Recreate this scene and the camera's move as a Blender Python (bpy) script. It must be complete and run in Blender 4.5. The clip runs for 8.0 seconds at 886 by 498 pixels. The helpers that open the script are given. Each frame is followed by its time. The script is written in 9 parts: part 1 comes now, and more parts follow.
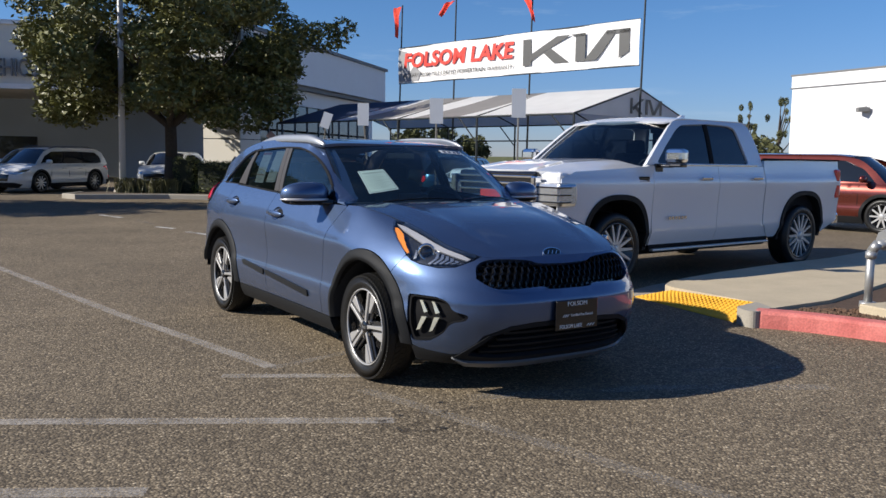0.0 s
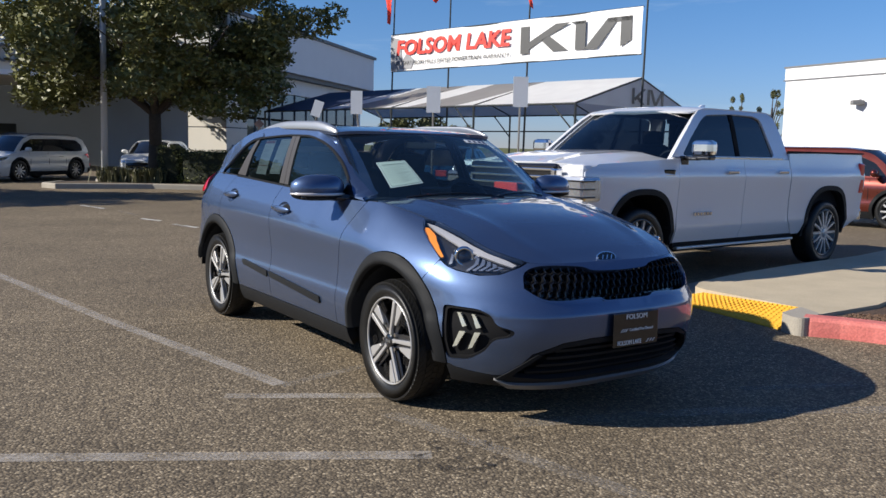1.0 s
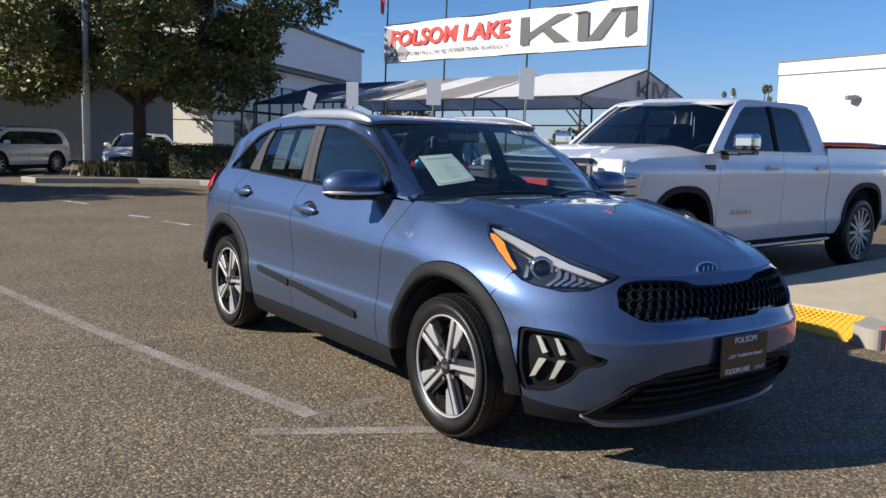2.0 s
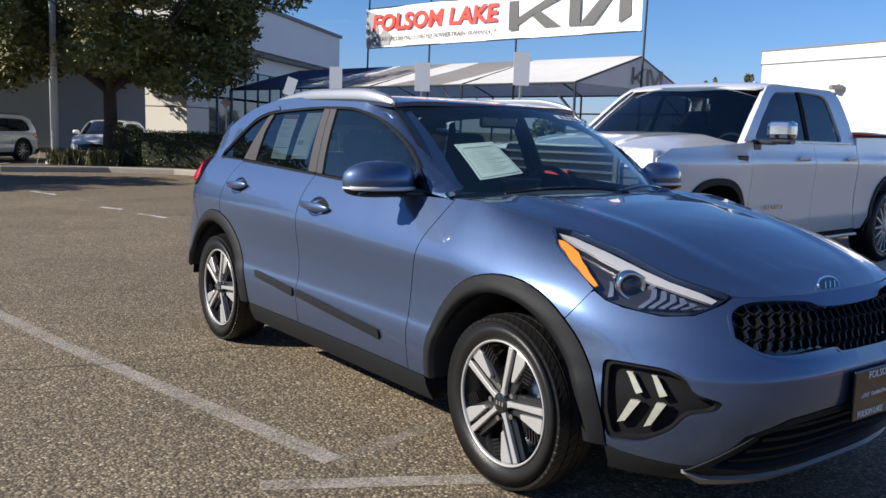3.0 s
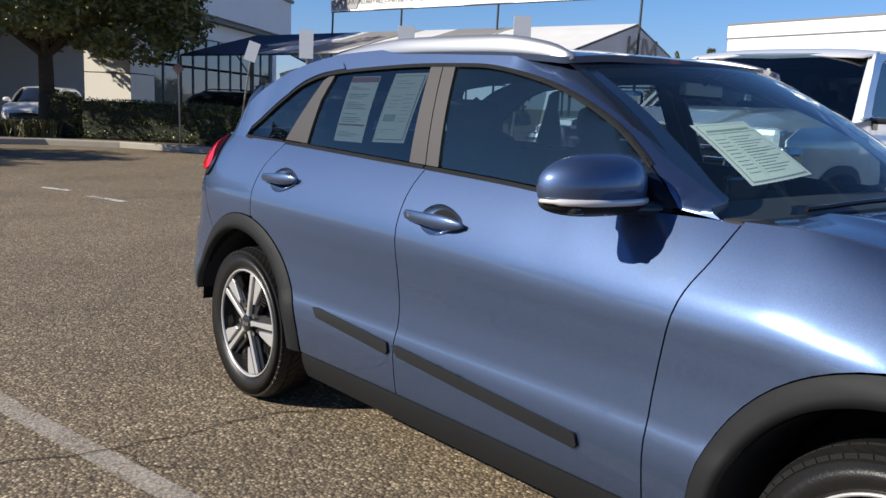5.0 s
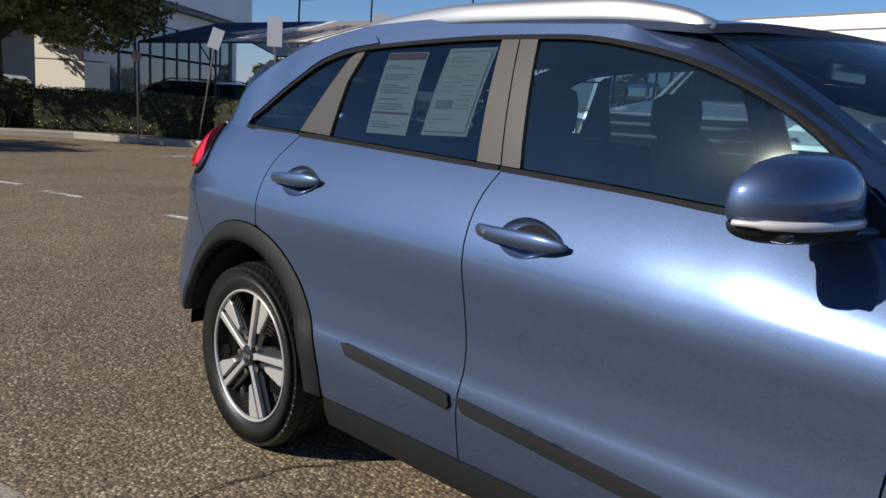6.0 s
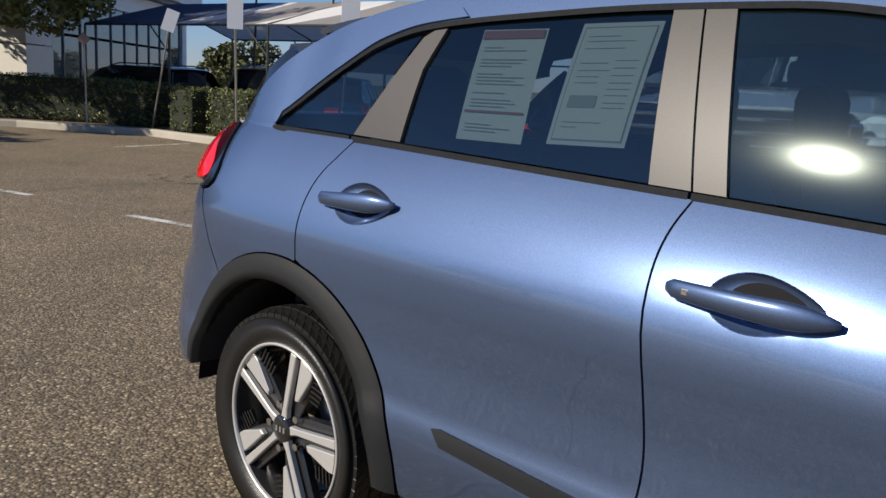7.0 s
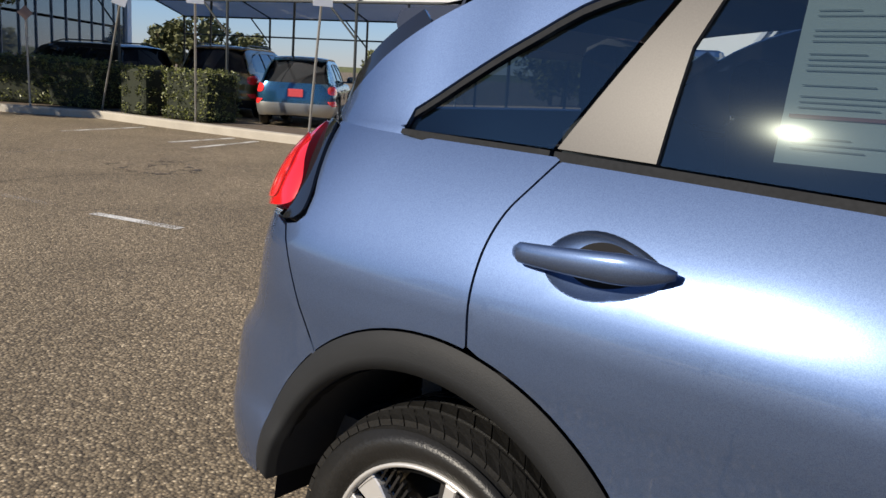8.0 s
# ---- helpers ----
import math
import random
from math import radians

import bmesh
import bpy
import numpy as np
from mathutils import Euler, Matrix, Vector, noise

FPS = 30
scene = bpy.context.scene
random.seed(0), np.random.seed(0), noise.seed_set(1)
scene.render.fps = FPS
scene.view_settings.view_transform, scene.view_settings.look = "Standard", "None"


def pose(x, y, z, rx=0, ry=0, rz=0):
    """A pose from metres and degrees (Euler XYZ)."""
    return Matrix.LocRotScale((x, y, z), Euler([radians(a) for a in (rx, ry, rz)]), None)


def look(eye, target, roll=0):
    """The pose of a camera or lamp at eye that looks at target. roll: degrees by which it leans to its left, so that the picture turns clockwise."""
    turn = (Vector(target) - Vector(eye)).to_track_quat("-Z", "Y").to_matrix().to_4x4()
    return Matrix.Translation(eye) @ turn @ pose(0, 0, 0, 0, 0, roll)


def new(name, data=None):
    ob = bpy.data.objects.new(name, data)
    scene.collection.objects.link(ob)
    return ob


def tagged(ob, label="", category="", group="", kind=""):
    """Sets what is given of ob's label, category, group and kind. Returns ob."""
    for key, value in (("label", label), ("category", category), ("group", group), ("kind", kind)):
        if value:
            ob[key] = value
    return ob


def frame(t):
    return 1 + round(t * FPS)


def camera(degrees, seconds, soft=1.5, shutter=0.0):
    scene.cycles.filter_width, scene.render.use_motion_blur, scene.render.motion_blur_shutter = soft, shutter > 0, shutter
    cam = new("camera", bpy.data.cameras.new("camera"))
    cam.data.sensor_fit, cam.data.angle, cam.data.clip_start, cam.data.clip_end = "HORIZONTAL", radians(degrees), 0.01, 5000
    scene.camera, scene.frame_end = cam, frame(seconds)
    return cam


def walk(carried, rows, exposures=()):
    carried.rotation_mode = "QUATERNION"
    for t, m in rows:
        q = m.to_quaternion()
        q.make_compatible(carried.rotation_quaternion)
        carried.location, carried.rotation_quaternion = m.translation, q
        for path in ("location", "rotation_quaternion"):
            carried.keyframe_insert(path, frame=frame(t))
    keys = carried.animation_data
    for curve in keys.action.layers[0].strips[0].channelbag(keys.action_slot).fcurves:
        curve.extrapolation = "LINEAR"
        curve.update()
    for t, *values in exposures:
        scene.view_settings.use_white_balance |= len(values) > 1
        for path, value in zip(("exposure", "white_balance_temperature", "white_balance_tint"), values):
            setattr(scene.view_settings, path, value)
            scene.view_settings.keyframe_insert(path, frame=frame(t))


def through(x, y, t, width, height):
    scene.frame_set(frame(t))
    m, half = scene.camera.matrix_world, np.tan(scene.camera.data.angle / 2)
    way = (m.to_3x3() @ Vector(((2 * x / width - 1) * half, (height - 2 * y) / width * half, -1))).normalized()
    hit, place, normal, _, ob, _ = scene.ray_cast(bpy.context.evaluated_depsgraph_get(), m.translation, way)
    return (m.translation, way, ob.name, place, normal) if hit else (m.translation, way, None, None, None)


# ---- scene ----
cam = camera(54.8, 8.0)
PATH = [
    (0, (1.663, 0.178, 1.37), (1.299, 2.133, 1.159), 0.9),
    (0.5, (1.427, 0.448, 1.376), (1.099, 2.409, 1.161), 1.3),
    (1, (1.262, 0.774, 1.362), (0.937, 2.734, 1.13), 1.3),
    (1.5, (1.056, 1.089, 1.344), (0.736, 3.047, 1.096), 1.6),
    (1.7, (0.918, 1.216, 1.337), (0.611, 3.177, 1.097), 1.6),
    (2.8, (0.475, 1.954, 1.34), (0.245, 3.923, 1.076), 1.6),
    (3, (0.358, 2.107, 1.316), (0.137, 4.077, 1.049), 1.7),
    (3.5, (0.091, 2.448, 1.33), (-0.106, 4.418, 1.046), 1.8),
    (4, (-0.127, 2.849, 1.308), (-0.296, 4.821, 1.024), 1.9),
    (4.5, (-0.349, 3.218, 1.281), (-0.482, 5.191, 0.982), 2.1),
    (4.7, (-0.472, 3.365, 1.292), (-0.584, 5.337, 0.976), 2.1),
    (5.8, (-0.866, 4.092, 1.254), (-0.87, 6.064, 0.924), 3.2),
    (6, (-0.958, 4.223, 1.246), (-0.94, 6.195, 0.913), 3.1),
    (6.5, (-1.169, 4.554, 1.256), (-1.09, 6.522, 0.906), 2.9),
    (7, (-1.339, 4.944, 1.252), (-1.208, 6.906, 0.89), 3.0),
    (7.5, (-1.574, 5.35, 1.23), (-1.384, 7.305, 0.856), 3.7),
    (8, (-1.786, 5.795, 1.237), (-1.531, 7.739, 0.84), 3.5),
]
walk(cam, [(t, look(eye, target, roll)) for t, eye, target, roll in PATH], [(0, 0.40, 6370, 10), (1.5, 0.51, 6370, 10), (3, 0.63, 6400, 10), (4, 0.70, 6430, 10), (4.7, 0.67, 6500, 10), (6, 0.30, 6600, 10), (6.5, 0.24, 6600, 10), (7, 0.42, 6700, 10), (7.5, 0.59, 6850, 10), (8, 0.65, 6950, 10)])

# ---------------------------------------------------------------- light
SUN_AZ, SUN_EL = radians(-158.5), radians(30.6)
world = bpy.data.worlds.new("sky_world")
scene.world = world
world.use_nodes = True
wn, wl = world.node_tree.nodes, world.node_tree.links
wn.clear()
sky = wn.new("ShaderNodeTexSky")
sky.sky_type, sky.sun_disc = "NISHITA", False
sky.sun_elevation, sky.sun_rotation = SUN_EL, math.pi / 2 - SUN_AZ
sky.air_density, sky.dust_density, sky.ozone_density = 1.0, 0.05, 1.5
# thin high cirrus streaks over the blue
wtc = wn.new("ShaderNodeTexCoord")
wmap = wn.new("ShaderNodeMapping")
wmap.inputs["Rotation"].default_value = (0, 0, radians(18))
wmap.inputs["Scale"].default_value = (2.2, 2.2, 17.0)
wnoise = wn.new("ShaderNodeTexNoise")
wnoise.inputs["Scale"].default_value, wnoise.inputs["Detail"].default_value, wnoise.inputs["Roughness"].default_value = 1.7, 7, 0.62
wramp = wn.new("ShaderNodeValToRGB")
wramp.color_ramp.elements[0].position, wramp.color_ramp.elements[1].position = 0.60, 0.86
wramp.color_ramp.elements[1].color = (0.45, 0.45, 0.45, 1)
wmix = wn.new("ShaderNodeMix")
wmix.data_type = "RGBA"
wmix.inputs["B"].default_value = (7.2, 9.0, 11.0, 1)
wbg = wn.new("ShaderNodeBackground")
wbg.inputs["Strength"].default_value = 0.057
wout = wn.new("ShaderNodeOutputWorld")
wl.new(wtc.outputs["Generated"], wmap.inputs["Vector"])
wl.new(wmap.outputs["Vector"], wnoise.inputs["Vector"])
wl.new(wnoise.outputs["Fac"], wramp.inputs["Fac"])
wl.new(wramp.outputs["Color"], wmix.inputs["Factor"])
wtint = wn.new("ShaderNodeMix")
wtint.data_type, wtint.blend_type = "RGBA", "MULTIPLY"
wtint.inputs["Factor"].default_value = 1.0
wsep = wn.new("ShaderNodeSeparateXYZ")
wrise = wn.new("ShaderNodeMapRange")
wrise.inputs["From Max"].default_value = 0.16
whaze = wn.new("ShaderNodeMix")
whaze.data_type = "RGBA"
whaze.inputs["A"].default_value, whaze.inputs["B"].default_value = (0.68, 0.83, 1.42, 1), (0.60, 0.94, 1.45, 1)
wl.new(wtc.outputs["Generated"], wsep.inputs["Vector"])
wl.new(wsep.outputs["Z"], wrise.inputs["Value"])
wl.new(wrise.outputs["Result"], whaze.inputs["Factor"])
wl.new(whaze.outputs["Result"], wtint.inputs["B"])
wl.new(sky.outputs["Color"], wtint.inputs["A"])
wl.new(wtint.outputs["Result"], wmix.inputs["A"])
wl.new(wmix.outputs["Result"], wbg.inputs["Color"])
wl.new(wbg.outputs["Background"], wout.inputs["Surface"])
sun_data = bpy.data.lights.new("sun", "SUN")
sun_data.energy, sun_data.angle, sun_data.color = 5.0, radians(0.53), (1.0, 0.93, 0.82)
sun = new("sun", sun_data)
SUN_DIR = Vector((math.cos(SUN_EL) * math.cos(SUN_AZ), math.cos(SUN_EL) * math.sin(SUN_AZ), math.sin(SUN_EL)))
sun.matrix_world = look(SUN_DIR * 60, (0, 0, 0))

# ---------------------------------------------------------------- materials
MATS = {}


def material(name, base, rough=0.6, metal=0.0, vary=0.12, scale=6.0, fine=0.0, fine_scale=120.0, bump=0.0, bump_scale=60.0,
             coat=0.0, spec=0.5, second=None, per_object=0.0, stain=0.0):
    """A principled surface whose colour wanders at a large and a small scale, with fine relief."""
    if name in MATS:
        return MATS[name]
    m = bpy.data.materials.new(name)
    m.use_nodes = True
    n, l = m.node_tree.nodes, m.node_tree.links
    p = n["Principled BSDF"]
    p.inputs["Roughness"].default_value, p.inputs["Metallic"].default_value = rough, metal
    p.inputs["Coat Weight"].default_value, p.inputs["Coat Roughness"].default_value = coat, 0.03
    p.inputs["Specular IOR Level"].default_value = spec
    tc = n.new("ShaderNodeTexCoord")
    big = n.new("ShaderNodeTexNoise")
    big.inputs["Scale"].default_value, big.inputs["Detail"].default_value = scale, 5
    l.new(tc.outputs["Object"], big.inputs["Vector"])
    ramp = n.new("ShaderNodeMix")
    ramp.data_type = "RGBA"
    lo = [max(0, c * (1 - vary)) for c in base]
    hi = [min(1, c * (1 + vary)) for c in (second or base)]
    ramp.inputs["A"].default_value, ramp.inputs["B"].default_value = (*lo, 1), (*hi, 1)
    l.new(big.outputs["Fac"], ramp.inputs["Factor"])
    colour = ramp.outputs["Result"]
    if fine:
        small = n.new("ShaderNodeTexNoise")
        small.inputs["Scale"].default_value, small.inputs["Detail"].default_value = fine_scale, 3
        l.new(tc.outputs["Object"], small.inputs["Vector"])
        mr = n.new("ShaderNodeMapRange")
        mr.inputs["From Min"].default_value, mr.inputs["From Max"].default_value = 0.3, 0.7
        mr.inputs["To Min"].default_value, mr.inputs["To Max"].default_value = 1 - fine, 1 + fine
        l.new(small.outputs["Fac"], mr.inputs["Value"])
        mul = n.new("ShaderNodeVectorMath")
        mul.operation = "SCALE"
        l.new(colour, mul.inputs[0])
        l.new(mr.outputs["Result"], mul.inputs["Scale"])
        colour = mul.outputs["Vector"]
    if per_object:
        info = n.new("ShaderNodeObjectInfo")
        mr = n.new("ShaderNodeMapRange")
        mr.inputs["To Min"].default_value, mr.inputs["To Max"].default_value = 1 - per_object, 1 + per_object
        l.new(info.outputs["Random"], mr.inputs["Value"])
        mul = n.new("ShaderNodeVectorMath")
        mul.operation = "SCALE"
        l.new(colour, mul.inputs[0])
        l.new(mr.outputs["Result"], mul.inputs["Scale"])
        colour = mul.outputs["Vector"]
    l.new(colour, p.inputs["Base Color"])
    if bump:
        bn = n.new("ShaderNodeTexNoise")
        bn.inputs["Scale"].default_value, bn.inputs["Detail"].default_value = bump_scale, 4
        l.new(tc.outputs["Object"], bn.inputs["Vector"])
        b = n.new("ShaderNodeBump")
        b.inputs["Strength"].default_value, b.inputs["Distance"].default_value = bump, 0.01
        l.new(bn.outputs["Fac"], b.inputs["Height"])
        l.new(b.outputs["Normal"], p.inputs["Normal"])
    MATS[name] = m
    return m


def asphalt_material():
    m = bpy.data.materials.new("weathered_asphalt")
    m.use_nodes = True
    n, l = m.node_tree.nodes, m.node_tree.links
    p = n["Principled BSDF"]
    p.inputs["Roughness"].default_value = 0.85
    p.inputs["Specular IOR Level"].default_value = 0.3
    tc = n.new("ShaderNodeTexCoord")
    vor = n.new("ShaderNodeTexVoronoi")
    vor.inputs["Scale"].default_value = 78
    l.new(tc.outputs["Object"], vor.inputs["Vector"])
    sep = n.new("ShaderNodeSeparateColor")
    l.new(vor.outputs["Color"], sep.inputs["Color"])
    stones = n.new("ShaderNodeValToRGB")
    e = stones.color_ramp.elements
    e[0].position, e[0].color = 0.0, (0.120, 0.094, 0.064, 1)
    e[1].position, e[1].color = 1.0, (0.58, 0.47, 0.32, 1)
    for pos, col in ((0.35, (0.182, 0.142, 0.094, 1)), (0.72, (0.275, 0.215, 0.140, 1)), (0.93, (0.39, 0.31, 0.205, 1))):
        k = e.new(pos)
        k.color = col
    l.new(sep.outputs["Red"], stones.inputs["Fac"])
    gap = n.new("ShaderNodeMapRange")
    gap.inputs["From Min"].default_value, gap.inputs["From Max"].default_value = 0.25, 0.62
    gap.inputs["To Min"].default_value, gap.inputs["To Max"].default_value = 1.0, 0.53
    l.new(vor.outputs["Distance"], gap.inputs["Value"])
    m1 = n.new("ShaderNodeVectorMath")
    m1.operation = "SCALE"
    l.new(stones.outputs["Color"], m1.inputs[0])
    l.new(gap.outputs["Result"], m1.inputs["Scale"])
    big = n.new("ShaderNodeTexNoise")
    big.inputs["Scale"].default_value, big.inputs["Detail"].default_value, big.inputs["Roughness"].default_value = 0.55, 7, 0.65
    l.new(tc.outputs["Object"], big.inputs["Vector"])
    wear = n.new("ShaderNodeMapRange")
    wear.inputs["From Min"].default_value, wear.inputs["From Max"].default_value = 0.3, 0.7
    wear.inputs["To Min"].default_value, wear.inputs["To Max"].default_value = 0.78, 1.2
    l.new(big.outputs["Fac"], wear.inputs["Value"])
    m2 = n.new("ShaderNodeVectorMath")
    m2.operation = "SCALE"
    l.new(m1.outputs["Vector"], m2.inputs[0])
    l.new(wear.outputs["Result"], m2.inputs["Scale"])
    l.new(m2.outputs["Vector"], p.inputs["Base Color"])
    b = n.new("ShaderNodeBump")
    b.inputs["Strength"].default_value, b.inputs["Distance"].default_value = 0.9, 0.005
    inv = n.new("ShaderNodeMath")
    inv.operation = "SUBTRACT"
    inv.inputs[0].default_value = 1.0
    l.new(vor.outputs["Distance"], inv.inputs[1])
    l.new(inv.outputs["Value"], b.inputs["Height"])
    l.new(b.outputs["Normal"], p.inputs["Normal"])
    return m


def worn_paint(name, base, keep=0.5, scale=70.0, lo=None, hi=None, most=1.0):
    """Road paint that has flaked off in places: shows through to the asphalt below."""
    m = bpy.data.materials.new(name)
    m.use_nodes = True
    n, l = m.node_tree.nodes, m.node_tree.links
    p = n["Principled BSDF"]
    p.inputs["Base Color"].default_value, p.inputs["Roughness"].default_value = (*base, 1), 0.8
    tc = n.new("ShaderNodeTexCoord")
    a = n.new("ShaderNodeTexNoise")
    a.inputs["Scale"].default_value, a.inputs["Detail"].default_value, a.inputs["Roughness"].default_value = scale, 6, 0.7
    b = n.new("ShaderNodeTexNoise")
    b.inputs["Scale"].default_value, b.inputs["Detail"].default_value = 4.0, 3
    l.new(tc.outputs["Object"], a.inputs["Vector"])
    l.new(tc.outputs["Object"], b.inputs["Vector"])
    s = n.new("ShaderNodeMath")
    s.operation = "MULTIPLY_ADD"
    s.inputs[1].default_value = 0.5
    l.new(b.outputs["Fac"], s.inputs[0])
    l.new(a.outputs["Fac"], s.inputs[2])
    r = n.new("ShaderNodeMapRange")
    r.inputs["From Min"].default_value, r.inputs["From Max"].default_value = lo or 0.95 - keep * 0.5, hi or 1.08 - keep * 0.5
    r.inputs["To Max"].default_value = most
    l.new(s.outputs["Value"], r.inputs["Value"])
    l.new(r.outputs["Result"], p.inputs["Alpha"])
    return m


def glass_material(name, tint, gloss_rough=0.0, dust=0.0):
    """A thin pane: tinted view through it, mirrored sky on it."""
    m = bpy.data.materials.new(name)
    m.use_nodes = True
    n, l = m.node_tree.nodes, m.node_tree.links
    n.clear()
    out = n.new("ShaderNodeOutputMaterial")
    tr = n.new("ShaderNodeBsdfTransparent")
    tr.inputs["Color"].default_value = (*tint, 1)
    gl = n.new("ShaderNodeBsdfGlossy")
    gl.inputs["Roughness"].default_value = gloss_rough
    fr = n.new("ShaderNodeLayerWeight")
    fr.inputs["Blend"].default_value = 0.5
    pw = n.new("ShaderNodeMath")
    pw.operation = "POWER"
    pw.inputs[1].default_value = 5.0
    k = n.new("ShaderNodeMath")
    k.operation = "MULTIPLY_ADD"
    k.inputs[1].default_value, k.inputs[2].default_value = 0.88, 0.10
    mix = n.new("ShaderNodeMixShader")
    l.new(fr.outputs["Facing"], pw.inputs[0])
    l.new(pw.outputs["Value"], k.inputs[0])
    l.new(k.outputs["Value"], mix.inputs["Fac"])
    l.new(tr.outputs["BSDF"], mix.inputs[1])
    l.new(gl.outputs["BSDF"], mix.inputs[2])
    if dust:
        haze = n.new("ShaderNodeBsdfGlossy")
        haze.inputs["Roughness"].default_value, haze.inputs["Color"].default_value = 0.12, (0.86, 1.0, 0.92, 1)
        wash = n.new("ShaderNodeMixShader")
        wash.inputs["Fac"].default_value = dust * 0.25
        l.new(mix.outputs["Shader"], wash.inputs[1])
        l.new(haze.outputs["BSDF"], wash.inputs[2])
        mix = wash
        film = n.new("ShaderNodeBsdfDiffuse")
        film.inputs["Color"].default_value = (0.26, 0.48, 0.56, 1)
        tc = n.new("ShaderNodeTexCoord")
        no = n.new("ShaderNodeTexNoise")
        no.inputs["Scale"].default_value, no.inputs["Detail"].default_value = 4.0, 5
        mr = n.new("ShaderNodeMapRange")
        mr.inputs["To Min"].default_value, mr.inputs["To Max"].default_value = dust * 0.5, dust * 1.5
        l.new(tc.outputs["Object"], no.inputs["Vector"])
        l.new(no.outputs["Fac"], mr.inputs["Value"])
        top = n.new("ShaderNodeMixShader")
        l.new(mr.outputs["Result"], top.inputs["Fac"])
        l.new(mix.outputs["Shader"], top.inputs[1])
        l.new(film.outputs["BSDF"], top.inputs[2])
        mix = top
    l.new(mix.outputs["Shader"], out.inputs["Surface"])
    return m


ASPHALT = asphalt_material()
WHITE_LINE = worn_paint("worn_white_paint", (0.56, 0.51, 0.45), lo=0.54, hi=0.94, most=0.58)
FAINT_LINE = worn_paint("faint_white_paint", (0.48, 0.44, 0.39), lo=0.60, hi=1.02, most=0.32)
FAR_LINE = worn_paint("white_stall_paint", (0.60, 0.59, 0.56), 0.60)
OIL = worn_paint("oil_stain", (0.035, 0.03, 0.026), 0.30, 9.0)
CONCRETE = material("pale_concrete", (0.47, 0.395, 0.275), 0.85, vary=0.18, scale=3, fine=0.12, fine_scale=90, bump=0.25, bump_scale=140)
KERB_GREY = material("kerb_concrete", (0.33, 0.30, 0.25), 0.88, vary=0.22, scale=2.5, fine=0.15, bump=0.3)
RED_PAINT = material("red_kerb_paint", (0.52, 0.10, 0.09), 0.75, vary=0.18, scale=5, fine=0.18, fine_scale=60, bump=0.35, bump_scale=80, second=(0.60, 0.20, 0.17))
YELLOW = material("yellow_tactile", (0.72, 0.40, 0.03), 0.7, vary=0.15, scale=6, fine=0.12, bump=0.2)
MULCH = material("bark_mulch", (0.075, 0.045, 0.028), 0.95, vary=0.4, scale=9, fine=0.5, fine_scale=70, bump=1.0, bump_scale=60)
CHIP = material("bark_chip", (0.11, 0.065, 0.04), 0.95, vary=0.3, scale=9, per_object=0.4)
STUCCO = material("white_stucco", (0.76, 0.76, 0.76), 0.85, vary=0.05, scale=1.2, fine=0.04, bump=0.15, bump_scale=90)
STUCCO_WARM = material("cream_stucco", (0.70, 0.66, 0.58), 0.85, vary=0.05, scale=1.2, fine=0.04, bump=0.15, bump_scale=90)
# next two: stucco made darker and bluer, the canopy's shade put into the colour
STUCCO_SHADE_DEEP = material("shade_darkened_stucco", (0.16, 0.18, 0.20), 0.85, vary=0.08, scale=1.0, fine=0.03)
STUCCO_SHADE_BLUE = material("shade_blue_stucco", (0.30, 0.35, 0.42), 0.85, vary=0.05, scale=1.0, fine=0.03)
GREY_TRIM = material("grey_trim", (0.16, 0.16, 0.16), 0.6, vary=0.1)
# near-black that paints the darkness of unlit rooms
DARK_VOID = material("unlit_room_black", (0.012, 0.013, 0.015), 0.6, vary=0.3)
DARK_FRAME = material("dark_aluminium", (0.03, 0.032, 0.035), 0.4, metal=0.6, vary=0.1)
POLE_WHITE = material("white_pole_paint", (0.62, 0.63, 0.64), 0.5, vary=0.08, scale=4)
POLE_DARK = material("dark_steel_tube", (0.045, 0.05, 0.05), 0.45, metal=0.5, vary=0.2, scale=5)
GALV = material("galvanised_steel", (0.42, 0.42, 0.41), 0.45, metal=0.7, vary=0.18, scale=12)
CARD = material("white_card", (0.82, 0.82, 0.80), 0.6, vary=0.03)
BANNER = material("banner_vinyl", (0.78, 0.77, 0.76), 0.5, vary=0.04, scale=2, bump=0.2, bump_scale=2.5)
BANNER_RED = material("banner_red", (0.72, 0.045, 0.03), 0.5, vary=0.06, scale=3)
BANNER_GREY = material("banner_charcoal", (0.07, 0.07, 0.068), 0.5, vary=0.15, scale=3)
BANNER_SHADE = material("banner_grey_print", (0.30, 0.30, 0.31), 0.5, vary=0.3, scale=1.5)
FLAG_RED = material("red_flag", (0.75, 0.05, 0.02), 0.7, vary=0.12, scale=6)
BARK = material("tree_bark", (0.085, 0.065, 0.05), 0.95, vary=0.35, scale=8, fine=0.3, bump=0.9, bump_scale=25)
LEAF = material("dark_green_leaf", (0.045, 0.066, 0.019), 0.5, vary=0.5, scale=1.4, second=(0.165, 0.160, 0.042))
LEAF_HEDGE = material("hedge_leaf", (0.025, 0.050, 0.012), 0.5, vary=0.45, scale=2.5, second=(0.13, 0.135, 0.03))
LEAF_GRASS = material("grass_leaf", (0.06, 0.07, 0.02), 0.6, vary=0.4, scale=3, second=(0.12, 0.11, 0.045))
LEAF_FAR = material("far_tree_leaf", (0.06, 0.085, 0.03), 0.7, vary=0.5, scale=0.8, second=(0.13, 0.13, 0.05))
SOIL = material("island_soil", (0.085, 0.062, 0.042), 0.95, vary=0.35, scale=3, fine=0.3, bump=0.8)


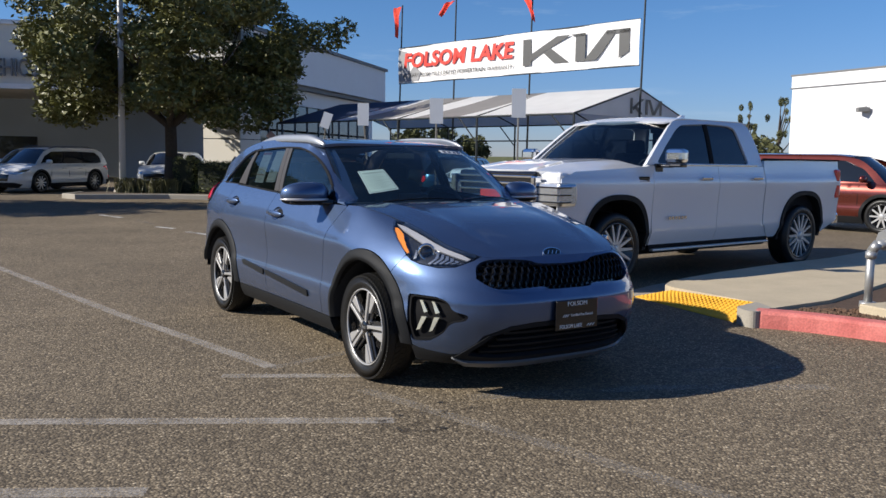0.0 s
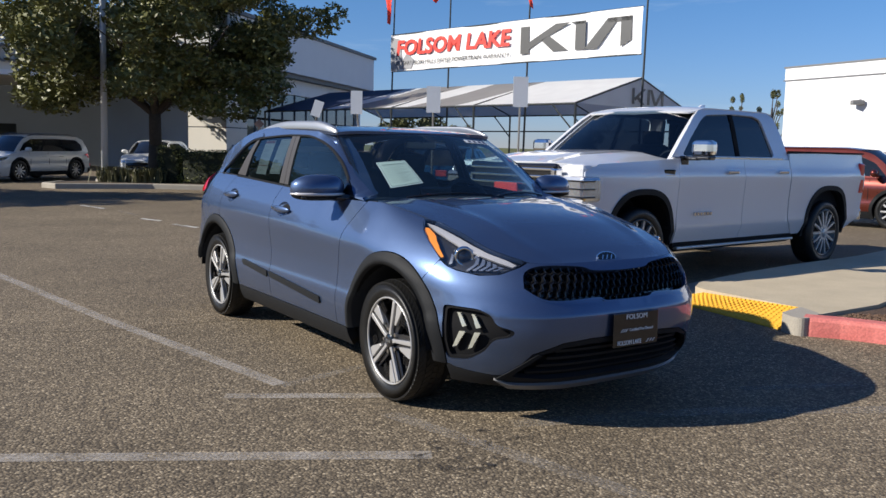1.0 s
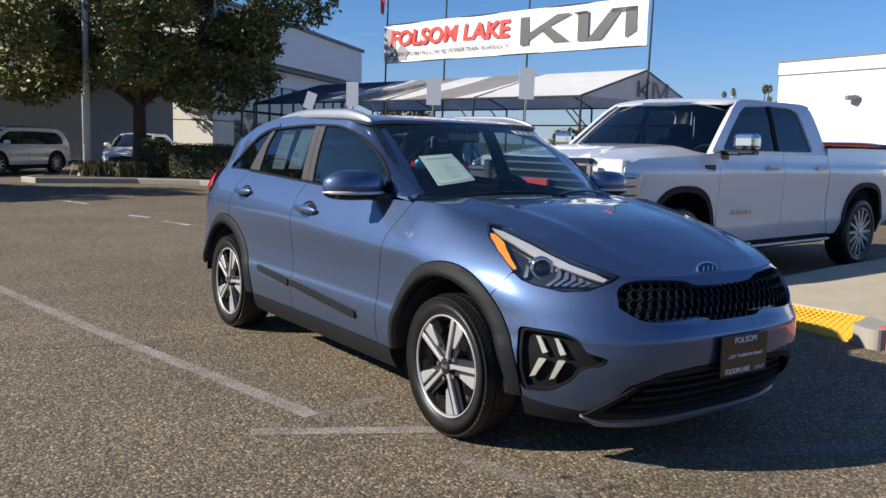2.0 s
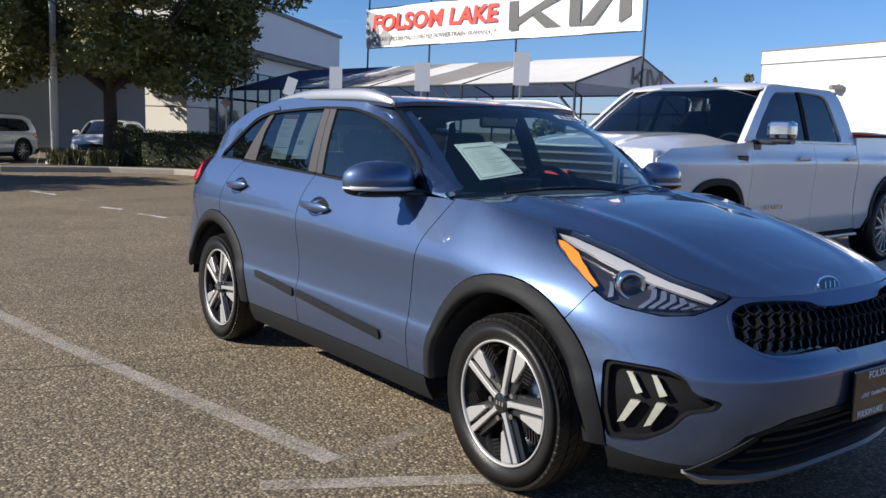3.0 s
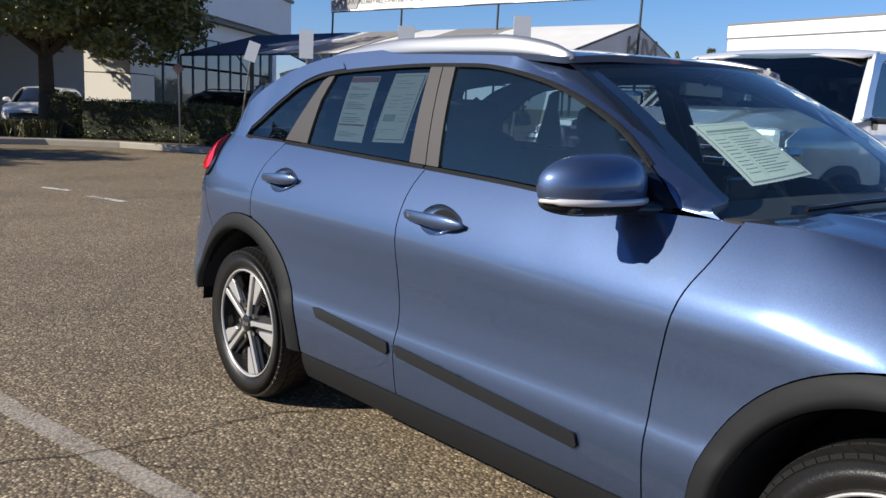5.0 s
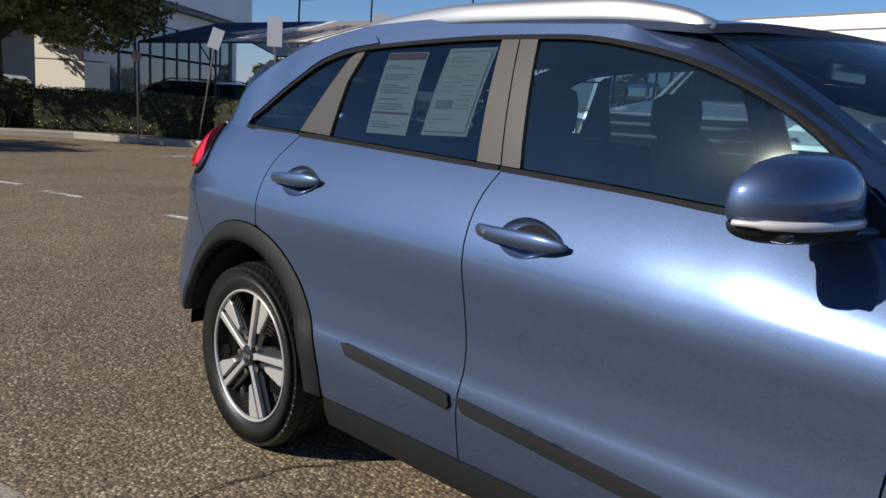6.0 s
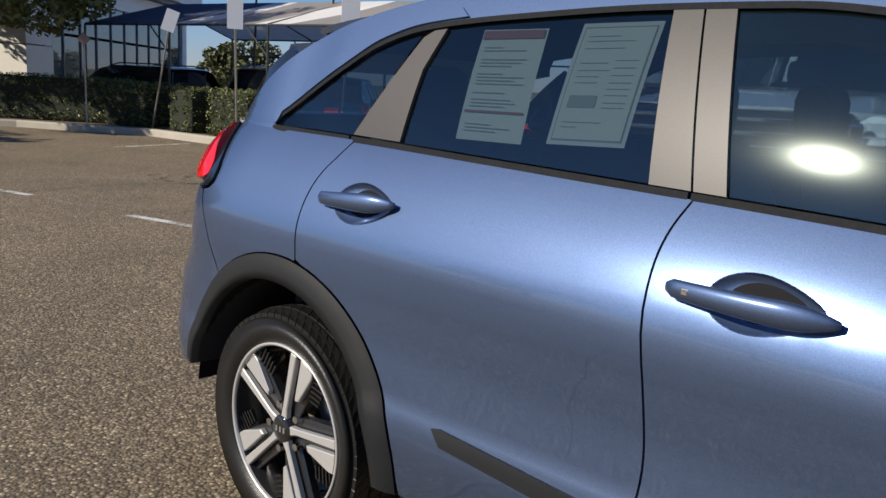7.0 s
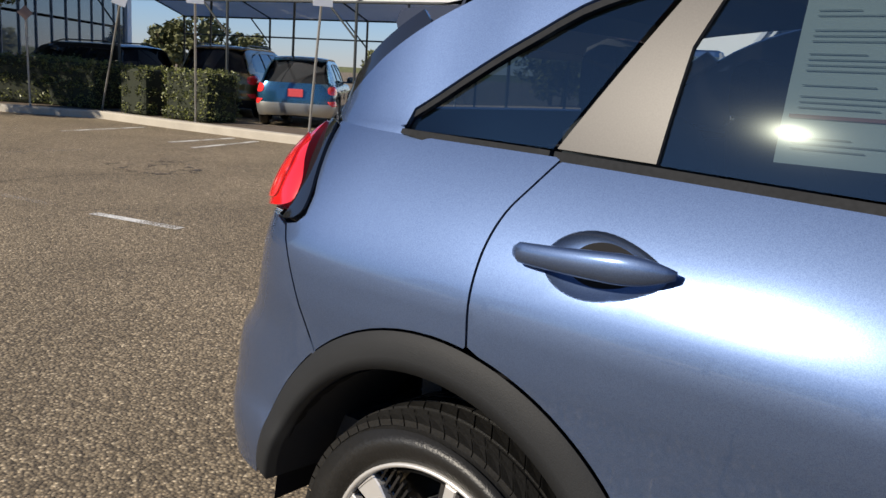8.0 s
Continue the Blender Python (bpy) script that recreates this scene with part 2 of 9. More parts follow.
# ---------------------------------------------------------------- mesh helpers
def part(name, bm, mat, parent=None, label="", smooth=False):
    me = bpy.data.meshes.new(name)
    bm.to_mesh(me)
    bm.free()
    for mt in (mat if isinstance(mat, (list, tuple)) else [mat]):
        me.materials.append(mt)
    if smooth:
        me.shade_smooth()
    ob = new(name, me)
    if parent is not None:
        ob.parent = parent
    if label:
        tagged(ob, label)
    return ob


def empty(name, m, label, category, group="", kind=""):
    ob = new(name)
    ob.empty_display_size = 0.2
    ob.matrix_basis = m
    return tagged(ob, label, category, group, kind)


def box(bm, c, s, m=None, bevel=0.0):
    g = bmesh.ops.create_cube(bm, size=1.0)["verts"]
    bmesh.ops.scale(bm, vec=s, verts=g)
    bmesh.ops.translate(bm, vec=c, verts=g)
    if bevel:
        es = {e for v in g for e in v.link_edges}
        g = list({v for f in bmesh.ops.bevel(bm, geom=list(es), offset=bevel, segments=2, affect="EDGES", profile=0.5)["faces"] for v in f.verts} | {v for v in g if v.is_valid})
    if m is not None:
        bmesh.ops.transform(bm, matrix=m, verts=[v for v in g if v.is_valid])
    return g


def tube(bm, p, q, r0, r1=None, seg=10):
    p, q = Vector(p), Vector(q)
    d = q - p
    g = bmesh.ops.create_cone(bm, cap_ends=True, segments=seg, radius1=r0, radius2=r0 if r1 is None else r1, depth=d.length)["verts"]
    m = Matrix.Translation((p + q) / 2) @ d.to_track_quat("Z", "Y").to_matrix().to_4x4()
    bmesh.ops.transform(bm, matrix=m, verts=g)
    return g


def prism(bm, pts, z0, z1):
    """A plan polygon raised from z0 to z1."""
    lo = [bm.verts.new((x, y, z0)) for x, y in pts]
    hi = [bm.verts.new((x, y, z1)) for x, y in pts]
    n = len(pts)
    faces = [bm.faces.new(hi), bm.faces.new(lo[::-1])]
    for i in range(n):
        faces.append(bm.faces.new((lo[i], lo[(i + 1) % n], hi[(i + 1) % n], hi[i])))
    bmesh.ops.recalc_face_normals(bm, faces=faces)
    return faces


def strip(bm, pts, width, z):
    """A flat ribbon along a plan polyline."""
    row = []
    for i, p in enumerate(pts):
        a, b = Vector(pts[max(i - 1, 0)]), Vector(pts[min(i + 1, len(pts) - 1)])
        d = (b - a).normalized() * width / 2
        row.append((bm.verts.new((p[0] - d.y, p[1] + d.x, z)), bm.verts.new((p[0] + d.y, p[1] - d.x, z))))
    for (a, b), (c, d) in zip(row, row[1:]):
        bm.faces.new((b, d, c, a))


def kerb(bm, pts, width, h, r=0.03):
    """A kerb with a rounded top edge along a plan polyline; its face is on the right-hand side."""
    prof = [(0, -0.02), (0, h - r), (r * 0.3, h - r * 0.3), (r, h), (width, h), (width, -0.02)]
    rows = []
    for i, p in enumerate(pts):
        a, b = Vector(pts[max(i - 1, 0)]), Vector(pts[min(i + 1, len(pts) - 1)])
        d = (b - a).normalized()
        rows.append([bm.verts.new((p[0] - d.y * o, p[1] + d.x * o, z)) for o, z in prof])
    for a, b in zip(rows, rows[1:]):
        for i in range(len(prof) - 1):
            bm.faces.new((a[i], b[i], b[i + 1], a[i + 1]))
    bm.faces.new(rows[0])
    bm.faces.new(rows[-1][::-1])
    bmesh.ops.recalc_face_normals(bm, faces=bm.faces)


def split_loose(ob, names):
    """Turns the separate letters of one mesh into parts of their own."""
    me = ob.data
    root = list(range(len(me.vertices)))

    def find(i):
        while root[i] != i:
            root[i] = root[root[i]]
            i = root[i]
        return i
    for e in me.edges:
        a, b = find(e.vertices[0]), find(e.vertices[1])
        if a != b:
            root[a] = b
    groups = {}
    for f in me.polygons:
        groups.setdefault(find(f.vertices[0]), []).append(tuple(f.vertices))
    for faces in sorted(groups.values(), key=lambda fs: me.vertices[fs[0][0]].co.x):
        used = sorted({i for f in faces for i in f})
        at = {i: k for k, i in enumerate(used)}
        piece = bpy.data.meshes.new(names)
        piece.from_pydata([tuple(me.vertices[i].co) for i in used], [], [tuple(at[i] for i in f) for f in faces])
        piece.materials.append(me.materials[0])
        letter = new(names, piece)
        letter.parent = ob.parent
    bpy.data.objects.remove(ob)


def cloth_material(name, base, through):
    """Thin canvas: part of the light that falls on it comes out below."""
    m = bpy.data.materials.new(name)
    m.use_nodes = True
    n, l = m.node_tree.nodes, m.node_tree.links
    tc = n.new("ShaderNodeTexCoord")
    no = n.new("ShaderNodeTexNoise")
    no.inputs["Scale"].default_value, no.inputs["Detail"].default_value = 2.0, 5
    l.new(tc.outputs["Object"], no.inputs["Vector"])
    mx = n.new("ShaderNodeMix")
    mx.data_type = "RGBA"
    mx.inputs["A"].default_value, mx.inputs["B"].default_value = (*[c * 0.9 for c in base], 1), (*[min(1, c * 1.1) for c in base], 1)
    l.new(no.outputs["Fac"], mx.inputs["Factor"])
    tl = n.new("ShaderNodeBsdfTranslucent")
    p = n["Principled BSDF"]
    p.inputs["Roughness"].default_value = 0.7
    l.new(mx.outputs["Result"], tl.inputs["Color"])
    l.new(mx.outputs["Result"], p.inputs["Base Color"])
    mix = n.new("ShaderNodeMixShader")
    mix.inputs["Fac"].default_value = through
    l.new(p.outputs["BSDF"], mix.inputs[1])
    l.new(tl.outputs["BSDF"], mix.inputs[2])
    l.new(mix.outputs["Shader"], n["Material Output"].inputs["Surface"])
    return m


CANVAS_WHITE = cloth_material("white_canvas", (0.80, 0.80, 0.79), 0.35)
CANVAS_GREY = cloth_material("grey_canvas", (0.28, 0.27, 0.26), 0.3)
CANVAS_NAVY = cloth_material("navy_canvas", (0.040, 0.058, 0.12), 0.3)


def text_mesh(name, words, size, mat, m, parent=None, shear=0.0, spacing=1.0, extrude=0.002, width=None, label="", bold=0.0):
    """Lettering as a mesh; m places its centre, x along the line and z out of the face."""
    cu = bpy.data.curves.new(name + "_curve", "FONT")
    cu.body, cu.size, cu.shear, cu.space_character, cu.extrude = words, size, shear, spacing, extrude
    cu.align_x, cu.align_y, cu.resolution_u, cu.offset = "CENTER", "CENTER", 3, bold
    tmp = bpy.data.objects.new(name + "_tmp", cu)
    scene.collection.objects.link(tmp)
    me = bpy.data.meshes.new_from_object(tmp.evaluated_get(bpy.context.evaluated_depsgraph_get()))
    bpy.data.objects.remove(tmp)
    if width:
        xs = [v.co.x for v in me.vertices]
        k = width / (max(xs) - min(xs))
        for v in me.vertices:
            v.co.x *= k
    weld = bmesh.new()
    weld.from_mesh(me)
    bmesh.ops.remove_doubles(weld, verts=weld.verts, dist=1e-5)
    weld.to_mesh(me)
    weld.free()
    me.transform(m)
    me.materials.clear()
    me.materials.append(mat)
    ob = new(name, me)
    if parent is not None:
        ob.parent = parent
    if label:
        tagged(ob, label)
    return ob


def plate_of(name, pts, mat, m, parent, thick=0.003, label=""):
    """A flat shape (polygon in its own x, y) with a thickness, set at m."""
    bm = bmesh.new()
    prism(bm, pts, -thick, 0)
    bmesh.ops.transform(bm, matrix=m, verts=bm.verts)
    return part(name, bm, mat, parent, label)


def fillet(pts, r=0.06, n=4):
    """Rounds the corners of a polygon."""
    out, k = [], len(pts)
    for i in range(k):
        p, a, b = Vector(pts[i]), Vector(pts[i - 1]), Vector(pts[(i + 1) % k])
        da, db = (a - p), (b - p)
        u, v = p + da.normalized() * min(r, da.length * 0.4), p + db.normalized() * min(r, db.length * 0.4)
        out += [tuple(u * (1 - t) ** 2 + p * 2 * t * (1 - t) + v * t * t) for t in np.linspace(0, 1, n)]
    return out


def face_pose(origin, along, up=(0, 0, 1)):
    """A pose whose x runs along, y runs up and z points out of the face."""
    a, u = Vector(along).normalized(), Vector(up).normalized()
    o = a.cross(u).normalized()
    u = o.cross(a)
    m = Matrix((a, u, o)).transposed().to_4x4()
    m.translation = Vector(origin)
    return m


# ---------------------------------------------------------------- ground
bm = bmesh.new()
bmesh.ops.create_grid(bm, x_segments=12, y_segments=12, size=1500)
tagged(part("ground", bm, ASPHALT), "weathered brown-grey asphalt car park with exposed aggregate", "asphalt", kind="structure")

LINES = [
    ([(-9.2, 12.05), (-5.19, 8.95), (-2.44, 6.80), (-0.42, 5.33)], 0.10, WHITE_LINE),
    ([(-0.63, 5.04), (0.60, 5.36)], 0.09, WHITE_LINE),
    ([(-0.41, 5.30), (0.05, 6.05)], 0.08, FAINT_LINE),
    ([(-4.0, 3.22), (-1.31, 3.92), (0.63, 4.41)], 0.10, WHITE_LINE),
    ([(-3.2, 2.46), (-0.68, 3.11), (-0.12, 3.25)], 0.10, WHITE_LINE),
    ([(0.94, 4.93), (1.98, 5.40), (3.1, 5.70)], 0.12, FAINT_LINE),
    ([(0.3, 4.95), (1.6, 4.1), (2.9, 3.25)], 0.10, FAINT_LINE),
    ([(2.2, 5.9), (3.0, 6.2)], 0.08, FAINT_LINE),
    ([(-9.3, 17.4), (-8.4, 16.8)], 0.10, FAR_LINE), ([(-6.6, 14.97), (-6.1, 14.72)], 0.10, FAR_LINE),
    ([(-5.58, 14.2), (-4.97, 13.8)], 0.10, FAR_LINE), ([(-3.68, 12.77), (-2.92, 12.26)], 0.10, FAR_LINE),
    ([(-4.65, 13.52), (-4.11, 13.12)], 0.10, FAINT_LINE), ([(-7.8, 16.3), (-7.0, 15.6)], 0.10, FAINT_LINE),
    ([(-6.16, 20.24), (-5.25, 21.9)], 0.10, FAR_LINE), ([(-4.3, 19.2), (-3.5, 20.5)], 0.10, FAR_LINE),
    ([(-3.85, 18.5), (-3.08, 20.1)], 0.10, FAR_LINE), ([(-5.8, 16.8), (-5.1, 17.5)], 0.10, FAINT_LINE),
    ([(-8.2, 18.0), (-6.9, 20.6)], 0.10, FAINT_LINE), ([(-10.2, 19.9), (-8.9, 22.4)], 0.10, FAINT_LINE),
]
for pts, wd, mt in LINES:
    bm = bmesh.new()
    strip(bm, pts, wd, 0.004)
    tagged(part("stall_line", bm, mt), "worn white painted stall line on asphalt", "road marking", kind="structure")
for cx, cy, rx, ry, rot in ((-3.83, 16.0, 0.55, 0.75, 0.5), (0.93, 4.7, 0.2, 0.16, 0.2), (0.75, 4.45, 0.26, 0.2, 1.0)):
    bm = bmesh.new()
    ring = [bm.verts.new((cx + rx * math.cos(a) * math.cos(rot) - ry * math.sin(a) * math.sin(rot), cy + rx * math.cos(a) * math.sin(rot) + ry * math.sin(a) * math.cos(rot), 0.005))
            for a in [i * math.tau / 28 for i in range(28)]]
    bm.faces.new(ring)
    tagged(part("oil_stain", bm, OIL), "dark oil stain on the asphalt", "stain", kind="structure")
# hairline cracks in the asphalt
CRACK = material("asphalt_crack", (0.030, 0.025, 0.020), 0.95, vary=0.3, scale=30, spec=0.1)
for way, wide, seed in (([(-2.9, 6.02), (-2.25, 6.32), (-1.91, 6.50), (-1.47, 6.92), (-0.98, 7.14)], 0.007, 3), ([(-1.91, 6.50), (-1.75, 6.38), (-1.45, 6.36)], 0.004, 5), ([(-6.2, 13.2), (-5.2, 13.9), (-4.5, 15.0), (-3.2, 15.6)], 0.010, 7)):
    pts = []
    for a, b in zip(way, way[1:]):
        n = max(2, int(math.hypot(b[0] - a[0], b[1] - a[1]) / 0.04))
        pts += [(a[0] + (b[0] - a[0]) * i / n, a[1] + (b[1] - a[1]) * i / n) for i in range(n)]
    pts = [(x + 0.030 * noise.noise(Vector((x * 9, y * 9, seed))), y + 0.030 * noise.noise(Vector((x * 9, y * 9, seed + 4.5)))) for x, y in pts]
    bm = bmesh.new()
    strip(bm, pts, wide, 0.0045)
    tagged(part("asphalt_crack", bm, CRACK), "thin dark crack across the asphalt", "crack", kind="structure")

# near corner: red kerb, mulch bed, pavement with a yellow tactile ramp
bm = bmesh.new()
red_line = [(2.945, 7.60), (3.0, 7.58), (3.20, 7.545), (3.42, 7.46), (3.64, 7.35), (3.86, 7.23), (4.4, 6.85), (5.2, 6.2), (6.4, 5.2), (8.0, 3.6)]
kerb(bm, red_line, 0.16, 0.145)
tagged(part("kerb_red", bm, RED_PAINT), "concrete kerb with worn red fire-lane paint", "kerb", kind="structure")
bm = bmesh.new()
prism(bm, [(3.10, 7.78), (3.45, 7.62), (3.95, 7.36), (4.5, 7.0), (5.3, 6.35), (6.5, 5.35), (8.1, 3.8), (12, 6), (10, 12), (6.6, 13.0), (4.62, 9.75), (3.75, 8.42)], 0.0, 0.105)
tagged(part("mulch_bed", bm, MULCH), "planting bed of dark bark mulch behind the kerb", "mulch", kind="structure")
bm = bmesh.new()
prism(bm, [(2.95, 7.68), (3.10, 7.80), (3.74, 8.44), (4.60, 9.78), (6.5, 13.1), (5.9, 14.0), (4.66, 12.25), (3.62, 11.05), (2.98, 10.2), (2.60, 9.66), (2.38, 9.28), (2.31, 9.0), (2.38, 8.83), (3.03, 8.11)], 0.0, 0.135)
tagged(part("pavement", bm, CONCRETE), "pale concrete pavement beside the mulch bed", "pavement", kind="structure")
# tactile ramp: a sloping slab with rows of small domes
RA, RB, RC, RD = Vector((2.02, 8.97, 0.010)), Vector((2.81, 7.79, 0.015)), Vector((3.03, 8.10, 0.136)), Vector((2.36, 8.82, 0.110))
ramp_ob = empty("tactile_ramp", Matrix.Identity(4), "yellow tactile ramp slab with truncated domes at the pavement corner", "tactile paving", kind="structure")
bm = bmesh.new()
vs = [bm.verts.new(p) for p in (RA, RB, RC, RD)] + [bm.verts.new((p.x, p.y, -0.01)) for p in (RA, RB, RC, RD)]
for q in ((0, 1, 2, 3), (0, 4, 5, 1), (1, 5, 6, 2), (2, 6, 7, 3), (3, 7, 4, 0)):
    bm.faces.new([vs[i] for i in q])
bmesh.ops.recalc_face_normals(bm, faces=bm.faces)
part("slab", bm, YELLOW, ramp_ob)
bm = bmesh.new()
for i in range(22):
    for j in range(9):
        s, t = (i + 0.5) / 22, (j + 0.5) / 9
        c = (RA.lerp(RB, s)).lerp(RD.lerp(RC, s), t)
        g = bmesh.ops.create_cone(bm, cap_ends=True, segments=8, radius1=0.015, radius2=0.009, depth=0.008)["verts"]
        bmesh.ops.translate(bm, vec=c + Vector((0, 0, 0.003)), verts=g)
tagged(part("dome", bm, YELLOW, ramp_ob), "rows of small raised yellow domes", kind="stuff")
bm = bmesh.new()
prism(bm, fillet([(2.815, 7.77), (2.87, 7.60), (2.935, 7.555), (3.02, 7.62), (3.12, 7.82), (3.04, 8.10)], 0.05), 0, 0.142)
tagged(part("kerb_return", bm, KERB_GREY), "bare concrete kerb return between ramp and red kerb", "kerb", kind="structure")
# gutter seam of paler concrete along the truck's bay
bm = bmesh.new()
strip(bm, [(1.95, 9.05), (2.16, 9.30), (2.40, 9.75), (2.80, 10.33), (3.44, 11.18), (4.50, 12.38), (5.8, 14.2)], 0.40, 0.004)
tagged(part("gutter", bm, KERB_GREY), "worn concrete gutter strip along the parking bay", "gutter", kind="structure")
# bark chips
random.seed(5)
verts, faces = [], []
for i in range(2600):
    a, b = random.random() ** 0.7, random.random()
    p = Vector((3.2, 7.75)).lerp(Vector((6.2, 5.75)), b) + Vector((0.62, 0.78)) * a * (0.35 + b * 3.6)
    mm = pose(p.x, p.y, 0.112, random.uniform(-30, 30), random.uniform(-30, 30), random.uniform(0, 360)) @ Matrix.Diagonal((random.uniform(0.015, 0.05), random.uniform(0.008, 0.02), 0.008, 1))
    k = len(verts)
    verts += [tuple(mm @ Vector(q)) for q in ((-0.5, -0.5, -0.5), (0.5, -0.5, -0.5), (0.5, 0.5, -0.5), (-0.5, 0.5, -0.5), (-0.5, -0.5, 0.5), (0.5, -0.5, 0.5), (0.5, 0.5, 0.5), (-0.5, 0.5, 0.5))]
    faces += [tuple(k + q for q in f) for f in ((4, 5, 6, 7), (0, 1, 5, 4), (1, 2, 6, 5), (2, 3, 7, 6), (3, 0, 4, 7))]
me = bpy.data.meshes.new("bark_chips")
me.from_pydata(verts, [], faces)
me.materials.append(CHIP)
tagged(new("bark_chips", me), "loose bark chips strewn over the planting bed", "mulch", kind="stuff")

# far island: kerb, soil
isl = [(-14.6, 24.6), (-14.3, 23.3), (-13.6, 22.9), (-12.6, 23.6), (-11.4, 24.35), (-9.6, 24.5), (-7.7, 23.85), (-6.45, 23.55), (-4.8, 21.95), (-3.15, 20.5), (-1.2, 18.85), (0.6, 17.3), (2.2, 15.9)]
bm = bmesh.new()
kerb(bm, isl, 0.16, 0.15)
tagged(part("kerb_island", bm, KERB_GREY), "weathered concrete kerb round the planted island", "kerb", kind="structure")
bm = bmesh.new()
prism(bm, [(-14.45, 24.7), (-14.15, 23.45), (-13.6, 23.08), (-12.7, 23.72), (-11.4, 24.5), (-9.55, 24.65), (-7.65, 24.0), (-6.35, 23.7), (-4.7, 22.08), (-3.05, 20.62), (-1.1, 18.98), (0.7, 17.44), (2.3, 16.02), (3.0, 17.0), (-2.2, 21.6), (-5.2, 24.4), (-7.5, 26.6), (-13.5, 27.6)], 0, 0.13)
tagged(part("island_bed", bm, SOIL), "bare soil bed of the planted island", "soil", kind="structure")


# ---------------------------------------------------------------- curved panels
from mathutils.geometry import delaunay_2d_cdt


def curve(points):
    """A smooth function through (x, value) knots (monotone cubic), flat beyond the ends."""
    xs, ys = np.array([p[0] for p in points], float), np.array([p[1] for p in points], float)
    h, d = np.diff(xs), np.diff(ys) / np.diff(xs)
    m = np.zeros(len(xs))
    m[0], m[-1] = d[0], d[-1]
    for i in range(1, len(xs) - 1):
        if d[i - 1] * d[i] > 0:
            w1, w2 = 2 * h[i] + h[i - 1], h[i] + 2 * h[i - 1]
            m[i] = (w1 + w2) / (w1 / d[i - 1] + w2 / d[i])

    def f(x):
        x = min(max(x, xs[0]), xs[-1])
        i = min(int(np.searchsorted(xs, x, side="right")) - 1, len(xs) - 2)
        t = (x - xs[i]) / h[i]
        return float((1 + 2 * t) * (1 - t) ** 2 * ys[i] + t * (1 - t) ** 2 * h[i] * m[i] + t * t * (3 - 2 * t) * ys[i + 1] + t * t * (t - 1) * h[i] * m[i + 1])
    return f


def smooth_loop(pts, n=6, closed=True):
    """Rounds a polygon's corners by a Catmull-Rom run through its points."""
    out, k = [], len(pts)
    for i in range(k if closed else k - 1):
        p0, p1, p2, p3 = (Vector(pts[(i + j) % k] if closed else pts[min(max(i + j, 0), k - 1)]) for j in (-1, 0, 1, 2))
        for s in range(n):
            t = s / n
            out.append(tuple(0.5 * (2 * p1 + (p2 - p0) * t + (2 * p0 - 5 * p1 + 4 * p2 - p3) * t * t + (3 * p1 - p0 - 3 * p2 + p3) * t ** 3)))
    if not closed:
        out.append(tuple(pts[-1]))
    return out


def dense(loop, res):
    out = []
    for a, b in zip(loop, loop[1:] + loop[:1]):
        n = max(1, int(math.hypot(b[0] - a[0], b[1] - a[1]) / res + 0.5))
        out += [(a[0] + (b[0] - a[0]) * i / n, a[1] + (b[1] - a[1]) * i / n) for i in range(n)]
    return out


def inside(P, loop):
    x, y = P[:, 0], P[:, 1]
    c = np.zeros(len(P), bool)
    q = np.array(loop)
    for (x0, y0), (x1, y1) in zip(q, np.roll(q, -1, 0)):
        if y0 != y1:
            c ^= ((y0 > y) != (y1 > y)) & (x < (x1 - x0) * (y - y0) / (y1 - y0) + x0)
    return c


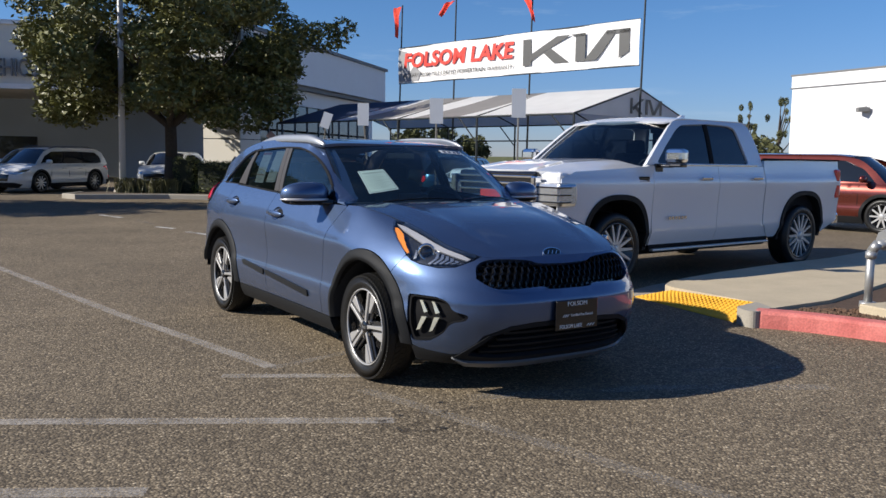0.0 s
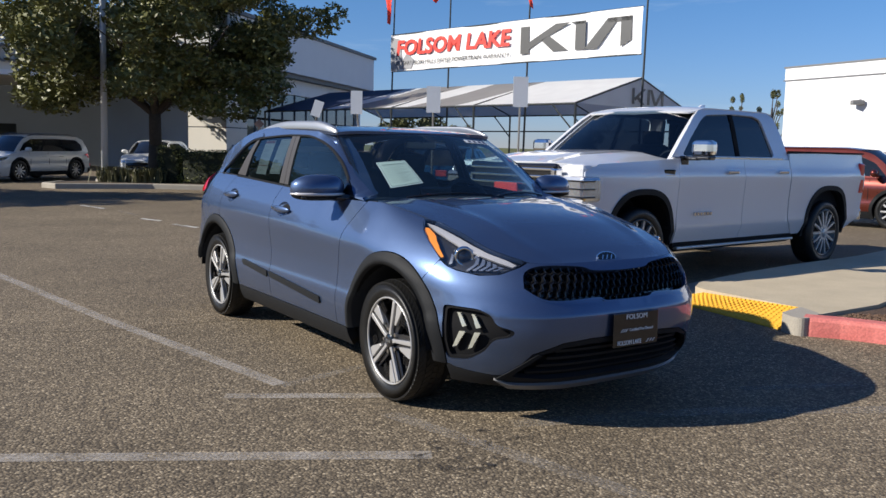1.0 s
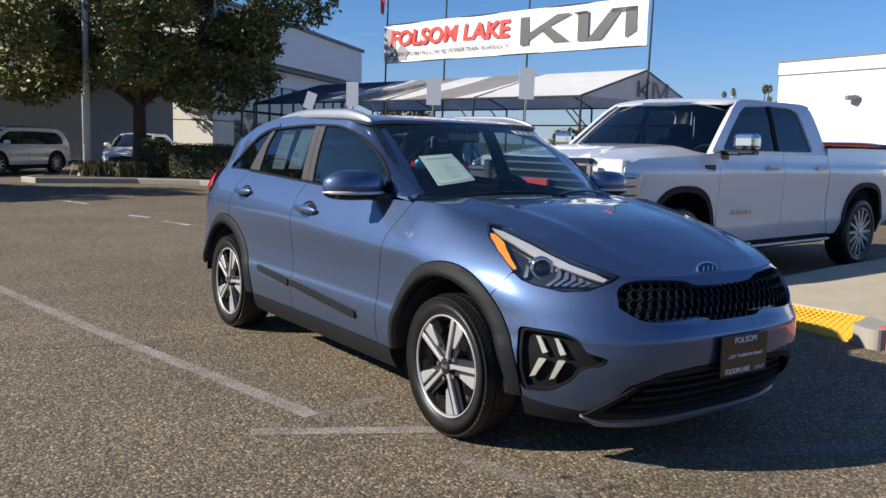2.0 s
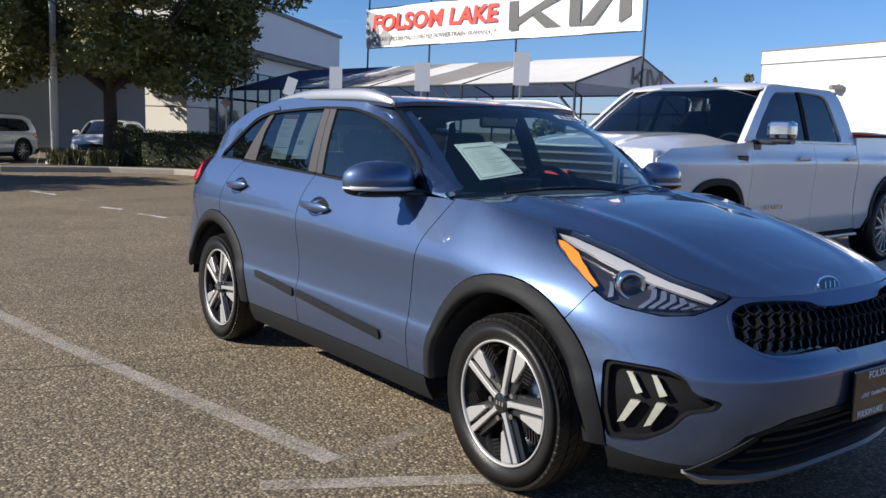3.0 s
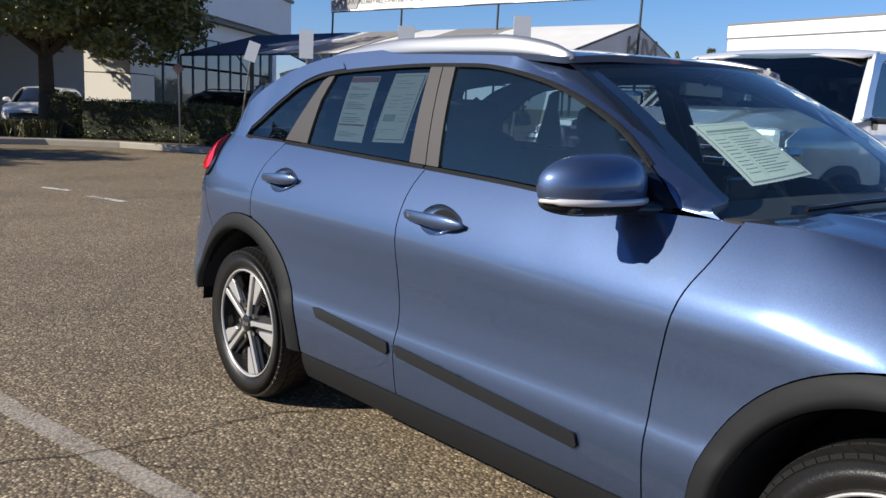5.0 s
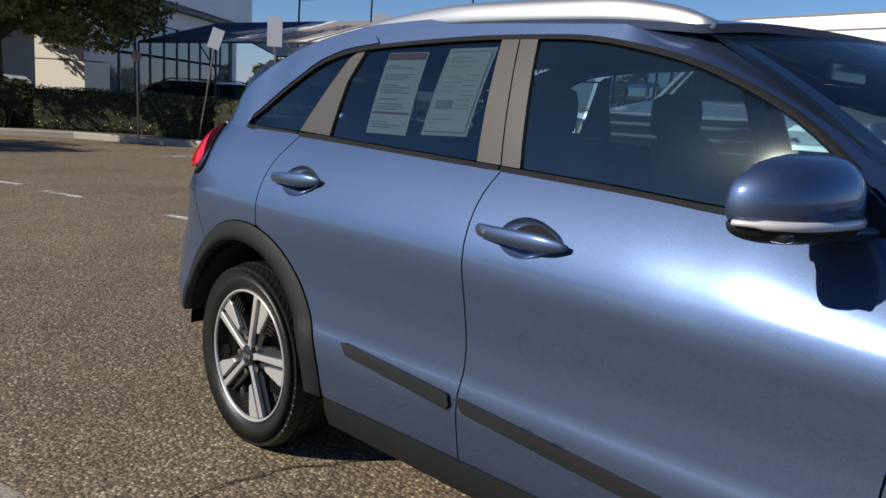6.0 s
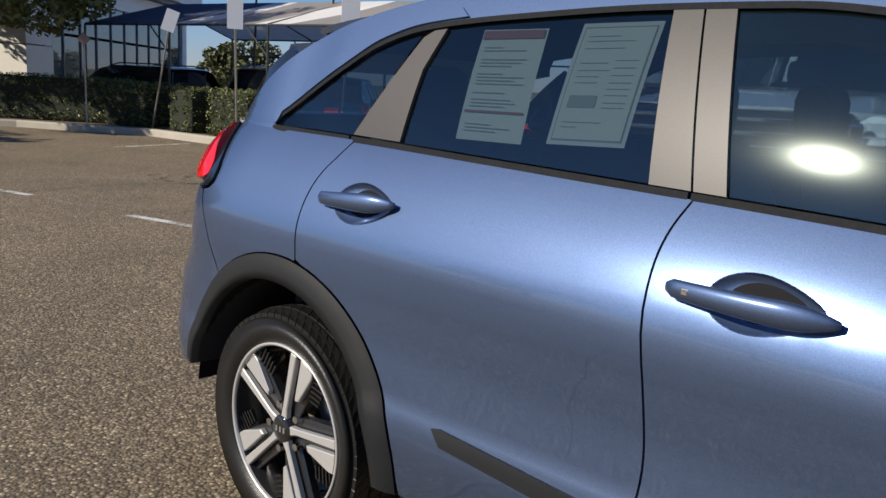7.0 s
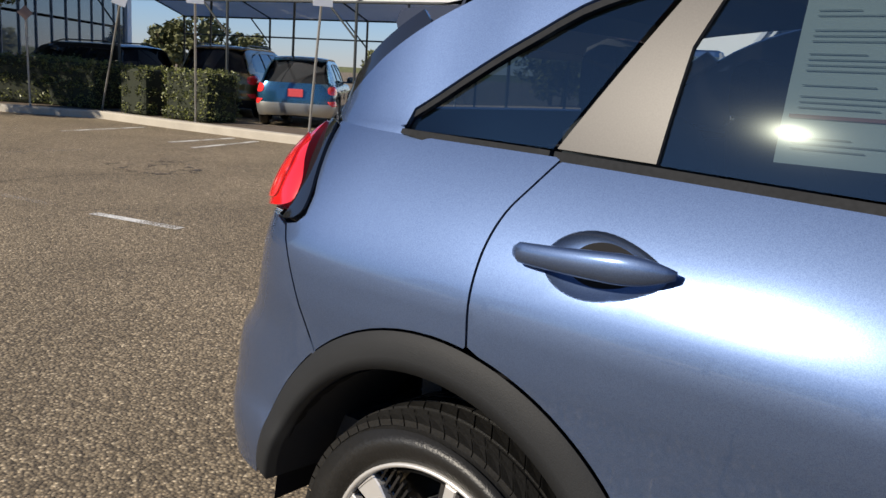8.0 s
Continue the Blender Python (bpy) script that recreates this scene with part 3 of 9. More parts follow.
def panel(name, loop, surf, mat, parent=None, holes=(), res=0.03, flange=0.012, label="", offset=0.0, lift=None):
    """A thin curved skin: a polygon (with holes) of the surface's own plane, laid on surf(u, v) -> point, its edges turned in.
    lift(u, v) adds height along the normal."""
    loops = [dense(list(q), res) for q in (loop, *holes)]
    P = [p for q in loops for p in q]
    edges, s = [], 0
    for q in loops:
        edges += [(s + i, s + (i + 1) % len(q)) for i in range(len(q))]
        s += len(q)
    A = np.array(loops[0])
    us, vs = np.arange(A[:, 0].min(), A[:, 0].max(), res), np.arange(A[:, 1].min(), A[:, 1].max(), res)
    if len(us) and len(vs):
        U, V = np.meshgrid(us, vs)
        U = U + (np.arange(len(vs)) % 2)[:, None] * res / 2
        Q = np.c_[U.ravel(), V.ravel()]
        keep = inside(Q, loops[0])
        for q in loops[1:]:
            keep &= ~inside(Q, q)
        Q = Q[keep]
        B = np.array(P)
        if len(Q):
            near = np.array([((B - c) ** 2).sum(1).min() for c in Q])
            P += [tuple(c) for c in Q[near > (0.45 * res) ** 2]]
    vo, _, fo, *_ = delaunay_2d_cdt([Vector(p) for p in P], edges, [], 0, 1e-6)
    C = np.array([np.mean([vo[i] for i in f], axis=0) for f in fo])
    ok = inside(C, loops[0])
    for q in loops[1:]:
        ok &= ~inside(C, q)
    e = 0.004

    def at(u, v):
        p = Vector(surf(u, v))
        n = (Vector(surf(u + e, v)) - Vector(surf(u - e, v))).cross(Vector(surf(u, v + e)) - Vector(surf(u, v - e)))
        n.normalize()
        return p, n
    pts = [at(*v) for v in vo]
    tris = [tuple(f) for f, k in zip(fo, ok) if k]
    # the normal must point away from the thing's middle
    sense = sum(n.dot(p - Vector((1.4, 0, 0.6))) for p, n in pts)
    if sense < 0:
        pts = [(p, -n) for p, n in pts]
    co = [p + n * (offset + (lift(*v) if lift else 0)) for (p, n), v in zip(pts, vo)]
    # orient the triangles with the normals
    f0 = []
    for a, b, c in tris:
        k = (co[b] - co[a]).cross(co[c] - co[a]).dot(pts[a][1])
        f0.append((a, b, c) if k > 0 else (a, c, b))
    count = {}
    for f in f0:
        for i in range(3):
            count[(f[i], f[(i + 1) % 3])] = 1
    rim = [k for k in count if (k[1], k[0]) not in count]
    verts, faces, norm = [tuple(c) for c in co], list(f0), [tuple(n) if not lift else (0, 0, 0) for _, n in pts]
    idx = {}
    if flange:
        for i, j in rim:
            for k in (i, j):
                if k not in idx:
                    idx[k] = (len(verts), len(verts) + 1)
                    verts += [tuple(co[k]), tuple(co[k] - pts[k][1] * flange)]
                    norm += [(0, 0, 0), (0, 0, 0)]
            (a, b), (c, d) = idx[i], idx[j]
            faces.append((c, a, b, d))
    me = bpy.data.meshes.new(name)
    me.from_pydata(verts, [], faces)
    me.shade_smooth()
    if not lift:
        me.normals_split_custom_set_from_vertices(norm)
    me.materials.append(mat)
    ob = new(name, me)
    if parent is not None:
        ob.parent = parent
    if label:
        tagged(ob, label)
    return ob


def circle(cx, cy, r, n=40, a0=0.0, a1=360.0):
    return [(cx + r * math.cos(radians(a0 + (a1 - a0) * i / n)), cy + r * math.sin(radians(a0 + (a1 - a0) * i / n))) for i in range(n + (a1 - a0 < 360))]


def mirrored(surf, side):
    return surf if side < 0 else (lambda u, v: (lambda p: (p[0], -p[1], p[2]))(surf(u, v)))


def loft(bm, rings, closed=True, caps=True):
    """Joins rings of points into a skin."""
    rows = [[bm.verts.new(p) for p in r] for r in rings]
    n = len(rows[0])
    for a, b in zip(rows, rows[1:]):
        for i in range(n if closed else n - 1):
            bm.faces.new((a[i], a[(i + 1) % n], b[(i + 1) % n], b[i]))
    if caps and closed:
        bm.faces.new(rows[0][::-1])
        bm.faces.new(rows[-1])
    bmesh.ops.recalc_face_normals(bm, faces=bm.faces)


def spin(bm, prof, seg=48, centre=(0, 0, 0)):
    """Turns a profile of (radius, y) about the y axis."""
    rows = [[bm.verts.new((centre[0] + r * math.cos(a), centre[1] + y, centre[2] + r * math.sin(a))) for r, y in prof]
            for a in [i * math.tau / seg for i in range(seg)]]
    for i in range(seg):
        a, b = rows[i], rows[(i + 1) % seg]
        for j in range(len(prof) - 1):
            bm.faces.new((a[j], a[j + 1], b[j + 1], b[j]))
    bmesh.ops.recalc_face_normals(bm, faces=bm.faces)


# ---------------------------------------------------------------- car materials
def paint_material(name, base, flake, rough=0.34, metal=0.75, flop=0.0):
    """Clear-coated paint; flop: the roughness of a second, wider lobe from the tilted flakes."""
    m = bpy.data.materials.new(name)
    m.use_nodes = True
    n, l = m.node_tree.nodes, m.node_tree.links
    p = n["Principled BSDF"]
    p.inputs["Metallic"].default_value, p.inputs["Roughness"].default_value = metal, rough
    p.inputs["Coat Weight"].default_value, p.inputs["Coat Roughness"].default_value, p.inputs["Coat IOR"].default_value = 1.0, 0.015, 1.5
    tc = n.new("ShaderNodeTexCoord")
    v = n.new("ShaderNodeTexVoronoi")
    v.inputs["Scale"].default_value = 900
    l.new(tc.outputs["Object"], v.inputs["Vector"])
    mix = n.new("ShaderNodeMix")
    mix.data_type = "RGBA"
    mix.inputs["A"].default_value, mix.inputs["B"].default_value = (*base, 1), (*flake, 1)
    sp = n.new("ShaderNodeSeparateColor")
    l.new(v.outputs["Color"], sp.inputs["Color"])
    l.new(sp.outputs["Green"], mix.inputs["Factor"])
    dust = n.new("ShaderNodeTexNoise")
    dust.inputs["Scale"].default_value, dust.inputs["Detail"].default_value = 3.0, 6
    l.new(tc.outputs["Object"], dust.inputs["Vector"])
    mr = n.new("ShaderNodeMapRange")
    mr.inputs["To Min"].default_value, mr.inputs["To Max"].default_value = rough - 0.05, rough + 0.07
    l.new(dust.outputs["Fac"], mr.inputs["Value"])
    l.new(mr.outputs["Result"], p.inputs["Roughness"])
    l.new(mix.outputs["Result"], p.inputs["Base Color"])
    if flop:
        q = n.new("ShaderNodeBsdfPrincipled")
        q.inputs["Metallic"].default_value, q.inputs["Roughness"].default_value = metal, flop
        q.inputs["Coat Weight"].default_value, q.inputs["Coat Roughness"].default_value = 1.0, 0.015
        l.new(mix.outputs["Result"], q.inputs["Base Color"])
        two = n.new("ShaderNodeMixShader")
        two.inputs["Fac"].default_value = 0.62
        l.new(p.outputs["BSDF"], two.inputs[1])
        l.new(q.outputs["BSDF"], two.inputs[2])
        l.new(two.outputs["Shader"], n["Material Output"].inputs["Surface"])
    MATS[name] = m
    return m


def paper_material(name, base):
    """Thin paper: half the light that falls on it comes through."""
    m = bpy.data.materials.new(name)
    m.use_nodes = True
    n, l = m.node_tree.nodes, m.node_tree.links
    tl = n.new("ShaderNodeBsdfTranslucent")
    tl.inputs["Color"].default_value = (*base, 1)
    p = n["Principled BSDF"]
    p.inputs["Base Color"].default_value, p.inputs["Roughness"].default_value = (*base, 1), 0.7
    mix = n.new("ShaderNodeMixShader")
    mix.inputs["Fac"].default_value = 0.25
    l.new(p.outputs["BSDF"], mix.inputs[1])
    l.new(tl.outputs["BSDF"], mix.inputs[2])
    l.new(mix.outputs["Shader"], n["Material Output"].inputs["Surface"])
    return m


BLUE = paint_material("blue_grey_metallic", (0.068, 0.105, 0.197), (0.096, 0.141, 0.247), 0.19, 0.92, 0.56)
CLAD = material("black_plastic_cladding", (0.0125, 0.0133, 0.0145), 0.6, vary=0.12, scale=5, fine=0.08, fine_scale=300, bump=0.12, bump_scale=500, spec=0.18)
SHELL = material("underbody_black", (0.008, 0.008, 0.009), 0.8, vary=0.2, spec=0.15)
SILVER = material("satin_silver", (0.50, 0.50, 0.49), 0.38, metal=0.85, vary=0.05)
SKID_GREY = material("satin_grey_trim", (0.17, 0.175, 0.18), 0.42, metal=0.4, vary=0.08)
CHROME = material("chrome", (0.75, 0.75, 0.75), 0.08, metal=1.0, vary=0.02)
ALLOY = material("machined_alloy", (0.50, 0.49, 0.475), 0.34, metal=0.5, vary=0.05)
RIM_BLACK = material("gloss_black_alloy", (0.018, 0.018, 0.019), 0.25, vary=0.1, coat=0.6)
RUBBER = material("tyre_rubber", (0.010, 0.0098, 0.0095), 0.40, spec=0.35, vary=0.2, scale=12, fine=0.15, bump=0.15, bump_scale=200)
GLOSS_BLACK = material("gloss_black", (0.010, 0.010, 0.011), 0.12, vary=0.1, coat=0.5)
# body blue darkened to navy: the spoiler's shade put into its colour
BLUE_SHADED = material("shade_darkened_blue", (0.010, 0.014, 0.032), 0.35, vary=0.1, coat=0.2)
PILLAR = material("pillar_film", (0.060, 0.055, 0.051), 0.42, vary=0.08, scale=4, fine=0.1, fine_scale=400, spec=0.3)
WEATHER = material("weatherstrip", (0.015, 0.016, 0.018), 0.7, vary=0.2, scale=20, fine=0.15, spec=0.06)
CABIN = material("cabin_dark", (0.022, 0.023, 0.025), 0.75, vary=0.15, bump=0.2)
CABIN_CLOTH = material("seat_cloth", (0.035, 0.036, 0.038), 0.85, vary=0.15, bump=0.3, bump_scale=200)
PAPER = paper_material("sticker_paper", (0.76, 0.81, 0.72))
PAPER_EDGE = paper_material("sticker_pale", (0.78, 0.81, 0.76))
INK = material("sticker_ink", (0.30, 0.34, 0.30), 0.7, vary=0.1)
INK_RED = material("sticker_red", (0.30, 0.12, 0.10), 0.6, vary=0.1)
AMBER = material("amber_lens", (0.95, 0.30, 0.02), 0.15, vary=0.08, coat=0.8)
LAMP_BROW = material("pale_light_guide", (0.66, 0.63, 0.62), 0.30, metal=0.3, vary=0.06, scale=20, coat=0.5)
LAMP_WHITE = material("reflector_white", (0.56, 0.56, 0.56), 0.20, metal=0.85, vary=0.12, scale=40, coat=0.5)
LAMP_HOUSING = material("lamp_housing", (0.035, 0.035, 0.038), 0.22, metal=0.3, vary=0.2, scale=30)
LED = material("led_lens", (0.50, 0.50, 0.42), 0.15, vary=0.25, scale=60, coat=0.8, metal=0.3)
TAIL_RED = material("red_tail_lens", (0.55, 0.012, 0.012), 0.12, vary=0.1, coat=1.0)
TAIL_BRIGHT = material("bright_red_lens", (0.85, 0.03, 0.03), 0.10, vary=0.1, coat=1.0)
LETTER = material("plate_lettering", (0.75, 0.75, 0.73), 0.5, vary=0.03)
GLASS_FRONT = glass_material("front_glass", (0.44, 0.58, 0.62), dust=0.013)
GLASS_SCREEN = glass_material("windscreen_glass", (0.76, 0.86, 0.87), dust=0.005)
GLASS_DARK = glass_material("privacy_glass", (0.29, 0.34, 0.37), dust=0.003)
LENS = glass_material("lamp_lens", (0.92, 0.93, 0.93))

# ---------------------------------------------------------------- the blue crossover: its surfaces
# local axes: x ahead from the rear axle, y to its left, z up; surfaces are given for its right-hand side (y < 0)
FRONT_X, REAR_X = 2.30, -0.12
nose_x = curve([(0.18, 3.46), (0.26, 3.545), (0.36, 3.59), (0.50, 3.620), (0.585, 3.622), (0.625, 3.600), (0.70, 3.578), (0.80, 3.51), (0.86, 3.44), (0.92, 3.28), (0.97, 3.06), (1.02, 2.80), (1.08, 2.5)])
tail_x = curve([(0.18, -0.70), (0.30, -0.755), (0.55, -0.785), (0.66, -0.770), (0.74, -0.700), (0.90, -0.650), (1.00, -0.615), (1.15, -0.555), (1.30, -0.47), (1.45, -0.36), (1.52, -0.3)])
low_w = curve([(0.18, 0.815), (0.25, 0.850), (0.32, 0.872), (0.40, 0.884), (0.47, 0.890), (0.50, 0.889), (0.56, 0.878), (0.64, 0.875), (0.74, 0.881), (0.82, 0.888), (0.90, 0.890), (1.2, 0.888)])
top_z = curve([(-0.75, 1.16), (-0.21, 1.128), (0.12, 1.121), (0.6, 1.106), (1.1, 1.089), (1.5, 1.073), (1.75, 1.058), (2.05, 1.055), (2.35, 1.056), (2.60, 1.022), (2.79, 0.984), (3.05, 0.926), (3.24, 0.868), (3.35, 0.838), (3.42, 0.819), (3.50, 0.800)])
top_y = curve([(-0.75, 0.73), (-0.45, 0.755), (-0.21, 0.768), (0.12, 0.768), (0.6, 0.775), (1.1, 0.782), (1.5, 0.785), (1.75, 0.787), (2.05, 0.766), (2.35, 0.742), (2.79, 0.745), (3.04, 0.755), (3.5, 0.80)])


def width(x, z):
    w = low_w(z)
    k = max(0.0, 1 - max(0.0, z - 0.62) / 0.32)
    w += 0.016 * k * (math.exp(-((x - 0.0) / 0.62) ** 2) + math.exp(-((x - 2.70) / 0.62) ** 2))
    # the shoulder: it turns in within a hand's width, then ever flatter up to the glass
    h = min(max(z - top_z(x) + 0.26, 0.0), 0.31)
    soft = (2.5 * min(h, 0.08) ** 2 + (0.40 * (h - 0.08) + 0.972 * (h - 0.08) ** 2 if h > 0.08 else 0.0)) / 0.1195
    return w + (top_y(x) - w) * soft


# the plan curve of the corners: a superellipse, run through by its length
_ex = 3.4
_th = np.linspace(0, math.pi / 2, 400)
_xi, _eta = np.sin(_th) ** (2 / _ex), np.cos(_th) ** (2 / _ex)
_tx, _ty = np.sin(_th) ** (2 / 4.3), np.cos(_th) ** (2 / 4.3)


def corner_table(a, b, lx, ly):
    return np.r_[0, np.cumsum(np.hypot(np.diff(a) * lx, np.diff(b) * ly))]


NOSE_S, TAIL_S = corner_table(_xi, _eta, 1.27, 0.87), corner_table(_tx, _ty, 0.66, 0.85)
NOSE_U, TAIL_U = FRONT_X + float(NOSE_S[-1]), REAR_X - float(TAIL_S[-1])


def body(u, z):
    """The lower body: u runs along the flank (there it is x) and round both ends."""
    if u > NOSE_U:
        p = body(2 * NOSE_U - u, z)
        return (p[0], -p[1], p[2])
    if u < TAIL_U:
        p = body(2 * TAIL_U - u, z)
        return (p[0], -p[1], p[2])
    if u > FRONT_X:
        s = u - FRONT_X
        x = FRONT_X + (nose_x(z) - FRONT_X) * float(np.interp(s, NOSE_S, _xi))
        return (x, -width(x, z) * float(np.interp(s, NOSE_S, _eta)), z)
    if u < REAR_X:
        s = REAR_X - u
        x = REAR_X + (tail_x(z) - REAR_X) * float(np.interp(s, TAIL_S, _tx))
        return (x, -width(x, z) * float(np.interp(s, TAIL_S, _ty)), z)
    return (u, -width(u, z), z)


def nose_u(y, z):
    """The u at which the nose stands y (negative: its right) off the middle."""
    eta = min(abs(y) / width(3.2, z), 0.999)
    s = float(np.interp(-eta, -_eta, NOSE_S))
    u = FRONT_X + s
    return u if y <= 0 else 2 * NOSE_U - u


def skin_u(x, z):
    """The u at which the flank or a corner stands at x."""
    if x > FRONT_X:
        return FRONT_X + float(np.interp((x - FRONT_X) / (nose_x(z) - FRONT_X), _xi, NOSE_S))
    if x < REAR_X:
        return REAR_X - float(np.interp((x - REAR_X) / (tail_x(z) - REAR_X), _tx, TAIL_S))
    return x


def skin_loop(pts):
    return [(skin_u(x, z), z) for x, z in pts]


def nose_loop(pts):
    return [(nose_u(y, z), z) for y, z in pts]


belt_y = curve([(-0.75, 0.60), (-0.45, 0.70), (-0.21, 0.744), (0.12, 0.760), (0.6, 0.770), (1.1, 0.777), (1.5, 0.779), (1.75, 0.774), (2.05, 0.750), (2.3, 0.72)])


glass_top = curve([(-0.30, 1.10), (-0.21, 1.150), (-0.10, 1.226), (0.0, 1.288), (0.15, 1.366), (0.30, 1.402), (0.6, 1.424), (0.95, 1.435), (1.2, 1.432), (1.5, 1.388), (1.8, 1.272), (2.06, 1.068)])


_rx = np.linspace(-0.56, 0.2, 60)
_ry = np.array([-body(skin_u(x, top_z(x)), top_z(x))[1] for x in _rx])


def screen_edge_at(x):
    """Half-width and height of the windscreen's edge at x."""
    t = min(max((2.162 - x) / 0.596, 0.0), 1.05)
    return 0.89 * (0.725 - 0.113 * t), 1.0418 + 0.4042 * t + 0.0255 * math.sin(math.pi * min(t, 1.0))


def house(x, z):
    """The side glass and its frames above the waist; at the rear pillar it flows out of the quarter panel."""
    h = max(z - top_z(x), -0.05)
    y = belt_y(x)
    k = min(max((0.0 - x) / 0.22, 0.0), 1.0)
    k = k * k * (3 - 2 * k)
    if k > 0:
        y += (float(np.interp(x, _rx, _ry)) - y) * k
        y -= 0.022 * k * (1 - math.exp(-max(h, 0.0) / 0.05))
    y -= 0.26 * h + 0.32 * h * h
    k = min(max((x - 1.35) / 0.20, 0.0), 1.0)
    g = glass_top(x)
    if k > 0 and z > g:
        h = max(g - top_z(x), -0.05)
        side_y = belt_y(x) - 0.26 * h - 0.32 * h * h
        edge_y, edge_z = screen_edge_at(x)
        p = (z - g) / max(edge_z - g, 0.012)
        y += (side_y + (edge_y - side_y) * max(p, 0.0) ** 1.2 - y) * k * k * (3 - 2 * k)
    back = 0.033 * min(max((x - 0.05) / 0.45, 0.0), 1.0) * min(max((2.02 - x) / 0.45, 0.0), 1.0)
    return (x - back, -y, z)


roof_c = curve([(-0.55, 1.385), (-0.35, 1.432), (0.0, 1.478), (0.4, 1.507), (0.8, 1.518), (1.2, 1.512), (1.5, 1.492), (1.72, 1.462), (1.9, 1.40)])
roof_e = curve([(-0.55, 0.56), (-0.2, 0.585), (0.4, 0.615), (0.8, 0.63), (1.3, 0.635), (1.6, 0.625), (1.75, 0.61)])


def roof(x, y):
    k = min(abs(y) / roof_e(x), 1.1)
    return (x, y, roof_c(x) - 0.012 * k ** 2 - 0.022 * k ** 6)


hood_crown = curve([(2.2, 0.010), (2.4, 0.020), (2.7, 0.044), (3.0, 0.058), (3.2, 0.055), (3.35, 0.040), (3.44, 0.022), (3.50, 0.010)])
_hx = np.linspace(2.2, 3.455, 60)
_hy = np.array([-body(skin_u(x, top_z(x)), top_z(x))[1] for x in _hx])


def hood_e(x):
    return float(np.interp(x, _hx, _hy))


def hood(x, y):
    k = min(abs(y) / max(hood_e(x), 0.05), 1.15)
    crease = 0.010 * math.exp(-((abs(y) - hood_e(x) * 0.70) / 0.05) ** 2) * min(1, (3.48 - x) * 3)
    return (x, y, top_z(x) + hood_crown(x) * (1 - k ** 2.3) + crease * (1 - min(k, 1) ** 6))


def screen(s, t):
    """The windscreen: s across from -1 to 1, t from its foot to its top."""
    bx, bz = 2.41 - 0.32 * abs(s) ** 2.2, 1.045 - 0.004 * s * s
    tx, tz = 1.685 - 0.15 * s * s, 1.466 - 0.025 * s * s
    by, ty = 0.725, 0.612
    bulge = 0.030 * math.sin(math.pi * t)
    return (bx + (tx - bx) * t + bulge * 0.5, s * (by + (ty - by) * t), bz + (tz - bz) * t + bulge * 0.85)


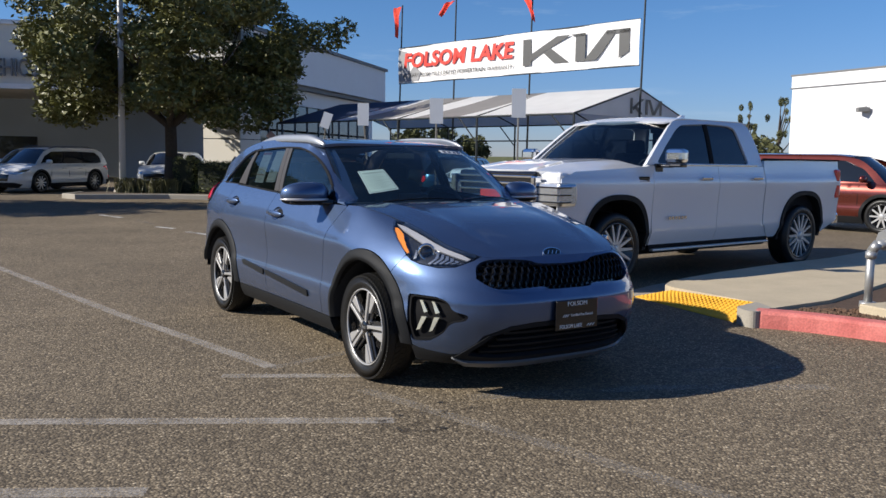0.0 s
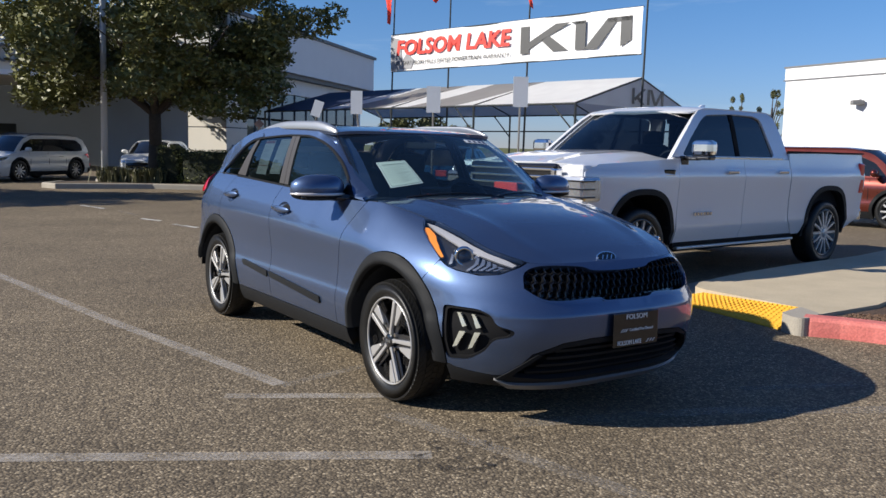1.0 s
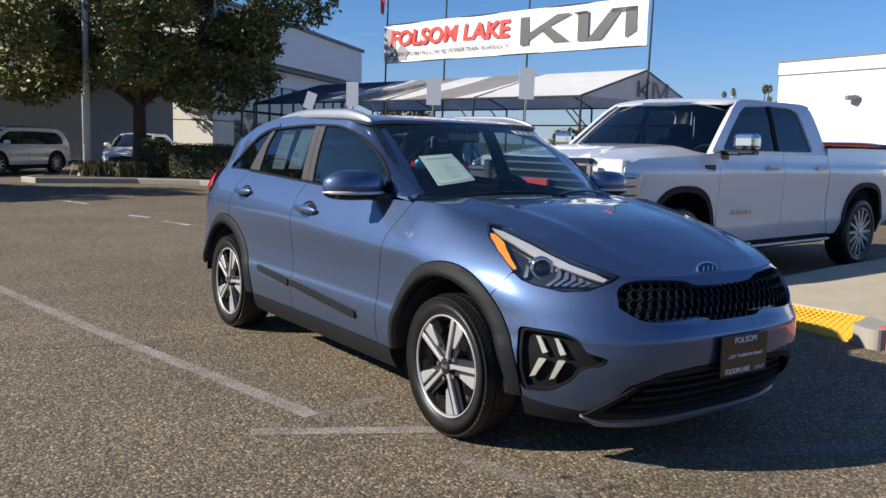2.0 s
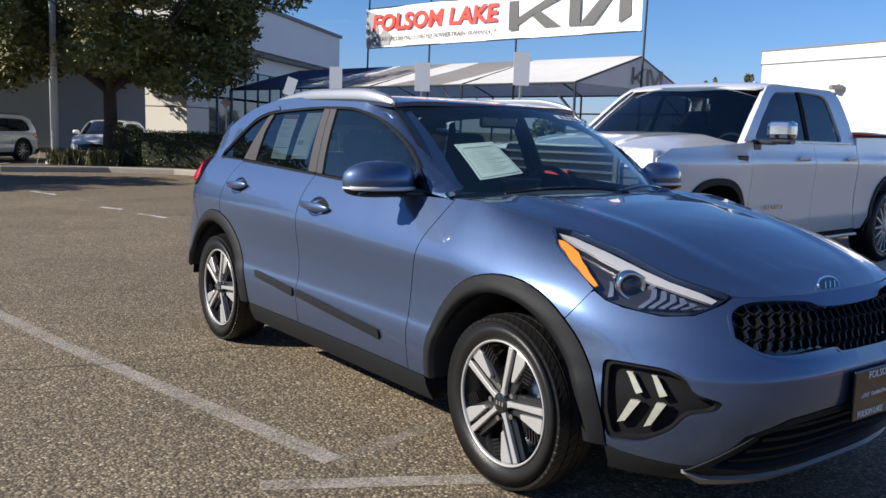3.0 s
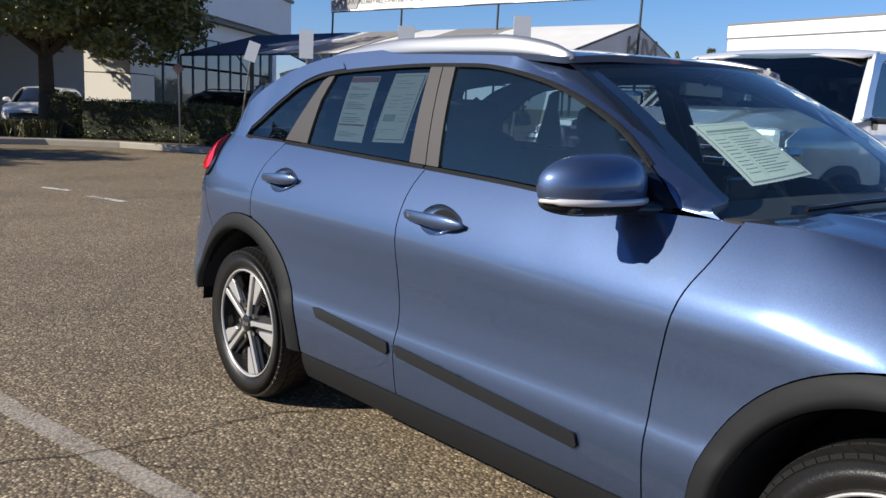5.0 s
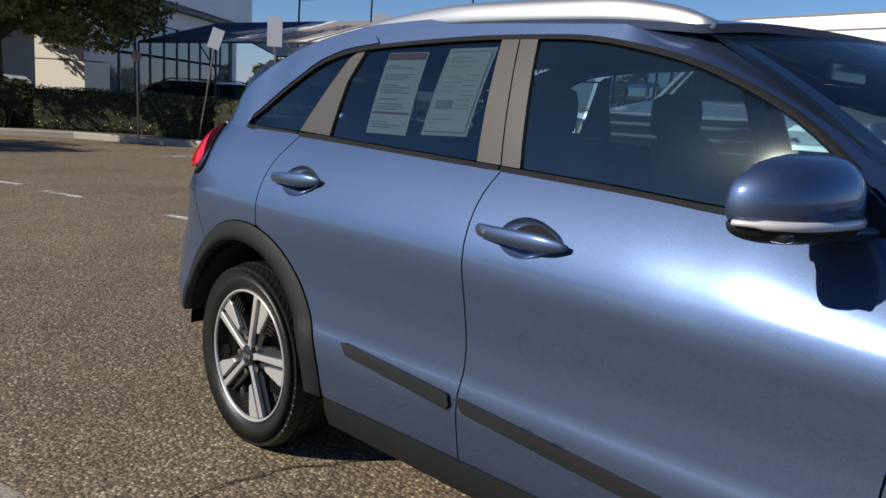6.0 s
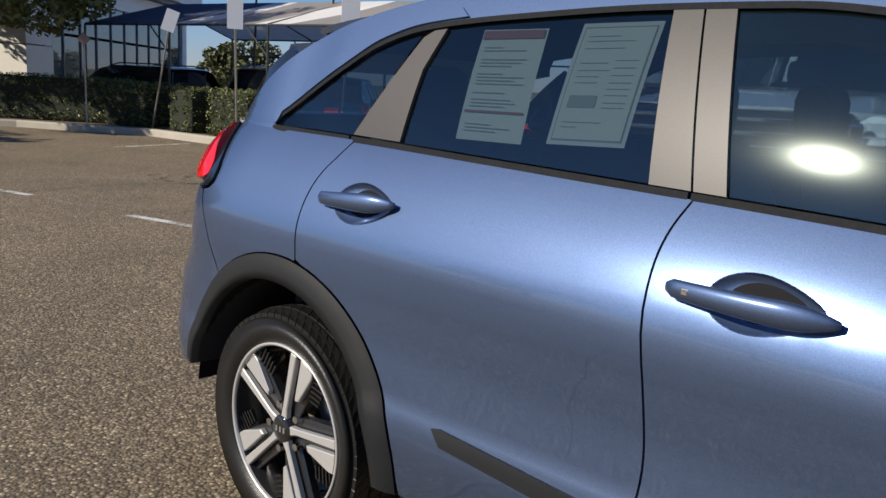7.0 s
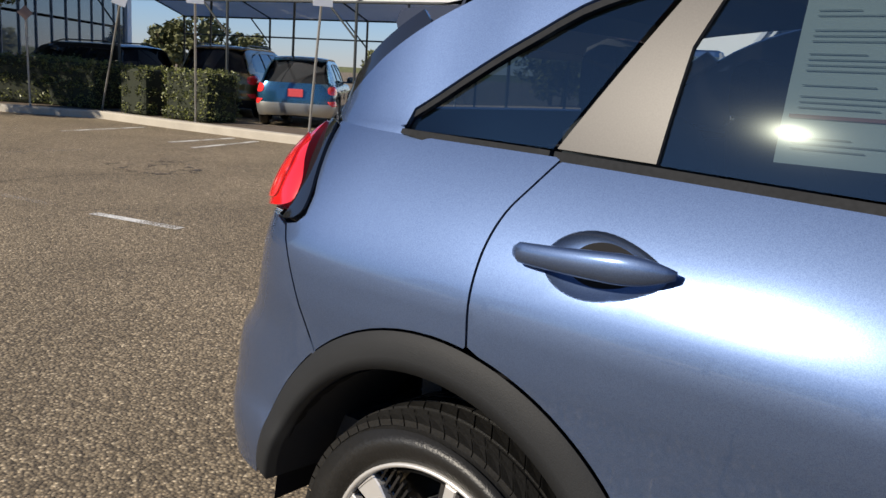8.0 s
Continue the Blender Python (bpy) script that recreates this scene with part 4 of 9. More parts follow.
def build_wheel(name, side, parent, at, r=0.329, wide=0.215, rim=0.234, steer=0.0):
    """A tyre on a five-spoke two-tone alloy; side -1 faces the car's right."""
    wheel = new(name)
    wheel.parent = parent
    wheel.matrix_basis = pose(at[0], at[1], at[2], 0, 0, steer)
    s, h = side, wide / 2
    bm = bmesh.new()
    prof = [(rim, -h * 0.80), (rim + 0.012, -h * 0.92), (rim + 0.03, -h * 0.985), (rim + 0.07, -h * 1.03), (r - 0.035, -h * 0.99), (r - 0.014, -h * 0.90),
            (r - 0.004, -h * 0.74), (r, -h * 0.4), (r, h * 0.4), (r - 0.004, h * 0.74), (r - 0.014, h * 0.9), (r - 0.035, h * 0.99), (rim + 0.06, h * 1.0), (rim, h * 0.8)]
    spin(bm, prof, 72)
    part("tyre", bm, RUBBER, wheel, smooth=True)
    # tread: rows of blocks round the crown
    verts, faces = [], []
    for row, (y0, y1, n, skew) in enumerate(((-0.95, -0.60, 64, 0.020), (-0.52, -0.20, 54, 0.012), (-0.12, 0.12, 54, 0.0), (0.20, 0.52, 54, -0.012), (0.60, 0.95, 64, -0.020))):
        for i in range(n):
            a0, a1 = (i + 0.05) * math.tau / n, (i + 0.95) * math.tau / n
            base = len(verts)
            for rr in (r - 0.009, r + 0.0025):
                for a, yy, k in ((a0, y0, 0), (a1, y0, 0), (a1, y1, 1), (a0, y1, 1)):
                    drop = 0.012 if abs(yy) > 0.9 else 0.0025 if abs(yy) > 0.55 else 0
                    q = a + (skew / r * 2 if k else 0)
                    verts.append(((rr - drop) * math.cos(q), yy * h, (rr - drop) * math.sin(q)))
            faces += [tuple(base + j for j in f) for f in ((4, 5, 6, 7), (0, 1, 5, 4), (1, 2, 6, 5), (2, 3, 7, 6), (3, 0, 4, 7))]
    me = bpy.data.meshes.new("tread")
    me.from_pydata(verts, [], faces)
    me.materials.append(RUBBER)
    tr = new("tread", me)
    tr.parent = wheel
    bm = bmesh.new()
    spin(bm, [(rim + 0.003, s * h * 0.83), (rim + 0.004, s * h * 0.90), (rim - 0.001, s * h * 0.92), (rim - 0.005, s * h * 0.88), (rim - 0.007, s * h * 0.8)], 72)
    part("rim_lip", bm, ALLOY, wheel, "bright machined rim edge", True)
    bm = bmesh.new()
    spin(bm, [(rim - 0.012, s * h * 0.86), (rim - 0.02, s * h * 0.3), (rim - 0.03, -s * h * 0.7)], 56)
    spin(bm, [(rim - 0.03, -s * h * 0.2), (0.04, -s * h * 0.2)], 40)
    part("rim", bm, RIM_BLACK, wheel, "gloss black alloy barrel", True)
    bm = bmesh.new()
    spin(bm, [(0.145, -s * h * 0.1), (0.145, s * h * 0.02), (0.06, s * h * 0.02)], 40)
    part("brake_disc", bm, SILVER, wheel, "grey steel brake disc", True)
    face = s * h * 0.90
    for i in range(5):
        rot = Matrix.Rotation(radians(72 * i - 6), 4, "Y")
        # each spoke: a slim machined bar, a broad machined blade beside a dark groove, and a finned black web
        for nm, mt, pts, y0, y1 in (
                ("spoke", ALLOY, [(0.026, -0.012), (0.055, -0.010), (0.199, -0.013), (0.199, 0.009), (0.055, 0.006), (0.026, 0.012)], face - s * 0.018, face - s * 0.002),
                ("spoke_blade", ALLOY, [(0.088, 0.024), (0.104, 0.023), (0.199, 0.023), (0.189, 0.072), (0.166, 0.069), (0.092, 0.038)], face - s * 0.022, face - s * 0.006),
                ("spoke_web", RIM_BLACK, [(0.03, -0.03), (0.085, -0.034), (0.199, -0.034), (0.185, 0.078), (0.09, 0.05), (0.03, 0.03)], face - s * 0.050, face - s * 0.024)):
            bm = bmesh.new()
            pts = [(x * 1.13, -z * 1.13) for x, z in pts]
            lo = [bm.verts.new((x, y0, z)) for x, z in pts]
            hi = [bm.verts.new((x, y1, z)) for x, z in pts]
            bm.faces.new(lo)
            bm.faces.new(hi)
            for k in range(len(pts)):
                bm.faces.new((lo[k], lo[(k + 1) % len(pts)], hi[(k + 1) % len(pts)], hi[k]))
            bmesh.ops.recalc_face_normals(bm, faces=bm.faces)
            bmesh.ops.bevel(bm, geom=[e for e in bm.edges if abs(e.verts[0].co.y - y1) < 1e-5 and abs(e.verts[1].co.y - y1) < 1e-5], offset=0.0025, segments=1, affect="EDGES")
            bmesh.ops.transform(bm, matrix=rot, verts=bm.verts)
            part(nm, bm, mt, wheel)
        bm = bmesh.new()
        for k in range(7):
            rr = 0.126 + k * 0.0142
            box(bm, (rr, face - s * 0.020, -0.092 - 0.10 * (rr - 0.1)), (0.005, 0.010, 0.030 + 0.3 * (rr - 0.1)))
        bmesh.ops.transform(bm, matrix=rot, verts=bm.verts)
        tagged(part("fin", bm, GLOSS_BLACK, wheel), kind="stuff")
        bm = bmesh.new()
        g = rot @ Vector((0.056, 0, 0.034))
        tube(bm, (g.x, face - s * 0.045, g.z), (g.x, face - s * 0.006, g.z), 0.0135, 0.011, 6)
        part("lug_nut", bm, CHROME, wheel)
    bm = bmesh.new()
    spin(bm, [(0.039, face - s * 0.03), (0.039, face - s * 0.003), (0.035, face + s * 0.001), (0.0, face + s * 0.002)], 28)
    cap = part("centre_cap", bm, GLOSS_BLACK, wheel, "round black centre cap", True)
    bm = bmesh.new()
    for zx in (-0.016, 0.0, 0.016):
        box(bm, (zx, face + s * 0.003, 0), (0.007, 0.002, 0.015))
    part("cap_emblem", bm, SILVER, cap)
    return wheel


CAR_POSE = pose(-0.970, 7.753, 0, 0, 0, -46.84)
crossover = empty("crossover_car", CAR_POSE, "blue-grey metallic crossover with black cladding parked on asphalt", "car")
R_ARCH = 0.472
ARCH_F, ARCH_R = (2.70, 0.335), (0.0, 0.335)


def arch_path(c, a0, a1, r=R_ARCH, n=22):
    return [(c[0] + r * math.cos(radians(a0 + (a1 - a0) * i / n)) * 0.985, c[1] + r * math.sin(radians(a0 + (a1 - a0) * i / n)) * 1.01) for i in range(n + 1)]


SILL = 0.320
front_seam = [(2.107, SILL), (2.107, 0.50), (2.118, 0.66), (2.160, 0.86), (2.205, 0.96), (2.235, 1.045)]
door_seam = [(1.080, SILL), (1.078, 0.48), (1.088, 0.60), (1.080, 0.72), (1.058, 0.93), (1.062, 1.02), (1.086, 1.086)]
rear_seam = [(0.146, 1.117), (0.118, 1.075), (0.088, 1.028), (0.073, 0.97), (0.072, 0.90), (0.076, 0.815)]
G = 0.0025
seam_mid = lambda pts, d: smooth_loop([(x + d, z) for x, z in pts], 5, False)


def waist(x0, x1, n=24, drop=0.0):
    return [(x0 + (x1 - x0) * i / n, top_z(x0 + (x1 - x0) * i / n) - drop) for i in range(n + 1)]


def scoop(cx, cz, k=0.985):
    return [(cx + 0.088 * k * math.cos(a) + 0.012 * math.cos(a) ** 3, cz + 0.047 * k * math.sin(a) * (1 - 0.25 * math.cos(a))) for a in [i * math.tau / 36 for i in range(36)]]


for side in (-1, 1):
    S_body, S_house = mirrored(body, side), mirrored(house, side)
    who = "right" if side < 0 else "left"
    # front door
    lo = [(x, SILL) for x in np.linspace(1.080 + G, 2.107 - G, 3)]
    loop = lo + seam_mid(front_seam, -G) + waist(2.215, 1.086 + G, drop=0.006)[1:] + seam_mid(door_seam, G)[::-1]
    door = panel("front_door", loop, S_body, BLUE, crossover, holes=(scoop(1.265, 0.940),), res=0.035, label="blue-grey front door skin")
    # rear door
    arc = arch_path(ARCH_R, 2, 90)
    cut = [p for p in arch_path(ARCH_R, 2.5, 85, R_ARCH + 0.004) if p[0] > 0.080]
    loop = [(0.474, SILL), (1.080 - G, SILL)] + seam_mid(door_seam, -G) + waist(1.080, 0.15, drop=0.006)[1:] + seam_mid([(x + G, z) for x, z in rear_seam], 0)[1:] + cut[::-1]
    rdoor = panel("rear_door", loop, S_body, BLUE, crossover, holes=(scoop(0.285, 0.979),), res=0.035, label="blue-grey rear door skin")
    # front wing, back to the door and forward to the bumper joint
    hl_edge = [(2.748, 0.990), (2.82, 0.942), (2.912, 0.893), (2.985, 0.855), (3.055, 0.812)]
    a = [p for p in arch_path(ARCH_F, 51.1, 178, R_ARCH + 0.004)]
    loop = [(2.107 + G, SILL), (2.228, SILL)] + a[::-1] + [(3.05, 0.802)] + hl_edge[::-1] + waist(2.745, 2.24, drop=0.003) + seam_mid(front_seam, G)[::-1]
    panel("front_wing", skin_loop(loop), S_body, BLUE, crossover, res=0.03, label="blue-grey front wing")
    # rear quarter, round to the tailgate
    a = arch_path(ARCH_R, 90, 186, R_ARCH + 0.004)
    a0 = [p for p in arch_path(ARCH_R, 80, 90, R_ARCH + 0.004) if p[0] < 0.074]
    loop = seam_mid([(x - G, z) for x, z in rear_seam], 0)[::-1] + waist(0.135, -0.395, drop=0.0) + [(-0.384, 1.088), (-0.370, 1.048), (-0.350, 1.00), (-0.352, 0.962), (-0.372, 0.945), (-0.405, 0.938), (-0.377, 0.886), (-0.333, 0.793), (-0.301, 0.739), (-0.264, 0.676)]
    loop = loop + [p for p in a[::-1] if p[1] > 0.672 and p[0] > -0.30] + a0[::-1]
    panel("rear_quarter", skin_loop(loop), S_body, BLUE, crossover, res=0.03, label="blue-grey rear quarter panel")
    # rear bumper half, to the middle
    loop = skin_loop([(-0.268, 0.673), (-0.305, 0.737), (-0.337, 0.791), (-0.381, 0.884), (-0.410, 0.934), (-0.46, 0.946), (-0.56, 0.940), (-0.62, 0.90)]) + [(TAIL_U, 0.84), (TAIL_U, 0.40)] + skin_loop([(-0.56, 0.40), (-0.468, 0.40)] + [p for p in arch_path(ARCH_R, 128, 172, R_ARCH + 0.004)][::-1])
    panel("rear_bumper", loop, S_body, BLUE, crossover, res=0.035, label="blue-grey rear bumper corner")
    loop = skin_loop([(-0.70, 0.395)]) + [(TAIL_U, 0.395), (TAIL_U, 0.26)] + skin_loop([(-0.715, 0.30)])
    panel("rear_valance", loop, S_body, CLAD, crossover, res=0.04, label="black plastic rear valance", offset=0.004)
    # wheel-arch flares
    for nm, c, a0, a1 in (("front_flare", ARCH_F, -4, 181), ("rear_flare", ARCH_R, -2, 168)):
        def flare(th, r, c=c, sd=side):
            x, z = c[0] + r * math.cos(radians(th * 100)) * 0.985, c[1] + r * math.sin(radians(th * 100)) * 1.01
            k = (r - 0.40) / (R_ARCH - 0.40)
            q = body(skin_u(x, z), min(z, 0.80))
            x, base = q[0], -q[1]
            out = 0.016 * (1 - max(k, 0) ** 3) + 0.004
            if k < 0.10:
                out -= 0.030 * ((0.10 - k) / 0.10) ** 2
            return (x, sd * (base + out), z)
        loop = [(th, 0.385) for th in np.linspace(a0 / 100, a1 / 100, 30)] + [(th, R_ARCH) for th in np.linspace(a1 / 100, a0 / 100, 30)]
        panel(nm, loop, flare, CLAD, crossover, res=0.022, flange=0.03, label="matt black wheel-arch flare")
    # sills with a slim upper edge
    def sill(u, v, sd=side):
        k = (v - 0.20) / 0.15
        return (u, sd * (width(1.4, 0.36) + 0.004 - 0.055 * (1 - k) ** 2.0), v)
    panel("sill", [(0.452, 0.208), (2.235, 0.208), (2.225, SILL - 0.005), (0.476, SILL - 0.005)], sill, CLAD, crossover, res=0.04, flange=0.05, label="black plastic sill cladding")
    # rubbing strips on both doors
    for nm, x0, x1, own in (("door_strip", 0.585, 1.058, rdoor), ("door_strip", 1.080, 1.900, door)):
        z0 = lambda x: 0.527 - 0.0590 * (x - 0.59)
        loop = [(x0, z0(x0) - 0.004), (x0 + 0.03, z0(x0) - 0.036), (x1 - 0.01, z0(x1) - 0.044), (x1, z0(x1) - 0.03), (x1 - 0.008, z0(x1) - 0.002), (x0 + 0.02, z0(x0 + 0.02) + 0.001)]
        panel(nm, loop, S_body, CLAD, own, res=0.02, flange=0.014, offset=0.011, label="black rubbing strip")
    # inner body shell, a little behind the skins
    shell = [(0.50, 0.24), (2.22, 0.24), (2.215, 0.36)] + arch_path(ARCH_F, 172, 60, R_ARCH + 0.01) + [(2.90, 0.85), (2.80, 0.96)] + waist(2.7, -0.40, 40, 0.012) + [(-0.50, 0.90), (-0.50, 0.62)] + arch_path(ARCH_R, 150, 8, R_ARCH + 0.01)
    panel("inner_shell", shell, S_body, SHELL, crossover, res=0.06, flange=0.0, offset=-0.014, label="dark inner body shell")
    # wheel housings
    for nm, c in (("wheel_housing", ARCH_F), ("wheel_housing", ARCH_R)):
        bm = bmesh.new()
        rows = [[bm.verts.new((c[0] + 0.40 * math.cos(a), side * y, max(c[1] + 0.405 * math.sin(a), 0.2))) for a in [radians(4 + 172 * i / 26) for i in range(27)]] for y in (0.885, 0.52)]
        for i in range(26):
            bm.faces.new((rows[0][i], rows[0][i + 1], rows[1][i + 1], rows[1][i]))
        bm.faces.new(rows[1])
        part(nm, bm, SHELL, crossover)
    # side glass
    edge = 0.012
    qx = np.linspace(-0.196, 0.300, 14)
    loop = [(x, top_z(x) + edge) for x in np.linspace(-0.198, 0.122, 8)] + [(0.290, glass_top(0.29) - 0.008)] + [(x, glass_top(x) - 0.006) for x in qx[::-1][1:]]
    panel("quarter_glass", loop, S_house, GLASS_DARK, crossover, res=0.05, flange=0, offset=-0.006, label="dark privacy quarter glass")
    loop = [(x, top_z(x) + edge) for x in np.linspace(0.322, 1.025, 10)] + [(0.975, glass_top(0.975))] + [(x, glass_top(x)) for x in np.linspace(0.95, 0.372, 10)] + [(0.335, 1.30)]
    panel("rear_window", loop, S_house, GLASS_DARK, rdoor, res=0.05, flange=0, offset=-0.005, label="dark privacy glass")
    loop = [(x, top_z(x) + edge) for x in np.linspace(1.172, 1.93, 10)] + [(1.93, 1.175)] + [(x, glass_top(x)) for x in np.linspace(1.90, 1.10, 14)]
    panel("front_window", loop, S_house, GLASS_FRONT, door, res=0.05, flange=0, offset=-0.005, label="lightly tinted front door glass")
    # black pillar covers, sail panel
    panel("rear_pillar_trim", [(0.137, top_z(0.137) + 0.012), (0.326, top_z(0.32) + 0.012), (0.338, 1.30), (0.378, 1.398), (0.335, 1.394), (0.303, 1.378)], S_house, PILLAR, rdoor, res=0.03, offset=0.003, label="satin black pillar trim")
    panel("pillar_trim", [(1.022, top_z(1.02) + 0.010), (1.108, top_z(1.1) + 0.010), (1.034, glass_top(1.03) - 0.002), (0.972, glass_top(0.97) - 0.002)], S_house, PILLAR, rdoor, res=0.03, offset=0.003, label="satin black pillar trim")
    panel("pillar_trim", [(1.113, top_z(1.11) + 0.010), (1.176, top_z(1.17) + 0.010), (1.100, glass_top(1.10) - 0.002), (1.039, glass_top(1.04) - 0.002)], S_house, PILLAR, door, res=0.03, offset=0.003, label="satin black pillar trim")
    panel("sail_panel", [(1.925, top_z(1.93) + 0.01), (2.055, 1.062), (2.0, 1.115), (1.928, 1.182)], S_house, GLOSS_BLACK, door, res=0.03, offset=0.002, label="gloss black mirror sail")
    # waist moulding
    for own, x0, x1 in ((crossover, -0.200, 0.126), (rdoor, 0.136, 1.106), (door, 1.113, 2.04)):
        loop = [(x, z - 0.010 * min((x + 0.202) / 0.08, 1.0)) for x, z in waist(x0, x1, 16)] + [(x, z + 0.017) for x, z in waist(x1, x0, 16, 0.010)]
        panel("waist_moulding", loop, S_house, WEATHER, own, res=0.03, offset=0.007, label="grey-black waist moulding")
    # body-coloured frame over the doors, pillar to pillar
    up = [(x, glass_top(x) + 0.004) for x in np.linspace(-0.19, 2.0, 50)]
    roofline = curve([(-0.46, 1.135), (-0.385, 1.21), (-0.31, 1.276), (-0.16, 1.366), (0.0, 1.425), (0.2, 1.466), (0.4, 1.489), (0.8, 1.500), (1.2, 1.496), (1.45, 1.478), (1.57, 1.450)])
    loop = waist(-0.395, -0.20, 8) + [(-0.205, 1.150)] + up + [(2.055, 1.062), (2.18, 1.046)] + [(x, roofline(x) if x < 1.57 else screen_edge_at(x)[1] + 0.004) for x in np.linspace(2.17, -0.44, 70)]
    panel("side_frame", loop, S_house, BLUE, crossover, res=0.014, flange=0.02, label="blue-grey door frame and rear pillar")
    # dark edge of the tailgate glass behind the pillar
    back_edge = [(x, roofline(x)) for x in np.linspace(-0.44, -0.22, 10)]
    panel("gate_edge", [(-0.40, top_z(-0.4) - 0.002)] + [(x + 0.004, z - 0.006) for x, z in back_edge] + [(x - 0.034, z + 0.026) for x, z in back_edge[::-1]] + [(-0.452, top_z(-0.45) + 0.004)], S_house, GLOSS_BLACK, crossover, res=0.03, flange=0.012, offset=-0.003, label="gloss black tailgate edge")
    # raised body-coloured lip round the quarter glass
    lip_in = [(x, glass_top(x) + 0.010) for x in np.linspace(0.44, -0.190, 30)] + [(-0.196, top_z(-0.2) + 0.014)]
    lip_out = [(-0.208, top_z(-0.21) + 0.012), (-0.216, 1.165)] + [(x - 0.016, glass_top(x) + 0.036) for x in np.linspace(-0.175, 0.42, 28)]
    panel("window_lip", lip_in + lip_out, S_house, BLUE, crossover, res=0.02, flange=0.010, offset=0.007, label="raised blue-grey lip round the quarter glass")
    tz = glass_top
    loop = [(x, tz(x) - 0.007) for x in np.linspace(-0.188, 1.95, 50)] + [(x, tz(x) + 0.006) for x in np.linspace(1.95, -0.188, 50)]
    panel("window_seal", loop, S_house, WEATHER, crossover, res=0.02, flange=0.0, offset=0.004, label="black window seal")
    # roof rails
    bm = bmesh.new()
    rail_z = curve([(0.10, 1.450), (0.18, 1.474), (0.40, 1.515), (0.75, 1.540), (1.22, 1.535), (1.45, 1.503), (1.55, 1.466)])
    rings = []
    for x in np.linspace(0.10, 1.55, 40):
        y, z = side * (roof_e(x) - 0.018), rail_z(x)
        foot = roof(x, y)[2] - 0.012
        k = min((x - 0.08) / 0.12, (1.57 - x) / 0.12, 1)
        hh, ww = max(z - foot, 0.008) / 2, 0.017 * k + 0.004
        rings.append([(x, y - side * 0.3 * (zz - foot) + ww * math.copysign(abs(math.cos(a)) ** 0.7, math.cos(a)), zz) for a in [i * math.tau / 14 for i in range(14)] for zz in (foot + hh + hh * math.copysign(abs(math.sin(a)) ** 0.7, math.sin(a)),)])
    loft(bm, rings)
    part("roof_rail", bm, SILVER, crossover, "satin silver roof rail", True)
    # mirror: shell, black foot, indicator strip, glass
    mx, my, mz = 1.925, side * 0.922, 1.110
    bm = bmesh.new()
    bmesh.ops.create_uvsphere(bm, u_segments=28, v_segments=16, radius=1.0)
    for v in bm.verts:
        x, y, z = v.co
        x = x * 0.085 if x > 0 else x * 0.045
        yy = math.copysign(abs(y) ** 0.72, y) * 0.168
        zz = math.copysign(abs(z) ** 0.80, z) * 0.086 * (1.0 - 0.13 * side * y)
        v.co = (x - 0.02 * abs(y) ** 2, yy, max(zz, -0.034))
    bmesh.ops.transform(bm, matrix=pose(mx, my, mz, 0, 0, side * 8), verts=bm.verts)
    mirror = part("door_mirror", bm, BLUE, crossover, "blue-grey door mirror shell", True)
    bm = bmesh.new()
    bmesh.ops.create_uvsphere(bm, u_segments=28, v_segments=16, radius=1.0)
    for v in bm.verts:
        x, y, z = v.co
        x = x * 0.081 if x > 0 else x * 0.042
        v.co = (x - 0.02 * abs(y) ** 2, math.copysign(abs(y) ** 0.72, y) * 0.162, -0.034 + (z * 0.006 if z > 0 else -abs(z) ** 0.8 * 0.038))
    bmesh.ops.transform(bm, matrix=pose(mx, my, mz, 0, 0, side * 8), verts=bm.verts)
    part("mirror_base", bm, CLAD, mirror, "black lower mirror shell", True)
    bm = bmesh.new()
    rings = []
    for t in np.linspace(0, 1, 8):
        c = Vector((mx - 0.005 + 0.06 * t, my - side * (0.02 + 0.235 * t), mz - 0.052 - 0.006 * t))
        rings.append([(c.x + (0.045 + 0.03 * t) * math.cos(a), c.y, c.z + (0.018 + 0.012 * t) * math.sin(a)) for a in [i * math.tau / 12 for i in range(12)]])
    loft(bm, rings)
    box(bm, (mx + 0.004, my, mz - 0.049), (0.085, 0.25, 0.022), bevel=0.008)
    part("mirror_foot", bm, GLOSS_BLACK, mirror, "gloss black mirror foot", True)
    bm = bmesh.new()
    rings = []
    for q in np.linspace(-1.45, 1.15, 22):
        cx, sy = math.cos(q), math.sin(q) * -side
        x, y = cx * 0.084 - 0.02 * sy * sy, math.copysign(abs(sy) ** 0.72, sy) * 0.167
        thin = 0.0085 if abs(q) < 1.0 else 0.0055
        rings.append([(x + 0.006 * math.cos(a) * cx, y + 0.006 * math.cos(a) * sy, -0.031 + thin * math.sin(a)) for a in [i * math.tau / 8 for i in range(8)]])
    loft(bm, rings)
    bmesh.ops.transform(bm, matrix=pose(mx, my, mz, 0, 0, side * 8), verts=bm.verts)
    part("indicator", bm, LAMP_BROW, mirror, "clear side indicator strip", True)
    bm = bmesh.new()
    box(bm, (mx - 0.042, my, mz), (0.004, 0.19, 0.10))
    part("mirror_glass", bm, CHROME, mirror)
